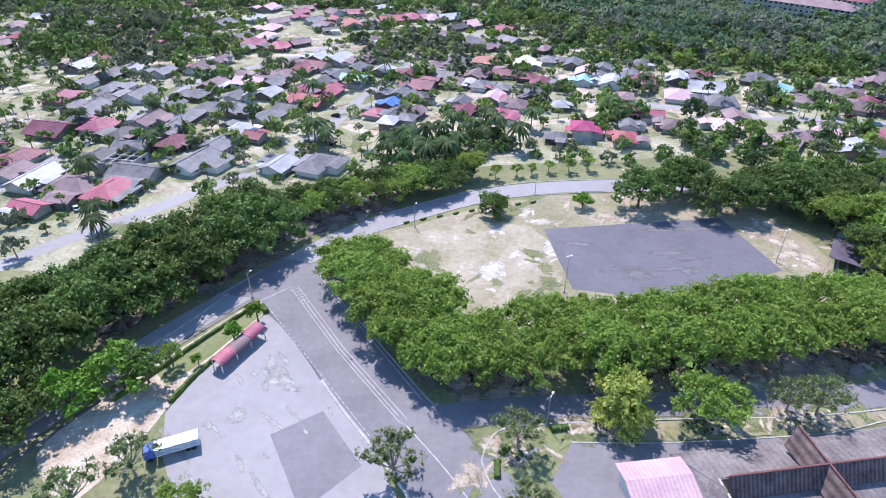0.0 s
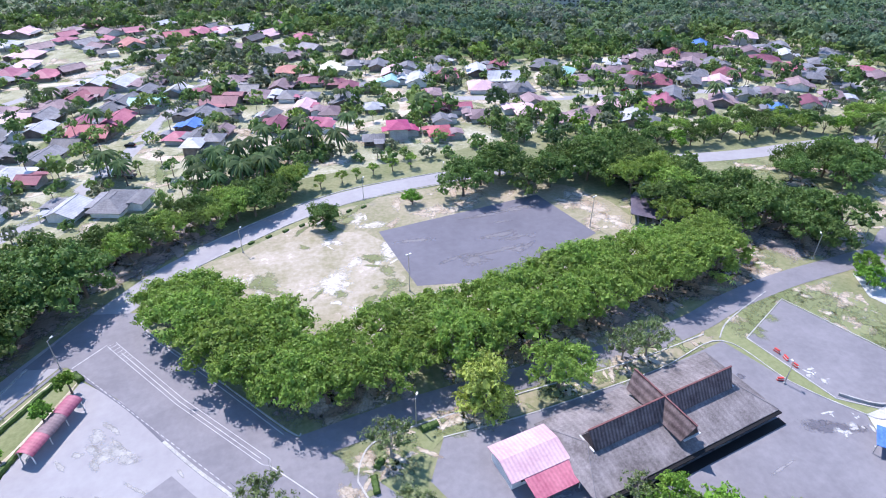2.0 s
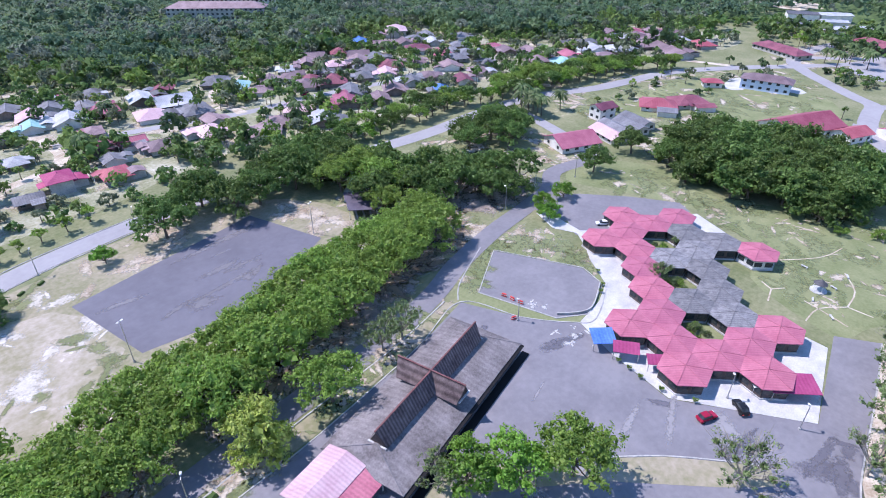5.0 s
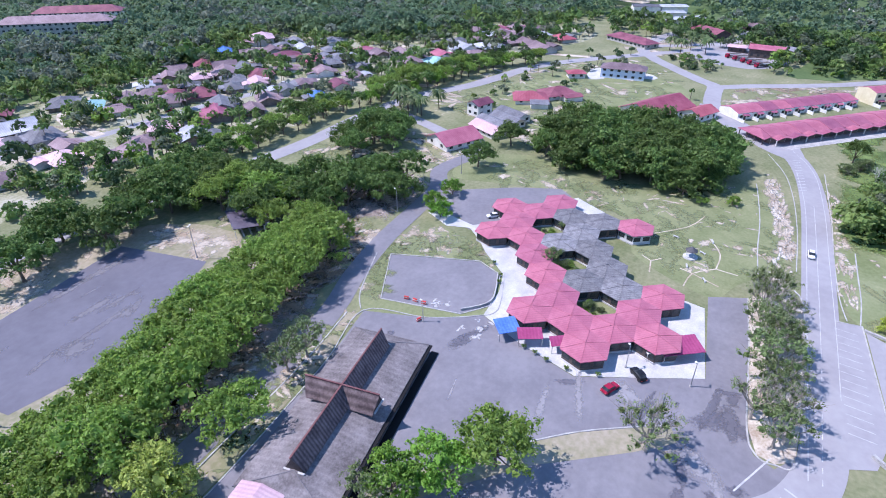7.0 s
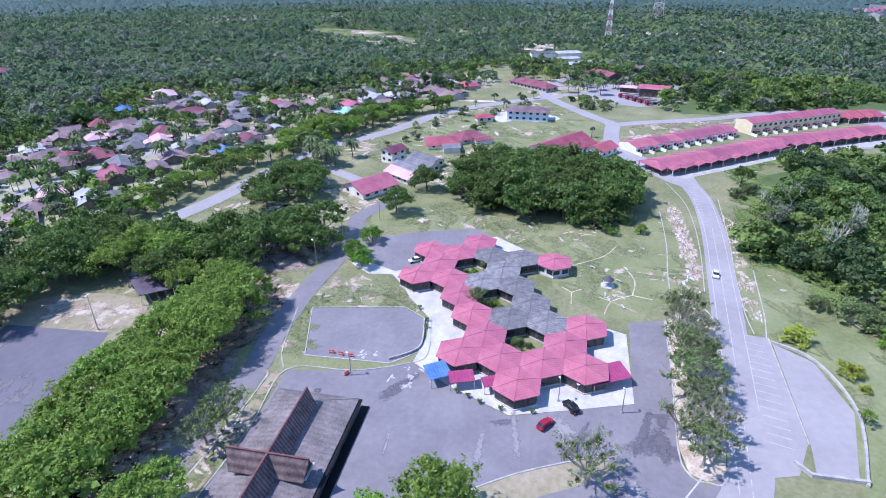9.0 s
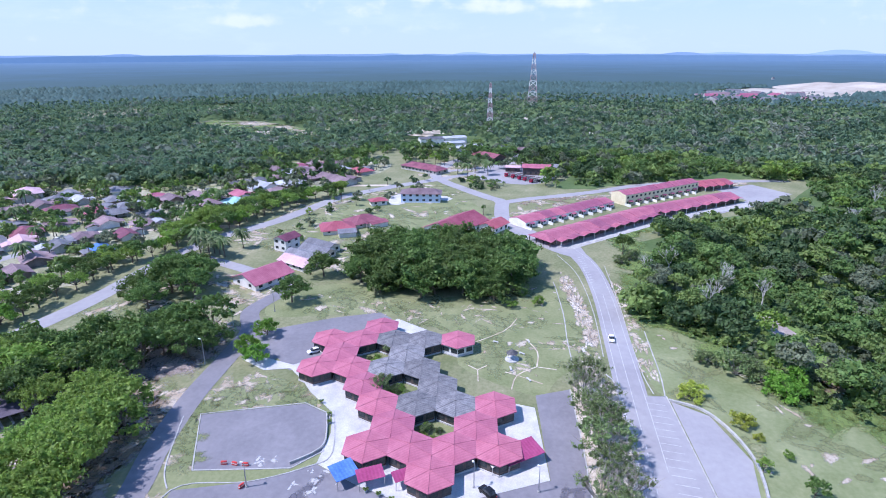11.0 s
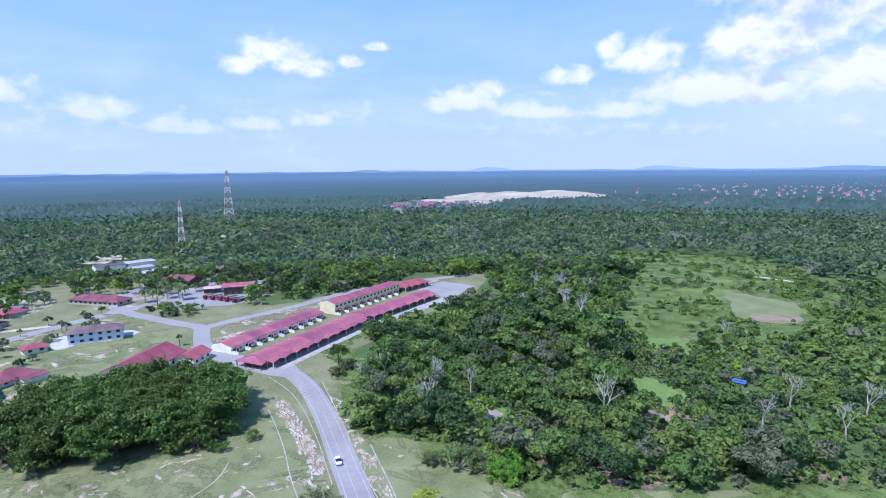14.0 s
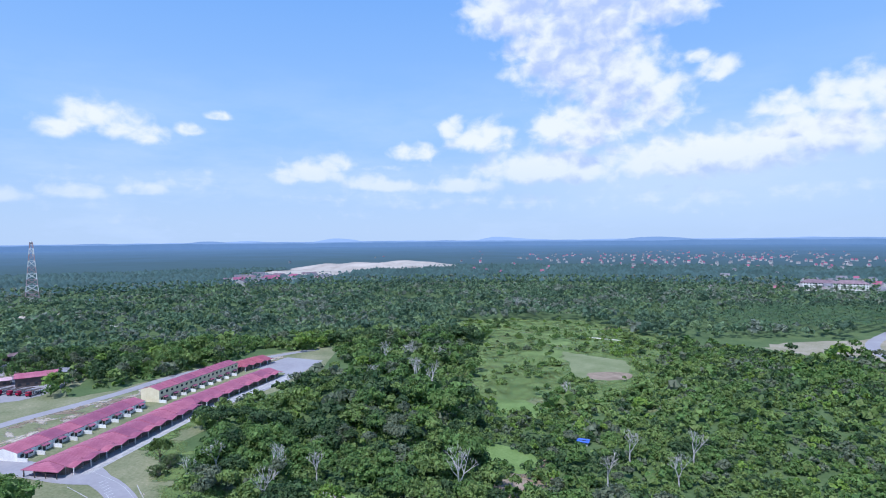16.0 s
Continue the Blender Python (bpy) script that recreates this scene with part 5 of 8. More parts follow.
def block(name, x, y, rot, w, d, h, rm, wm, label, category="building", hip=True, storeys=1, rise=None, over=0.8):
    o = tagged(new(name), label, category)
    o.matrix_basis = pose(x, y, 0, 0, 0, rot)
    rise = rise or d * 0.2
    part("wall", mesh("wall", *house_body(w, d, h, not hip, rise), wm), o)
    part("roof", mesh("roof", *(hip_roof if hip else gable_roof)(w, d, h, rise, over), rm), o)
    n = max(2, int(w / 3.5))
    for s in range(storeys):
        for i in range(n):
            px = -w / 2 + (i + 0.5) * w / n
            add_window(o, px, -d / 2, 1.0 + s * h / storeys, 0, 1.6, 1.2)
            add_window(o, px, d / 2, 1.0 + s * h / storeys, 180, 1.6, 1.2)
        for k in (-0.25, 0.25):
            add_window(o, w / 2, k * d, 1.0 + s * h / storeys, 90, 1.6, 1.2)
            add_window(o, -w / 2, k * d, 1.0 + s * h / storeys, -90, 1.6, 1.2)
    return o


block("community_hall", 277, 40, -28, 29, 18, 4.0, ROOF["r"][1], M["wall"], "large open hall with deep red metal roof", hip=False)
block("hall_annex", 281, 22, -28, 13, 9, 3.4, ROOF["r"][1], M["wall"], "red-roofed annex beside the large hall", hip=False)
block("clinic", 334, 68, -84, 23, 10, 5.6, ROOF["v"][1], M["wall_blue"], "two-storey pale blue building with mauve hip roof", storeys=2)
block("clinic_annex", 322, 91, -60, 9, 6, 3.0, ROOF["r"][1], M["wall"], "small annex with red roof")
block("shop_row", 202, 106, -28, 17, 14, 2.8, ROOF["p"][1], M["wall"], "white shop building with pinkish red roof", hip=False)
for i in range(4):
    block("shop_unit", 219 + 7.2 * i, 98.5 - 1.5 * i + (i % 2) * 2, -28 + 90, 15, 7.6, 2.7, ROOF["k" if i == 0 else "g"][1], M["wall"], "narrow shop with grey metal roof" if i else "narrow shop with pale pink metal roof", hip=False)
block("house", 240, 112, -20, 9, 7, 5.6, ROOF["m"][1], M["wall"], "two-storey white house with maroon roof", "house", False, 2)
for x, y, rot, w, d, h, c in ((510, 62, -50, 36, 11, 5, "l"), (512, 90, -78, 33, 14, 5, "g"), (551, 98, -70, 22, 14, 6, "d"), (560, 78, -60, 22, 14, 6, "l"), (534, 74, -60, 18, 10, 5, "l")):
    block("workshop", x, y, rot, w, d, h, ROOF[c][1], M["wall"], f"long low workshop with {ROOF[c][0]} metal roof", hip=False, rise=0.9)
block("shop_house", 423, 82, 56, 36, 12, 3.2, ROOF["m"][1], M["wall_worn"], "long low building with maroon hip roof")
block("shed", 472, 38, 45, 26, 13, 4.0, ROOF["m"][1], M["wall_dark"], "dark open shed with maroon roof", hip=False)
block("shed", 508, 8, 40, 22, 10, 3.5, ROOF["v"][1], M["wall_dark"], "weathered timber shed with mauve roof", hip=False)
block("shed", 431, 17, 86, 10, 8, 3.4, ROOF["k"][1], M["wall_dark"], "lean-to shed with pale pink roof", hip=False, rise=0.6)
block("shed", 438, -16, 60, 12, 7, 3.0, ROOF["g"][1], M["board_and_shade"], "rusty storage shed in the depot yard", hip=False)
block("depot", 424, 0, 88, 19, 14, 5.4, ROOF["p"][1], M["wall_dark"], "open-sided depot with pink metal roof", hip=False, rise=1.4)
block("apartment_block", 252, 438, -48, 72, 16, 12, ROOF["v"][1], M["wall_worn"], "four-storey apartment block with maroon hip roof", storeys=4, rise=3.5)
block("apartment_block", 285, 462, -48, 60, 14, 12, ROOF["m"][1], M["wall"], "four-storey apartment block with maroon hip roof", storeys=4, rise=3.5)

# ---- village ----
house(-108, 168, 78, 19, "p")
house(-122, 171, 78, 19, "v")
house(-138, 176, 78, 19, "l")
house(-154, 192, 78, 19, "m")
house(-106, 181, 78, 19, "g")
house(-125, 194, 78, 14, "d")
house(-115, 189, 78, 18, "c")
house(-89, 190, 69, 19, "g")
house(-117, 203, 78, 14, "g")
house(-157, 220, 78, 18, "m")
house(-141, 225, 78, 14, "p")
house(-154, 243, 78, 19, "g")
house(-175, 260, 78, 19, "p")
house(-192, 328, 78, 19, "m")
house(-193, 311, 78, 19, "l")
house(-263, 377, 78, 19, "r")
house(-286, 406, 78, 19, "v")
house(-282, 431, 78, 19, "l")
house(-162, 305, 78, 12, "l")
house(-110, 220, 78, 13, "g")
house(-45, 188, 69, 16, "g")
house(-58, 187, 69, 12, "l")
house(-149, 181, 78, 12, "v")
house(-101, 246, 78, 16, "g")
house(-91, 242, 78, 11, "g")
house(-108, 236, 78, 15, "g")
house(-82, 220, 69, 14, "l")
house(-74, 214, 69, 8, "m")
house(-74, 234, 69, 14, "g")
house(-85, 206, 69, 13, "g")
house(-95, 283, 78, 16, "k")
house(-84, 282, 69, 13, "g")
house(-96, 261, 78, 11, "g")
house(-81, 295, 69, 16, "v")
house(-75, 304, 69, 14, "m")
house(-68, 312, 69, 14, "m")
house(-68, 245, 69, 11, "d")
house(-61, 256, 69, 19, "r")
house(-54, 268, 69, 16, "p")
house(-60, 282, 69, 14, "g")
house(-53, 293, 69, 14, "g")
house(-44, 288, 69, 15, "t")
house(-46, 307, 69, 12, "g")
house(-32, 304, 69, 13, "l")
house(-58, 324, 69, 19, "l")
house(-116, 360, 78, 19, "p")
house(-98, 353, 78, 16, "p")
house(-112, 376, 78, 19, "k")
house(-115, 400, 78, 16, "k")
house(-134, 430, 78, 19, "l")
house(-150, 412, 78, 19, "g")
house(-132, 465, 78, 19, "k")
house(-94, 483, 78, 19, "p")
house(-65, 450, 20, 13, "p")
house(-74, 394, 20, 11, "d")
house(-62, 411, 20, 16, "o")
house(-47, 413, 20, 16, "v")
house(-37, 426, 20, 18, "r")
house(-22, 434, 20, 19, "p")
house(-8, 431, 20, 16, "k")
house(4, 432, 20, 19, "l")
house(16, 365, 20, 19, "g")
house(39, 395, 75, 19, "p")
house(23, 322, 69, 14, "o")
house(44, 318, 75, 15, "y")
house(31, 299, 75, 14, "m")
house(42, 293, 75, 10, "m")
house(58, 323, 75, 11, "g")
house(-17, 298, 69, 12, "m")
house(-2, 295, 69, 19, "g")
house(-12, 279, 69, 19, "m")
house(-20, 265, 69, 13, "g")
house(-10, 262, 69, 9, "d")
house(-24, 252, 69, 9, "b")
house(-29, 240, 69, 9, "p")
house(-21, 238, 69, 11, "g")
house(-12, 241, 69, 8, "v")
house(-22, 224, 69, 9, "l", 2)
house(-15, 227, 69, 7, "g", 2)
house(8, 254, 69, 9, "g")
house(9, 242, 69, 13, "m")
house(24, 238, 69, 14, "p")
house(18, 279, 69, 12, "g")
house(28, 275, 69, 8, "g")
house(44, 214, 80, 8, "g")
house(52, 251, 80, 9, "l")
house(55, 218, 80, 11, "n", 2)
house(71, 213, 80, 12, "r")
house(77, 241, 80, 11, "m")
house(89, 239, 80, 11, "p")
house(76, 226, 80, 7, "g")
house(84, 284, 75, 16, "l")
house(70, 287, 75, 11, "t")
house(84, 262, 75, 11, "v")
house(118, 290, 75, 15, "l")
house(126, 275, 75, 19, "l")
house(126, 256, 80, 17, "g")
house(124, 237, 80, 10, "v")
house(115, 226, 80, 15, "k")
house(157, 290, 52, 17, "g")
house(160, 273, 52, 18, "t")
house(162, 258, 52, 13, "v")
house(177, 271, 52, 12, "v")
house(196, 281, 52, 13, "l")
house(189, 266, 52, 13, "v")
house(184, 250, 52, 15, "v")
house(198, 245, 52, 18, "m")
house(180, 214, 52, 19, "p")
house(190, 222, 52, 19, "g")
house(156, 202, 52, 19, "l")
house(234, 264, 52, 19, "v")
house(240, 245, 52, 19, "m")
house(281, 260, 52, 19, "m")
house(282, 241, 52, 18, "p")
house(268, 299, 52, 15, "b")
house(305, 302, 52, 19, "k", 2)
house(207, 209, 52, 13, "v")
house(244, 194, 52, 13, "m")
house(263, 198, 52, 14, "v")
house(281, 206, 52, 12, "g")
house(223, 192, 52, 13, "b")
house(322, 202, 52, 14, "v")
house(305, 186, 52, 14, "v")
house(310, 172, 52, 17, "t")
house(352, 174, 52, 17, "l")
house(394, 177, 52, 14, "l")
house(361, 162, 52, 19, "l")
house(407, 170, 52, 15, "v")
house(382, 155, 52, 19, "v")
house(416, 158, 52, 19, "v")
house(382, 141, 52, 19, "v")
house(410, 142, 52, 16, "l")
house(372, 128, 52, 19, "v")
house(409, 126, 52, 16, "r")
house(269, 98, -66, 17, "r", hip=True, wallmat=M["wall"])
house(283, 89, -46, 19, "m", hip=True, wallmat=M["wall"])
house(238, 213, 52, 12, "v")


def infill():
    """More houses of the same kinds wherever the village leaves room along its lanes."""
    r = random.Random(21)
    taken = [o.matrix_basis.translation.copy() for o in scene.objects if o.name.split(".")[0] in ("house", "shop_row", "shop_unit", "clinic", "workshop", "shed", "depot", "shop_house")]
    lanes = [v.co.copy() for o in scene.objects if o.name.split(".")[0] == "road" for v in o.data.vertices]
    for (x0, y0, x1, y1, rot, n) in ((-180, 150, -50, 330, 74, 22), (-130, 330, 60, 470, 40, 26), (-50, 215, 110, 330, 72, 18), (110, 200, 250, 300, 52, 16), (225, 200, 330, 310, 52, 14), (300, 140, 430, 190, 52, 10), (-300, 330, -140, 500, 74, 16)):
        made = 0
        for _ in range(900):
            p = Vector((r.uniform(x0, x1), r.uniform(y0, y1), 0))
            if made >= n or min((p - t).length for t in taken) < 13 or min((p - t).length for t in lanes) < 8:
                continue
            if not pip(p.x, p.y, VILLAGE):
                continue
            taken.append(p)
            made += 1
            house(round(p.x), round(p.y), rot, r.uniform(11, 15), r.choice("gggvvvvvmmppdkvgl"))


VILLAGE = [(-320, 430), (-240, 300), (-185, 195), (-120, 150), (-85, 165), (-55, 195), (-10, 230), (40, 215), (110, 210), (170, 190), (230, 190), (330, 160), (430, 125), (440, 185), (350, 222), (335, 310), (230, 295), (130, 310), (60, 400), (20, 480), (-160, 500)]


infill()

# ---- trees ----
TR = random.Random(11)
NP = np.random.default_rng(3)


def unit(v):
    return v / np.linalg.norm(v, axis=-1, keepdims=True)


def leaves(p, out, size, rng, wild=0.36, slim=0.3):
    """Folded rhombic leaf sprays at points p that face outwards and hang a little."""
    n = len(p)
    nrm = unit(out + rng.normal(scale=wild, size=(n, 3)) + [0, 0, 0.15])
    a = unit(np.cross(nrm, rng.normal(size=(n, 3))) + 0.5 * np.cross(np.cross(nrm, out + [0.01, 0, -0.7]), nrm))
    b = unit(np.cross(nrm, a))
    s = size * rng.uniform(0.6, 1.4, (n, 1))
    fold = -0.2 * s * nrm
    return np.stack([p - a * s * 0.5 + fold, p - b * s * slim, p + a * s * 0.5 + fold, p + b * s * slim], 1).reshape(-1, 3)


def leaf_cloud(blobs, n, size, rng, inner=0.7, tufts=9, slim=0.27):
    """Leaf sprays gathered in tufts over a set of leafy heads (centre, radii), round a tangle of larger sprays."""
    C, R = np.array([b[0] for b in blobs]), np.array([b[1] for b in blobs])
    k = len(C)
    q = 30
    o = unit(rng.normal(size=(k, q, 3)) + [0, 0, 0.2]).reshape(-1, 3)
    rq = np.repeat(R, q, 0)
    inside_v = leaves(np.repeat(C, q, 0) + o * rq * inner * rng.uniform(0.55, 1.0, (k * q, 1)), o, rq[:, :1] * 0.55, rng, 0.55, 0.36)
    d = rng.normal(size=(k, tufts, 3))
    d[..., 2] = np.where(rng.random((k, tufts)) < 0.8, np.abs(d[..., 2]), d[..., 2] * 0.6)
    d = unit(d)
    tc = (C[:, None] + d * R[:, None] * rng.uniform(0.65, 1.02, (k, tufts, 1))).reshape(-1, 3)
    tr = (R[:, None] * rng.uniform(0.32, 0.56, (k, tufts, 1))).reshape(-1, 3)
    d = d.reshape(-1, 3)
    pick = rng.integers(0, len(tc), n)
    e = unit(rng.normal(size=(n, 3)) + 0.7 * d[pick] + [0, 0, 0.3])
    V = np.concatenate([leaves(tc[pick] + e * tr[pick] * rng.uniform(0.35, 1.2, (n, 1)), e, size, rng, 0.45, slim), inside_v])
    return V, np.arange(len(V)).reshape(-1, 4)


def np_mesh(name, V, F, ma):
    """A mesh from arrays of vertices and of faces with equal corner counts."""
    me = bpy.data.meshes.new(name)
    k = F.shape[1]
    me.vertices.add(len(V))
    me.vertices.foreach_set("co", np.asarray(V, np.float32).ravel())
    me.loops.add(F.size)
    me.loops.foreach_set("vertex_index", F.ravel().astype(np.int32))
    me.polygons.add(len(F))
    me.polygons.foreach_set("loop_start", np.arange(0, F.size, k, dtype=np.int32))
    me.update(calc_edges=True)
    me.validate()
    me.materials.append(ma)
    return me


def broadleaf(seed, ma, spread=1.0, n=1100, size=0.085, blobs=13, bole=0.3, low=0.0, inner=0.7, tufts=9, head=(0.13, 0.19), twigs=0, slim=0.27):
    """A unit tree, one high: bole, limbs and a crown of leaf tufts on several heads."""
    rng, r = np.random.default_rng(seed), random.Random(seed)
    heads, wood = [], []
    top = Vector((r.uniform(-0.03, 0.03), r.uniform(-0.03, 0.03), bole))
    wood.append(tube([(0, 0, -0.01), top * 0.5, top], [0.035, 0.026, 0.022], 7))
    for k in range(blobs):
        a = k * 2.4 + r.uniform(-0.4, 0.4)
        rad = spread * 0.5 * math.sqrt((k + 0.4) / blobs) * r.uniform(0.72, 0.98)
        z = 0.82 - 0.36 * (rad / (0.5 * spread)) ** 2 * r.uniform(0.5, 1.2) + r.uniform(-0.08, 0.06) - low * r.random()
        c = Vector((rad * math.cos(a), rad * math.sin(a), z))
        br = r.uniform(*head) * spread ** 0.5
        heads.append((tuple(c), (br, br, br * r.uniform(0.65, 0.9))))
        if k % 2 == 0 or twigs:
            mid = top.lerp(c, 0.5) + Vector((0, 0, -0.03))
            wood.append(tube([top, mid, c], [0.016, 0.011, 0.004], 5))
            for _ in range(twigs):
                q = c + Vector((r.uniform(-1, 1), r.uniform(-1, 1), r.uniform(0.0, 1.2))) * br * 1.15
                wood.append(tube([mid.lerp(c, r.uniform(0.3, 0.9)), q], [0.006, 0.0025], 3))
    V, F = leaf_cloud(heads, n, size, rng, inner, tufts, slim)
    crown = np_mesh("crown", V, F, ma)
    trunk = merged(wood, "trunk", M["twig" if twigs else "bark"])
    return trunk, crown


KINDS = {
    "rain": [broadleaf(10 + i, M["leaf_dark"], 1.22, 2600, 0.052, 26, low=0.2, inner=0.72, tufts=9) for i in range(4)],
    "row": [broadleaf(20 + i, M["leaf"], 1.3, 2700, 0.05, 25, bole=0.3, inner=0.72, tufts=9) for i in range(5)],
    "lime": [broadleaf(30 + i, M["leaf_lime"], 1.2, 2600, 0.05, 20, bole=0.12, low=0.3) for i in range(2)],
    "thick": [broadleaf(15 + i, M["leaf_dark"], 1.1, 2600, 0.052, 26, bole=0.12, low=0.42, inner=0.72) for i in range(3)],
    "pagoda": [broadleaf(35, M["leaf_pale"], 1.1, 4800, 0.055, 30, bole=0.12, low=0.45, slim=0.16)],
    "open": [broadleaf(40 + i, M["leaf_grey"], 1.15, 1500, 0.045, 15, inner=0.3, tufts=7, twigs=5) for i in range(3)],
    "bare": [broadleaf(45, M["leaf_grey"], 1.15, 650, 0.042, 15, inner=0.15, tufts=5, twigs=14)],
    "bright": [broadleaf(37, M["leaf_lime"], 1.25, 2200, 0.06, 20, bole=0.15, low=0.35)],
    "lollipop": [broadleaf(55 + i, M["leaf_lime"], 0.62, 1300, 0.07, 13, bole=0.5, low=0.12, head=(0.14, 0.19), tufts=7) for i in range(2)],
    "small": [broadleaf(50 + i, M["leaf"], 0.9, 700, 0.085, 10, tufts=6) for i in range(2)],
    "dark": [broadleaf(60 + i, M["leaf_dark"], 1.0, 1100, 0.07, 14, bole=0.2, tufts=7) for i in range(3)],
    "bush": [broadleaf(70 + i, M["leaf"], 1.25, 1100, 0.085, 18, bole=0.06, low=0.5, tufts=6) for i in range(2)],
    "yellow": [broadleaf(80, M["leaf_yellow"], 1.35, 2000, 0.07, 22, bole=0.06, low=0.5)],
    "greybush": [broadleaf(90, M["leaf_grey"], 1.3, 2200, 0.06, 24, bole=0.06, low=0.5, twigs=3)],
    "feather": [broadleaf(95, M["leaf_lime"], 1.55, 3600, 0.07, 28, bole=0.06, low=0.5, slim=0.15)],
}
WORDS = {"thick": "dense dark green tree leafy to the ground", "rain": "broad dark green rain tree with a dense crown", "row": "roadside tree with a full green crown", "lime": "bright yellow-green leafy tree", "lollipop": "small clipped tree with a round crown on a clear trunk", "bright": "small bright green round-crowned tree", "open": "thin-leaved grey-green tree showing its limbs", "bare": "half-bare tree with pale leafless twigs", "pagoda": "pale yellow-green tree with drooping tiers of leaves", "feather": "bright feathery green spreading bush", "small": "small green garden tree", "dark": "dark green tree among the houses", "bush": "rounded green bush on the grass", "yellow": "bright yellow flowering bush", "greybush": "grey-green shrub beside the road"}


def tree(x, y, h, kind, group=""):
    trunk, crown = TR.choice(KINDS[kind])
    o = tagged(new("bush" if "bush" in kind or kind in ("yellow", "feather") else "tree"), WORDS[kind], "bush" if "bush" in kind or kind in ("yellow", "feather") else "tree", group)
    o.matrix_basis = pose(x, y, 0, TR.uniform(-3, 3), TR.uniform(-3, 3), TR.uniform(0, 360)) @ Matrix.Diagonal((h * TR.uniform(0.92, 1.1), h * TR.uniform(0.92, 1.1), h, 1))
    part("trunk", trunk, o)
    part("crown", crown, o)
    return o


def tree_row(pts, spacing, h, kind, group, jitter=1.0):
    C = spline(pts, False, 12)
    run = 0.0
    for a, b in zip(C, C[1:]):
        run += (b - a).length
        if run >= spacing:
            run = 0
            tree(b.x + TR.uniform(-jitter, jitter), b.y + TR.uniform(-jitter, jitter), h * TR.uniform(0.85, 1.12), kind if isinstance(kind, str) else TR.choice(kind), group)


def grove(poly, spacing, h, kinds, group="", keep=1.0):
    xs, ys = [p[0] for p in poly], [p[1] for p in poly]
    y = min(ys)
    while y < max(ys):
        x = min(xs)
        while x < max(xs):
            px, py = x + TR.uniform(-0.4, 0.4) * spacing, y + TR.uniform(-0.4, 0.4) * spacing
            if inside(px, py, poly) and TR.random() < keep:
                tree(px, py, h * TR.uniform(0.75, 1.15), TR.choice(kinds), group)
            x += spacing
        y += spacing


def inside(x, y, poly):
    hit, n = False, len(poly)
    for i in range(n):
        (x0, y0), (x1, y1) = poly[i], poly[i - 1]
        if (y0 > y) != (y1 > y) and x < (x1 - x0) * (y - y0) / (y1 - y0) + x0:
            hit = not hit
    return hit


# roadside trees beyond the curving road
tree_row([(-109, 46), (-95, 72), (-81, 94), (-67, 114), (-54, 130), (-43, 142)], 7.2, 16, "rain", "trees along the curving road", 1.2)
tree_row([(-100, 92), (-86, 112), (-70, 132), (-54, 147)], 9.0, 15, "rain", "trees along the curving road", 1.5)
tree_row([(-42, 149), (-30, 157), (-16, 163), (-6, 167.5), (6, 173)], 5.5, 10, ["rain", "row"], "trees along the curving road")
tree_row([(-48, 154), (-36, 161.5), (-24, 167.5), (-12, 171), (0, 176), (12, 180)], 6, 9.5, ["rain", "row", "dark"], "trees along the curving road", 1.5)
tree_row([(12, 178), (30, 184), (52, 187)], 6, 5.0, "small", "young trees along the road")
tree_row([(-96, 46), (-84, 64), (-76, 78)], 9.5, 13.5, "rain", "trees along the curving road", 1.5)
# rows that bound the field
tree_row([(-31, 130), (-23, 118), (-14.5, 104.5), (-8, 94), (-1, 87)], 6.4, 11.5, "row", "trees round the field", 1)
tree_row([(-24, 131), (-15, 120), (-6, 107), (2, 97)], 6.8, 11, "row", "trees round the field", 1.5)
tree_row([(4, 85.5), (17, 87), (30, 88), (45, 89), (60, 91), (74, 94.5), (88, 96), (102, 98), (114, 99)], 6.8, 12.2, "row", "trees round the field", 1)
tree_row([(10, 97), (24, 99), (40, 99), (54, 100), (68, 104), (84, 107), (100, 107), (116, 107)], 7.2, 11, "row", "trees round the field", 1.5)
for x, y, h in ((-3, 91, 11.5), (3, 92.5, 11), (0.5, 86.5, 12), (9, 93, 11), (-9, 99, 11), (5, 85.5, 11.5)):
    tree(x, y, h, "row", "trees round the field")
# dense clump beyond the court
grove([(58, 160), (70, 156), (98, 153), (120, 149), (134, 152), (132, 166), (100, 176), (66, 176)], 9.0, 13.5, ["rain"], "clump beyond the court")
grove([(118, 128), (128, 112), (146, 96), (160, 99), (162, 112), (142, 134), (130, 146)], 8.0, 12, ["rain", "rain", "dark"], "trees beside the stage")
grove([(110, 122), (122, 116), (132, 124), (128, 140), (120, 150), (108, 146)], 8.5, 12, ["rain", "row"], "trees beside the stage")
for x, y, h in ((186, 134, 14), (193, 138, 13), (196, 128, 12), (178, 141, 11), (184, 124, 12), (202, 134, 11), (172, 134, 11), (204, 143, 10)):
    tree(x, y, h, "rain", "trees beside the road")
# clump behind the offices
grove([(194, 66), (190, 50), (194, 30), (193, 12), (206, 0), (222, 2), (236, 10), (252, 30), (250, 60), (230, 72), (208, 72)], 7.6, 14.5, ["thick", "thick", "rain"], "grove behind the offices")
for x, y in ((184, 87), (209, 84)):
    tree(x, y, 10.5, "rain", "trees on the lawn")
for x, y, h in ((194, 1, 4), (190, 10, 3.5)):
    tree(x, y, h, "bush")
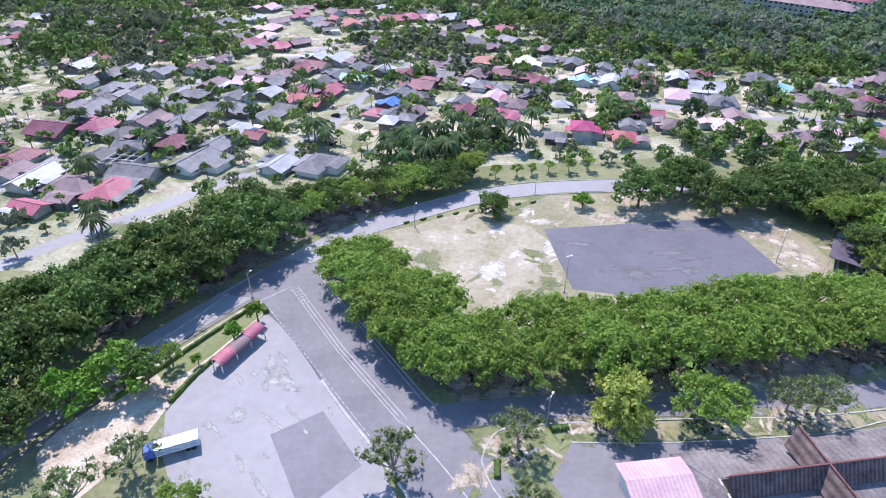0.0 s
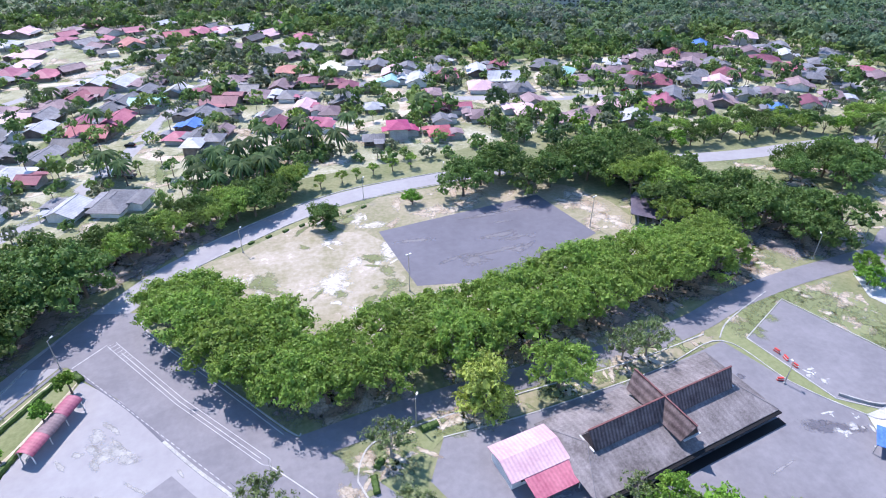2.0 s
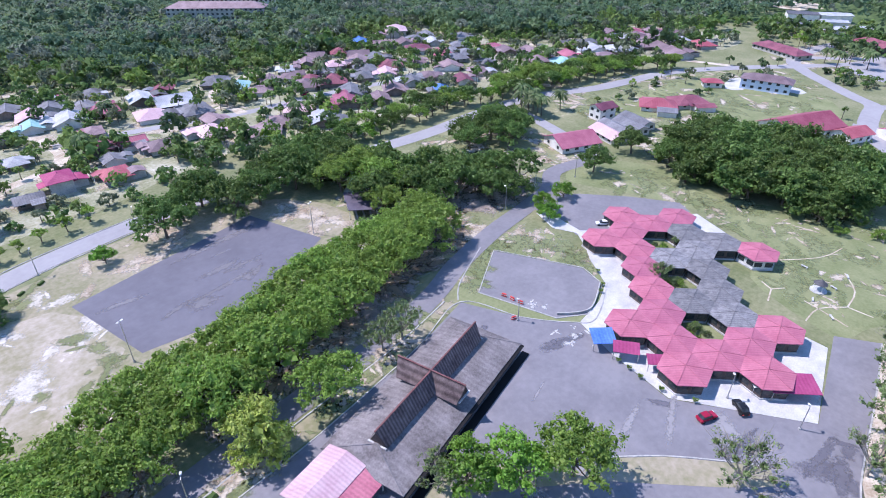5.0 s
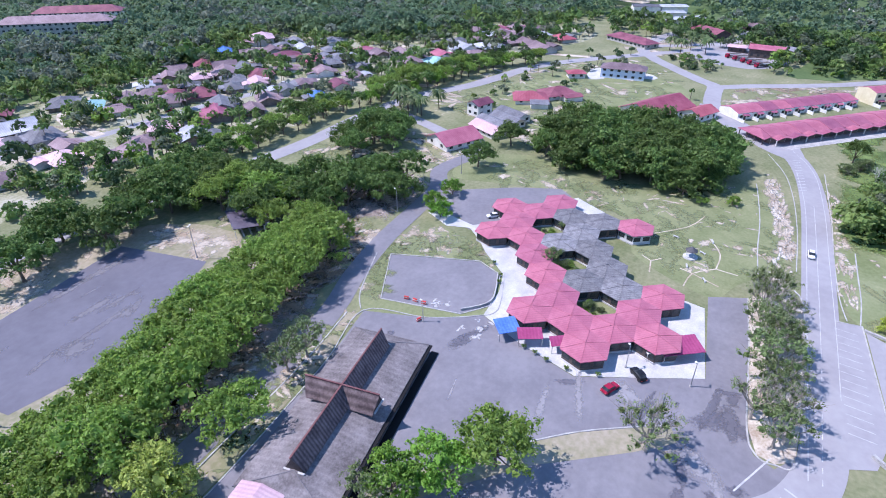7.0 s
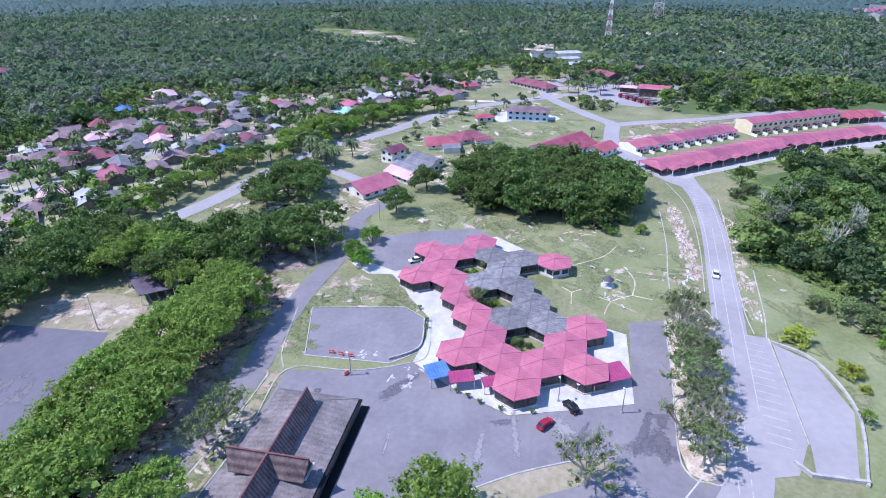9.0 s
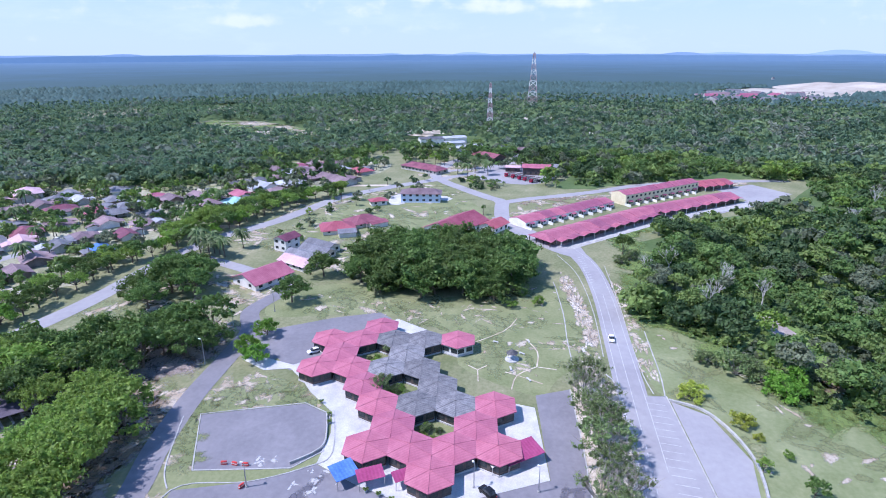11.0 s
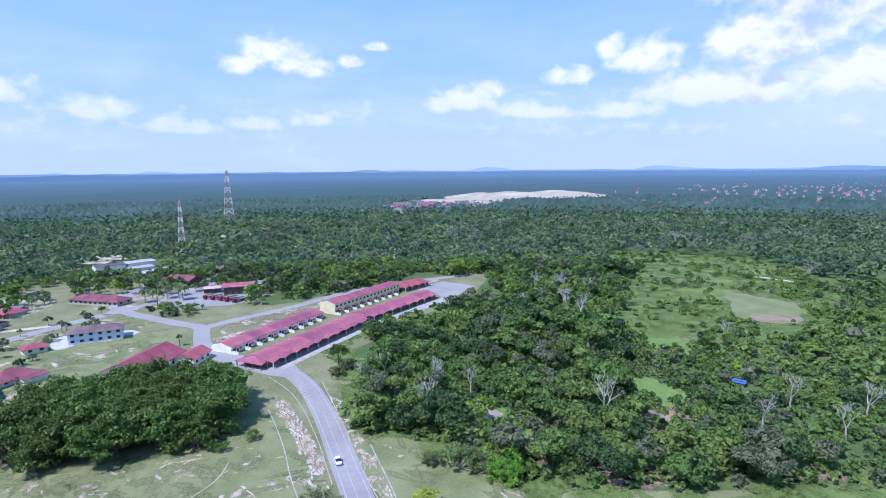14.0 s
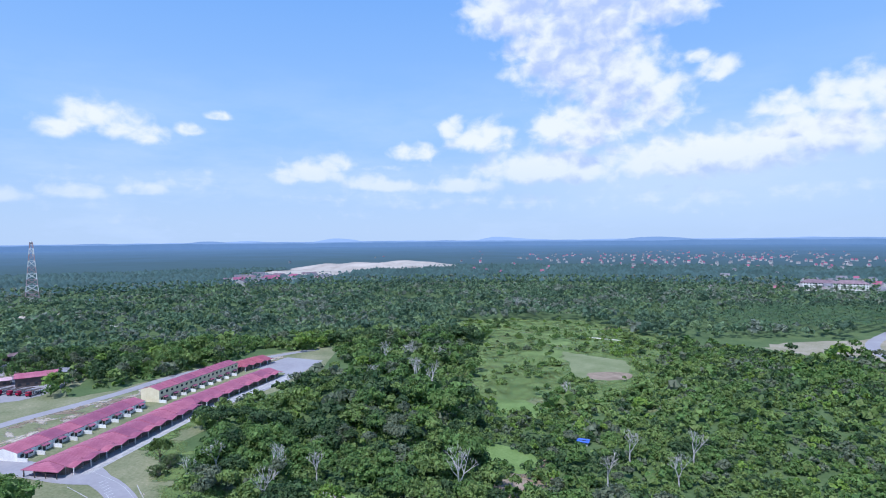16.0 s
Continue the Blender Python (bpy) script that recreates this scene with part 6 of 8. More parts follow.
# village edge row
tree_row([(120, 178), (150, 174), (178, 172), (202, 172), (224, 165), (240, 159), (256, 156), (275, 150), (305, 140), (325, 133)], 5.5, 8.5, ["dark", "row", "dark", "lime"], "trees along the village edge", 1.5)
tree_row([(128, 186), (152, 182), (178, 181), (204, 181), (226, 176)], 7.5, 7.5, ["row", "dark"], "trees along the village edge", 2)
grove([(225, 170), (330, 138), (335, 150), (300, 167), (240, 182)], 10, 8.5, ["row", "dark"], "trees along the village edge")
tree_row([(262, 180), (268, 164), (290, 152), (318, 146), (334, 128), (350, 118)], 8, 9.5, ["dark", "row", "rain"], "trees along the village edge", 2)
# lone trees by the hall
tree(34.2, 75.2, 12, "pagoda")
tree(50.5, 74.5, 10.5, "row")
tree(73, 76.8, 9.5, "open")
tree(67.5, 77.5, 8.5, "open")
tree(13.8, 69, 9, "open")
tree(-8.6, 62.5, 10, "open")
tree(14, 56, 7, "open")
for x, y, h, k in ((53, 42.5, 9.5, "lime"), (58.5, 37, 10.5, "lime"), (66, 29.5, 11, "row"), (81.5, 6.8, 10.5, "bare"), (48.5, 45.5, 8, "open")):
    tree(x, y, h, k, "trees along the forecourt")
tree_row([(147, -10), (132, -9.5), (116, -11), (100, -11), (91, -12)], 6.5, 10.5, ["open", "open", "bare"], "trees on the kerbed island", 1.8)
tree_row([(146, -15), (130, -14.5), (114, -15), (100, -15)], 11, 8, ["bare"], "trees on the kerbed island", 1.2)
for x, y, h in ((143, 81, 7), (148, 86, 7), (159, 85, 7)):
    tree(x, y, h, "lime", "lime trees at the drive")
tree(15.5, 155, 9.5, "thick")
tree(44, 160, 5.5, "bright")
# by the car park
for x, y, h, k in ((-43.6, 104.5, 6.5, "lollipop"), (-46.8, 97.2, 6.5, "lollipop"), (-52.5, 90, 3.6, "lollipop"), (-58, 90, 6, "small"), (-61, 85, 9.5, "dark"), (-65, 83, 12, "lime"), (-73, 78, 10, "lime"), (-54, 63, 8.5, "open"), (-61, 57, 9, "open"), (-42, 53, 8, "row"), (-34, 51, 7, "lime")):
    tree(x, y, h, k)
# grassy slope
for x, y, h, k in ((142, -37, 5.0, "yellow"), (131, -46, 4.4, "yellow"), (126, -48, 2.2, "yellow"), (146, -61, 8.0, "feather"), (160, -45, 4.5, "greybush"), (155, -52, 8, "greybush"), (153, -57, 6, "greybush"), (115, -45, 3.5, "small"), (108, -52, 5, "dark"), (92, -44, 4, "bush"), (99, -62, 5, "bush"), (120, -52, 2.2, "bush"), (240, -33, 4.5, "greybush"), (246, -38, 5, "greybush"), (253, -36, 9, "dark")):
    tree(x, y, h, k)


# palms
def palm(seed, fronds=28):
    r = random.Random(seed)
    lean = Vector((r.uniform(-0.06, 0.06), r.uniform(-0.06, 0.06), 0))
    top = Vector((0, 0, 0.68)) + lean
    trunk = merged([tube([(0, 0, -0.01), top * 0.5, top], [0.022, 0.016, 0.014], 7)], "trunk", M["bark"])
    V, F = [], []
    for k in range(fronds):
        a, up = k * 2.399, r.uniform(-0.25, 0.95)
        d = Vector((math.cos(a), math.sin(a), 0))
        s = Vector((-d.y, d.x, 0))
        L = r.uniform(0.34, 0.44)
        for j in range(7):
            t = j / 6
            p = top + d * L * (t - 0.12 * t * t) + Vector((0, 0, L * (up * t - (0.75 + 0.35 * up) * t * t)))
            w = 0.038 * math.sin(math.pi * min(0.12 + 0.88 * t, 0.985)) + 0.006
            sag = Vector((0, 0, -0.9 * w))
            n = len(V)
            V += [p - s * w + sag, p, p + s * w + sag]
            if j:
                F += [[n - 3, n - 2, n + 1, n], [n - 2, n - 1, n + 2, n + 1]]
    return trunk, mesh("fronds", V, F, M["frond"])


PALMS = [palm(i) for i in range(4)]


def add_palm(x, y, h, group="coconut palms"):
    trunk, fr = TR.choice(PALMS)
    o = tagged(new("palm"), "coconut palm with drooping fronds", "palm tree", group)
    o.matrix_basis = pose(x, y, 0, 0, 0, TR.uniform(0, 360)) @ Matrix.Diagonal((h, h, h, 1))
    part("trunk", trunk, o)
    part("fronds", fr, o)


for x, y in ((-19, 193), (-13, 202), (-7, 206), (-1, 210), (4, 220), (10, 213), (18, 224), (-13, 186), (-5, 188), (7, 198), (36, 226), (28, 204), (-50, 210), (-44, 204), (0, 198), (-8, 196), (14, 206), (-22, 200), (2, 190), (20, 212)):
    add_palm(x + TR.uniform(-1.5, 1.5), y + TR.uniform(-1.5, 1.5), TR.uniform(11, 15))
for x, y in ((228, 138), (231, 145), (224, 144), (412, 34), (420, 44), (428, 38), (404, 48), (414, 56), (436, 46), (229, 141), (225, 134), (238, 132), (220, 138), (-101, 146), (-98, 139), (204, 212), (232, 230), (150, 262), (-170, 290), (-180, 270), (254, 262), (262, 232), (290, 290), (-135, 235), (-125, 240), (470, 80), (486, 70), (455, 60), (-120, 176), (-108, 200), (-150, 228), (-90, 232), (-60, 262), (40, 262), (72, 240), (96, 276), (180, 236), (196, 252), (150, 214), (310, 180), (340, 196), (372, 160), (236, 146), (232, 150), (-84, 300), (-30, 300), (20, 330)):
    add_palm(x, y, TR.uniform(10.5, 14))
add_palm(152, 45, 4.5, "courtyard palms")

# ---- forest ----
CLEAR = [
    [(464, -336), (411, -412), (335, -408), (225, -330), (190, -245), (215, -195), (260, -190), (333, -240)],
    [(700, -395), (600, -440), (570, -410), (660, -370)],
    [(1300, -330), (1170, -450), (1220, -560), (1500, -1050), (1640, -1120), (1850, -850), (1500, -520)],
    [(205, 450), (245, 400), (330, 490), (290, 530)],
    [(496, 36), (530, 34), (585, 66), (585, 108), (540, 118), (500, 112), (486, 60)],
    [(496, 0), (520, 0), (520, 18), (496, 18)],
    [(268, -398), (240, -470), (204, -504), (206, -600), (180, -600), (150, -470), (110, -425), (125, -405), (165, -424), (240, -394)],
    [(860, 800), (905, 765), (960, 790), (900, 840)], [(590, 396), (600, 336), (568, 226), (640, 240), (706, 346), (700, 420)], [(836, 487), (814, 416), (880, 472), (900, 500)], [(672, 162), (752, 236), (700, 240), (650, 190)],
]
FOREST_E = [(190, -31), (256, -48), (266, -52), (314, -104), (350, -148), (400, -186), (428, -180), (428, -140), (416, -95), (402, -62), (384, -38), (380, -20), (394, -16), (432, -30), (462, -14), (484, 20), (560, 60), (1700, 200), (1700, -1700), (-100, -1700), (60, -250), (107, -150), (124, -102), (136, -72), (148, -64), (168, -55)]
FOREST_N = [(1700, 200), (560, 62), (520, 110), (450, 195), (352, 235), (345, 325), (230, 305), (130, 325), (60, 430), (20, 520), (-160, 530), (-340, 450), (-420, 480), (-420, 1700), (1700, 1700)]


def relief(X, Y, s):
    """Slow swells between 0 and 1 over the forest."""
    return np.array([0.5 + 0.5 * noise.noise((x / s, y / s, 0.7)) for x, y in zip(X, Y)])


def np_inside(X, Y, poly):
    hit = np.zeros(len(X), bool)
    for i in range(len(poly)):
        (x0, y0), (x1, y1) = poly[i], poly[i - 1]
        if y0 != y1:
            hit ^= ((y0 > Y) != (y1 > Y)) & (X < (x1 - x0) * (Y - y0) / (y1 - y0) + x0)
    return hit


def scatter(r0, r1, spacing, centre=(10, 5), lo=-50, hi=190):
    """Jittered grid points of the forest between two distances, within a fan of compass bearings."""
    g = np.arange(-r1, r1, spacing)
    X, Y = [a.ravel() for a in np.meshgrid(g, g)]
    X = X + NP.uniform(-0.42, 0.42, len(X)) * spacing + centre[0]
    Y = Y + NP.uniform(-0.42, 0.42, len(Y)) * spacing + centre[1]
    D = np.hypot(X - centre[0], Y - centre[1])
    B = np.degrees(np.arctan2(X - centre[0], Y - centre[1]))
    ok = (D >= r0) & (D < r1) & (B > lo) & (B < hi) | (D >= r0) & (D < r1) & (B < hi - 360)
    X, Y = X[ok], Y[ok]
    # wandering edges
    far = np.clip((np.hypot(X, Y) - 230) / 100, 0, 1)
    U = X + far * (relief(X, Y, 40) - 0.5) * 70
    W = Y + far * (relief(Y, X, 40) - 0.5) * 70
    ok = np_inside(U, W, FOREST_E) | np_inside(U, W, FOREST_N)
    for c in CLEAR:
        ok &= ~np_inside(U, W, c)
    return X[ok], Y[ok]


SPECIES = [M["canopy"], M["canopy_dark"], M["canopy_light"], M["canopy_grey"], M["canopy_lime"], M["bark"]]
# the same greens for far trees, with haze painted into them
HAZED = [M["haze_mid"], M["haze_deep"], M["haze_light"], M["haze_grey"], M["haze_light"], M["bark"]]


def leafy(name, X, Y, R, H, n, size, label, mix, category="forest", dome=0.75, trunks=False, lift=0.0, species=None, m=6, fine=False, clump=55):
    """Crowns of m leafy heads each, with n leaf sprays a head, and a colour for each species, as one mesh."""
    k = len(X)
    az = NP.uniform(0, 6, (k, 1)) + np.arange(m) * math.tau / max(m - 1, 1) + NP.uniform(-0.3, 0.3, (k, m))
    up = NP.uniform(-0.05, 0.62, (k, m))
    up[:, 0] = 1.0
    flat = np.sqrt(np.clip(1 - up ** 2, 0, 1))
    hd = np.stack([flat * np.cos(az), flat * np.sin(az), up], 2)
    hr = NP.uniform(0.36, 0.56, (k, m))
    hc = hd * NP.uniform(0.46, 0.66, (k, m, 1))
    cz = np.maximum(H - R * dome, R * 0.3) + lift
    S = np.stack([R, R, R * dome], 1)
    O = np.stack([X, Y, cz], 1)
    C = O[:, None] + hc * S[:, None]
    HR3 = hr[..., None] * S[:, None]
    # a tangle of larger sprays fills each head
    q = 30 if fine else 9 if n > 3 else 6
    o = unit(NP.normal(size=(k, m, q, 3)) + 0.4 * hd[:, :, None] + [0, 0, 0.5])
    pc = C[:, :, None] + o * HR3[:, :, None] * NP.uniform(0.45, 0.85, (k, m, q, 1))
    cv = leaves(pc.reshape(-1, 3), o.reshape(-1, 3), np.repeat(HR3[..., 0].reshape(-1, 1), q, 0) * (0.55 if fine else 0.95 if n > 3 else 1.25), NP, 0.5, 0.4)
    d = unit(NP.normal(size=(k, m, n, 3)) + 0.8 * hd[:, :, None] + [0, 0, 0.35])
    p = C[:, :, None] + d * HR3[:, :, None] * NP.uniform(0.8, 1.12, (k, m, n, 1))
    V = leaves(p.reshape(-1, 3), d.reshape(-1, 3), size, NP, 0.42, 0.33)
    # each kind of tree keeps company with its own
    score = np.log(np.array(mix) / sum(mix) + 1e-6) + NP.gumbel(size=(k, 5)) * 0.75 + 6.5 * np.stack([relief(X + 311 * i, Y - 173 * i, clump) - 0.5 for i in range(5)], 1)
    kind = np.argmax(score, 1)
    V, idx = np.concatenate([V, cv]), np.concatenate([np.repeat(kind, m * n), np.repeat(kind, m * q)])
    F = np.arange(len(V)).reshape(-1, 4)
    if trunks:
        c = np.array([(-1, -1), (1, -1), (1, 1), (-1, 1)]) * 0.14
        T = []
        for i in range(4):
            (x0, y0), (x1, y1) = c[i], c[(i + 1) % 4]
            T.append(np.stack([np.stack([X + x0, Y + y0, 0 * X], 1), np.stack([X + x1, Y + y1, 0 * X], 1), np.stack([X + x1 * 0.6, Y + y1 * 0.6, cz], 1), np.stack([X + x0 * 0.6, Y + y0 * 0.6, cz], 1)], 1))
        T = np.concatenate(T).reshape(-1, 3)
        F = np.concatenate([F, np.arange(len(T)).reshape(-1, 4) + len(V)])
        V, idx = np.concatenate([V, T]), np.concatenate([idx, np.full(len(T) // 4, 5)])
    species = species or SPECIES
    me = np_mesh(name, V, F, species[0])
    for ma in species[1:]:
        me.materials.append(ma)
    me.polygons.foreach_set("material_index", idx.astype(np.int32))
    return tagged(part(name, me), label, category, kind="stuff")


def oil_palms(name, X, Y, label, h=8.0, L=4.2, fronds=9):
    """Plantation palms: rosettes of drooping fronds joined in one mesh."""
    k = len(X)
    H = h * NP.uniform(0.8, 1.15, k)
    A = (np.arange(fronds) * math.tau / fronds)[None] + NP.uniform(0, 6, (k, 1)) + NP.uniform(-0.2, 0.2, (k, fronds))
    up = NP.uniform(-0.1, 0.6, (k, fronds))
    ca, sa = np.cos(A), np.sin(A)
    w = 0.75
    def at(t, side, z):
        return np.stack([X[:, None] + ca * L * t - sa * w * side, Y[:, None] + sa * L * t + ca * w * side, H[:, None] + z], 2)
    V = np.stack([at(0, 0, 0 * up), at(0.5, -1, up * L * 0.5 - 0.2), at(1.0, 0, up * L - 0.55 * L), at(0.5, 1, up * L * 0.5 - 0.2)], 2).reshape(-1, 3)
    me = np_mesh(name, V, np.arange(len(V)).reshape(-1, 4), M["oil_palm"])
    return tagged(part(name, me), label, "plantation", kind="stuff")


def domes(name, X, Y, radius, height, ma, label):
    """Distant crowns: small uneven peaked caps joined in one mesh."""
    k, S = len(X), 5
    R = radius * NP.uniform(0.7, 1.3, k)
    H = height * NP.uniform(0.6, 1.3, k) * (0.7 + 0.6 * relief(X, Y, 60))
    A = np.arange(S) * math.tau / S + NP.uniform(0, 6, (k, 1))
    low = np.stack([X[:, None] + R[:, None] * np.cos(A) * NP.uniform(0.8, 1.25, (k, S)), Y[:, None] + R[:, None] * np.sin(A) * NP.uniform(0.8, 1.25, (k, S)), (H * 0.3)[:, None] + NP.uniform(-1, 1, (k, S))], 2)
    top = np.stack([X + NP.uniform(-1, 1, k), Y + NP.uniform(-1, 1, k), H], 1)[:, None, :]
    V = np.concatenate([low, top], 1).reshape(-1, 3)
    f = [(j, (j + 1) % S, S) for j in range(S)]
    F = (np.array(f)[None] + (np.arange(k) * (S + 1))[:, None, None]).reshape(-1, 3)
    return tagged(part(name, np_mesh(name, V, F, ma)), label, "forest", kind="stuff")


# low scrub behind the tall belt, and the palm estate beyond the building site
SCRUB = [(262, -150), (226, -160), (196, -134), (158, -122), (138, -122), (100, -150), (60, -250), (60, -330), (150, -430), (228, -400), (300, -400), (330, -330), (240, -240), (250, -190), (300, -210), (320, -180)]
ESTATE = [(312, -500), (270, -470), (205, -540), (150, -640), (230, -720), (330, -610)]
# grass, water and bare earth between the trees
GAPS = [[(162, -72), (176, -70), (200, -70), (204, -76), (190, -79), (172, -80), (160, -80)], [(170, -134), (186, -130), (194, -140), (184, -148), (172, -146)], [(152, -122), (164, -118), (168, -130), (156, -134)], [(165, -165), (175, -165), (176, -175), (164, -176)], [(215, -172), (238, -182), (232, -194), (212, -186)], [(252, -205), (270, -212), (262, -224), (246, -216)]]


def belt(X, Y):
    """One where the tall trees stand, nought in the low scrub, with a wandering border."""
    U, W = X + 40 * (relief(X, Y, 28) - 0.5), Y + 40 * (relief(Y, X, 28) - 0.5)
    return 1.0 - np_inside(U, W, SCRUB)


def open_ground(X, Y):
    ok = np.ones(len(X), bool)
    for g in GAPS:
        ok &= ~np_inside(X, Y, g)
    return ok


def wood(r0, r1, spacing, n, radius, height, size, lo=-50, hi=190, mix=(5, 3.5, 2.2, 1.0, 0.35), species=None, m=6, fine=False, tall=True):
    X, Y = scatter(r0, r1, spacing, lo=lo, hi=hi)
    ok = open_ground(X, Y) & ~np_inside(X, Y, ESTATE) & (NP.random(len(X)) > (np.hypot(X, Y) - 720) / 260) & (NP.random(len(X)) < 0.45 + 1.1 * relief(X, Y, 26))
    X, Y = X[ok], Y[ok]
    t = belt(X, Y)
    ok = NP.random(len(X)) < 0.8 + 0.2 * t
    X, Y, t = X[ok], Y[ok], t[ok]
    swell = relief(X, Y, 40)
    R = radius * NP.lognormal(0, 0.3, len(X)) * (0.75 + 0.5 * swell) * (0.55 + 0.45 * t)
    R = np.minimum(R, radius * 1.7)
    H = np.maximum(height * (0.4 + 0.6 * t) * (0.55 + 0.9 * swell) * NP.uniform(0.75, 1.25, len(X)), R * 1.05)
    leafy("forest", X, Y, R, H, n, size, "dense tropical secondary forest in mixed greens", mix, species=species, m=m, fine=fine)


def shrubs(r0, r1, spacing, n, radius, height, size, lo=-50, hi=190, m=4):
    X, Y = scatter(r0, r1, spacing, lo=lo, hi=hi)
    ok = open_ground(X, Y) & ~np_inside(X, Y, ESTATE) & (NP.random(len(X)) < 0.6 + 0.8 * relief(X, Y, 22))
    X, Y = X[ok], Y[ok]
    leafy("undergrowth", X, Y, radius * NP.lognormal(-0.1, 0.35, len(X)), height * NP.uniform(0.5, 1.2, len(X)), n, size, "bright green creeper-covered undergrowth", (4, 1.2, 4, 1.2, 0.8), "undergrowth", dome=0.75, m=m, clump=30)


wood(105, 270, 8.6, 34, 5.0, 10.0, 0.78, 74, 190, (5, 3.2, 3.2, 1.8, 0.6), None, 8, True)
shrubs(105, 270, 4.3, 6, 2.7, 2.8, 0.95, 74, 190)
wood(270, 480, 8.4, 9, 4.8, 10.0, 1.3, 74, 190, (5, 3.2, 2.8, 2.2, 0.4), None, 7)
shrubs(270, 480, 5.6, 3, 3.3, 3.4, 1.5, 74, 190, 3)
wood(200, 340, 8.8, 8, 4.8, 10.0, 1.4, -50, 74, (4, 1.2, 3.4, 3.4, 0.7), None, 6)
# haze-tinted greens from 340 m outwards on the north side
wood(340, 480, 8.8, 7, 4.8, 10.0, 1.4, -50, 74, (4, 1.4, 3.4, 3.4, 0), HAZED, 6)
shrubs(200, 480, 9, 4, 3.4, 4.2, 1.6, -50, 74, 3)
wood(480, 930, 9.2, 2, 4.6, 10.0, 2.2, 74, 190, (4, 3.0, 2.2, 2.4, 0), HAZED, 4)
wood(480, 850, 10.0, 2, 4.8, 10.0, 2.2, -50, 74, (4, 2.4, 2.2, 3.2, 0), HAZED, 4)
# bushes scattered over the clearing
X, Y = NP.uniform(180, 480, 1100), NP.uniform(-430, -175, 1100)
ok = np_inside(X, Y, CLEAR[0]) & ~np_inside(X, Y, [(306, -300), (282, -272), (242, -248), (224, -268), (232, -290), (254, -312), (282, -322)]) & (relief(X, Y, 30) > NP.uniform(0.3, 0.6, len(X)))
X, Y = X[ok], Y[ok]
leafy("clearing_bushes", X, Y, NP.uniform(1.0, 3.6, len(X)), NP.uniform(1.2, 4.5, len(X)), 8, 1.2, "bushes scattered over the overgrown clearing", (4, 2, 3, 0.6, 1), "bushes")
X, Y = NP.uniform(190, 480, 2600), NP.uniform(-430, -175, 2600)
ok = np_inside(X, Y, CLEAR[0]) & ~np_inside(X, Y, [(306, -300), (286, -278), (242, -246), (222, -266), (232, -284), (252, -312), (292, -310)]) & (relief(X, Y, 22) + 0.35 * (np.abs(Y + 0.78 * X + 45) > 62) > NP.uniform(0.55, 0.85, len(X)))
X, Y = X[ok], Y[ok]
leafy("clearing_weeds", X, Y, NP.uniform(0.9, 2.4, len(X)), NP.uniform(0.7, 2.0, len(X)), 4, 1.0, "rank weeds and low shrubs over the clearing", (4, 1.0, 4, 0.8, 1.5), "bushes", m=3)
for c in ([(520, 330), (545, 300), (560, 320), (540, 350)], [(600, 110), (640, 100), (660, 130), (620, 150)], [(760, -20), (800, -40), (810, 0), (775, 20)]):
    sheet("bare_earth", c, 0.16, M["dirt"], "bare pale earth among the woods", wob=9, step=6)
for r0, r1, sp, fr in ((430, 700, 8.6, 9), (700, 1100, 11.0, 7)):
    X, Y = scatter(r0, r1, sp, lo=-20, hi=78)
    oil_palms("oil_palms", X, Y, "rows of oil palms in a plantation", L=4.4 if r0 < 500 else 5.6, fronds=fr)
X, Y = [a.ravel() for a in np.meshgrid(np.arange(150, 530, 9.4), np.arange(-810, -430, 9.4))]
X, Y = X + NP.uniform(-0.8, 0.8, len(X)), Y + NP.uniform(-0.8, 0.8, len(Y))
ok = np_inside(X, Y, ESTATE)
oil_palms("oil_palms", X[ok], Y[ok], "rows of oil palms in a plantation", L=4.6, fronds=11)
X, Y = scatter(700, 1150, 11.5)
thin = NP.random(len(X)) < np.clip((np.hypot(X, Y) - 680) / 220, 0, 1)
leafy("plantation", X[thin], Y[thin], NP.uniform(3.8, 6.6, thin.sum()), NP.uniform(6, 12, thin.sum()), 0, 2.0, "distant woods with haze mixed into their greens", (4, 4, 1.2, 1.8, 0), species=HAZED, m=2, clump=90)
# the bluish tone of these caps stands for the air before them
domes("plantation", *scatter(1050, 1620, 12), 7.0, 8.5, M["canopy_haze"], "distant plantation canopy")

# ---- gardens of the village ----
HOUSES = np.array([(o.matrix_basis.translation.x, o.matrix_basis.translation.y) for o in scene.objects if o.name.split(".")[0] in ("house", "clinic", "community_hall", "depot", "workshop", "shop_unit", "shop_row", "shed", "shop_house")])
LANES = np.array([(v.co.x, v.co.y) for o in scene.objects if o.name.split(".")[0] == "road" for v in o.data.vertices])


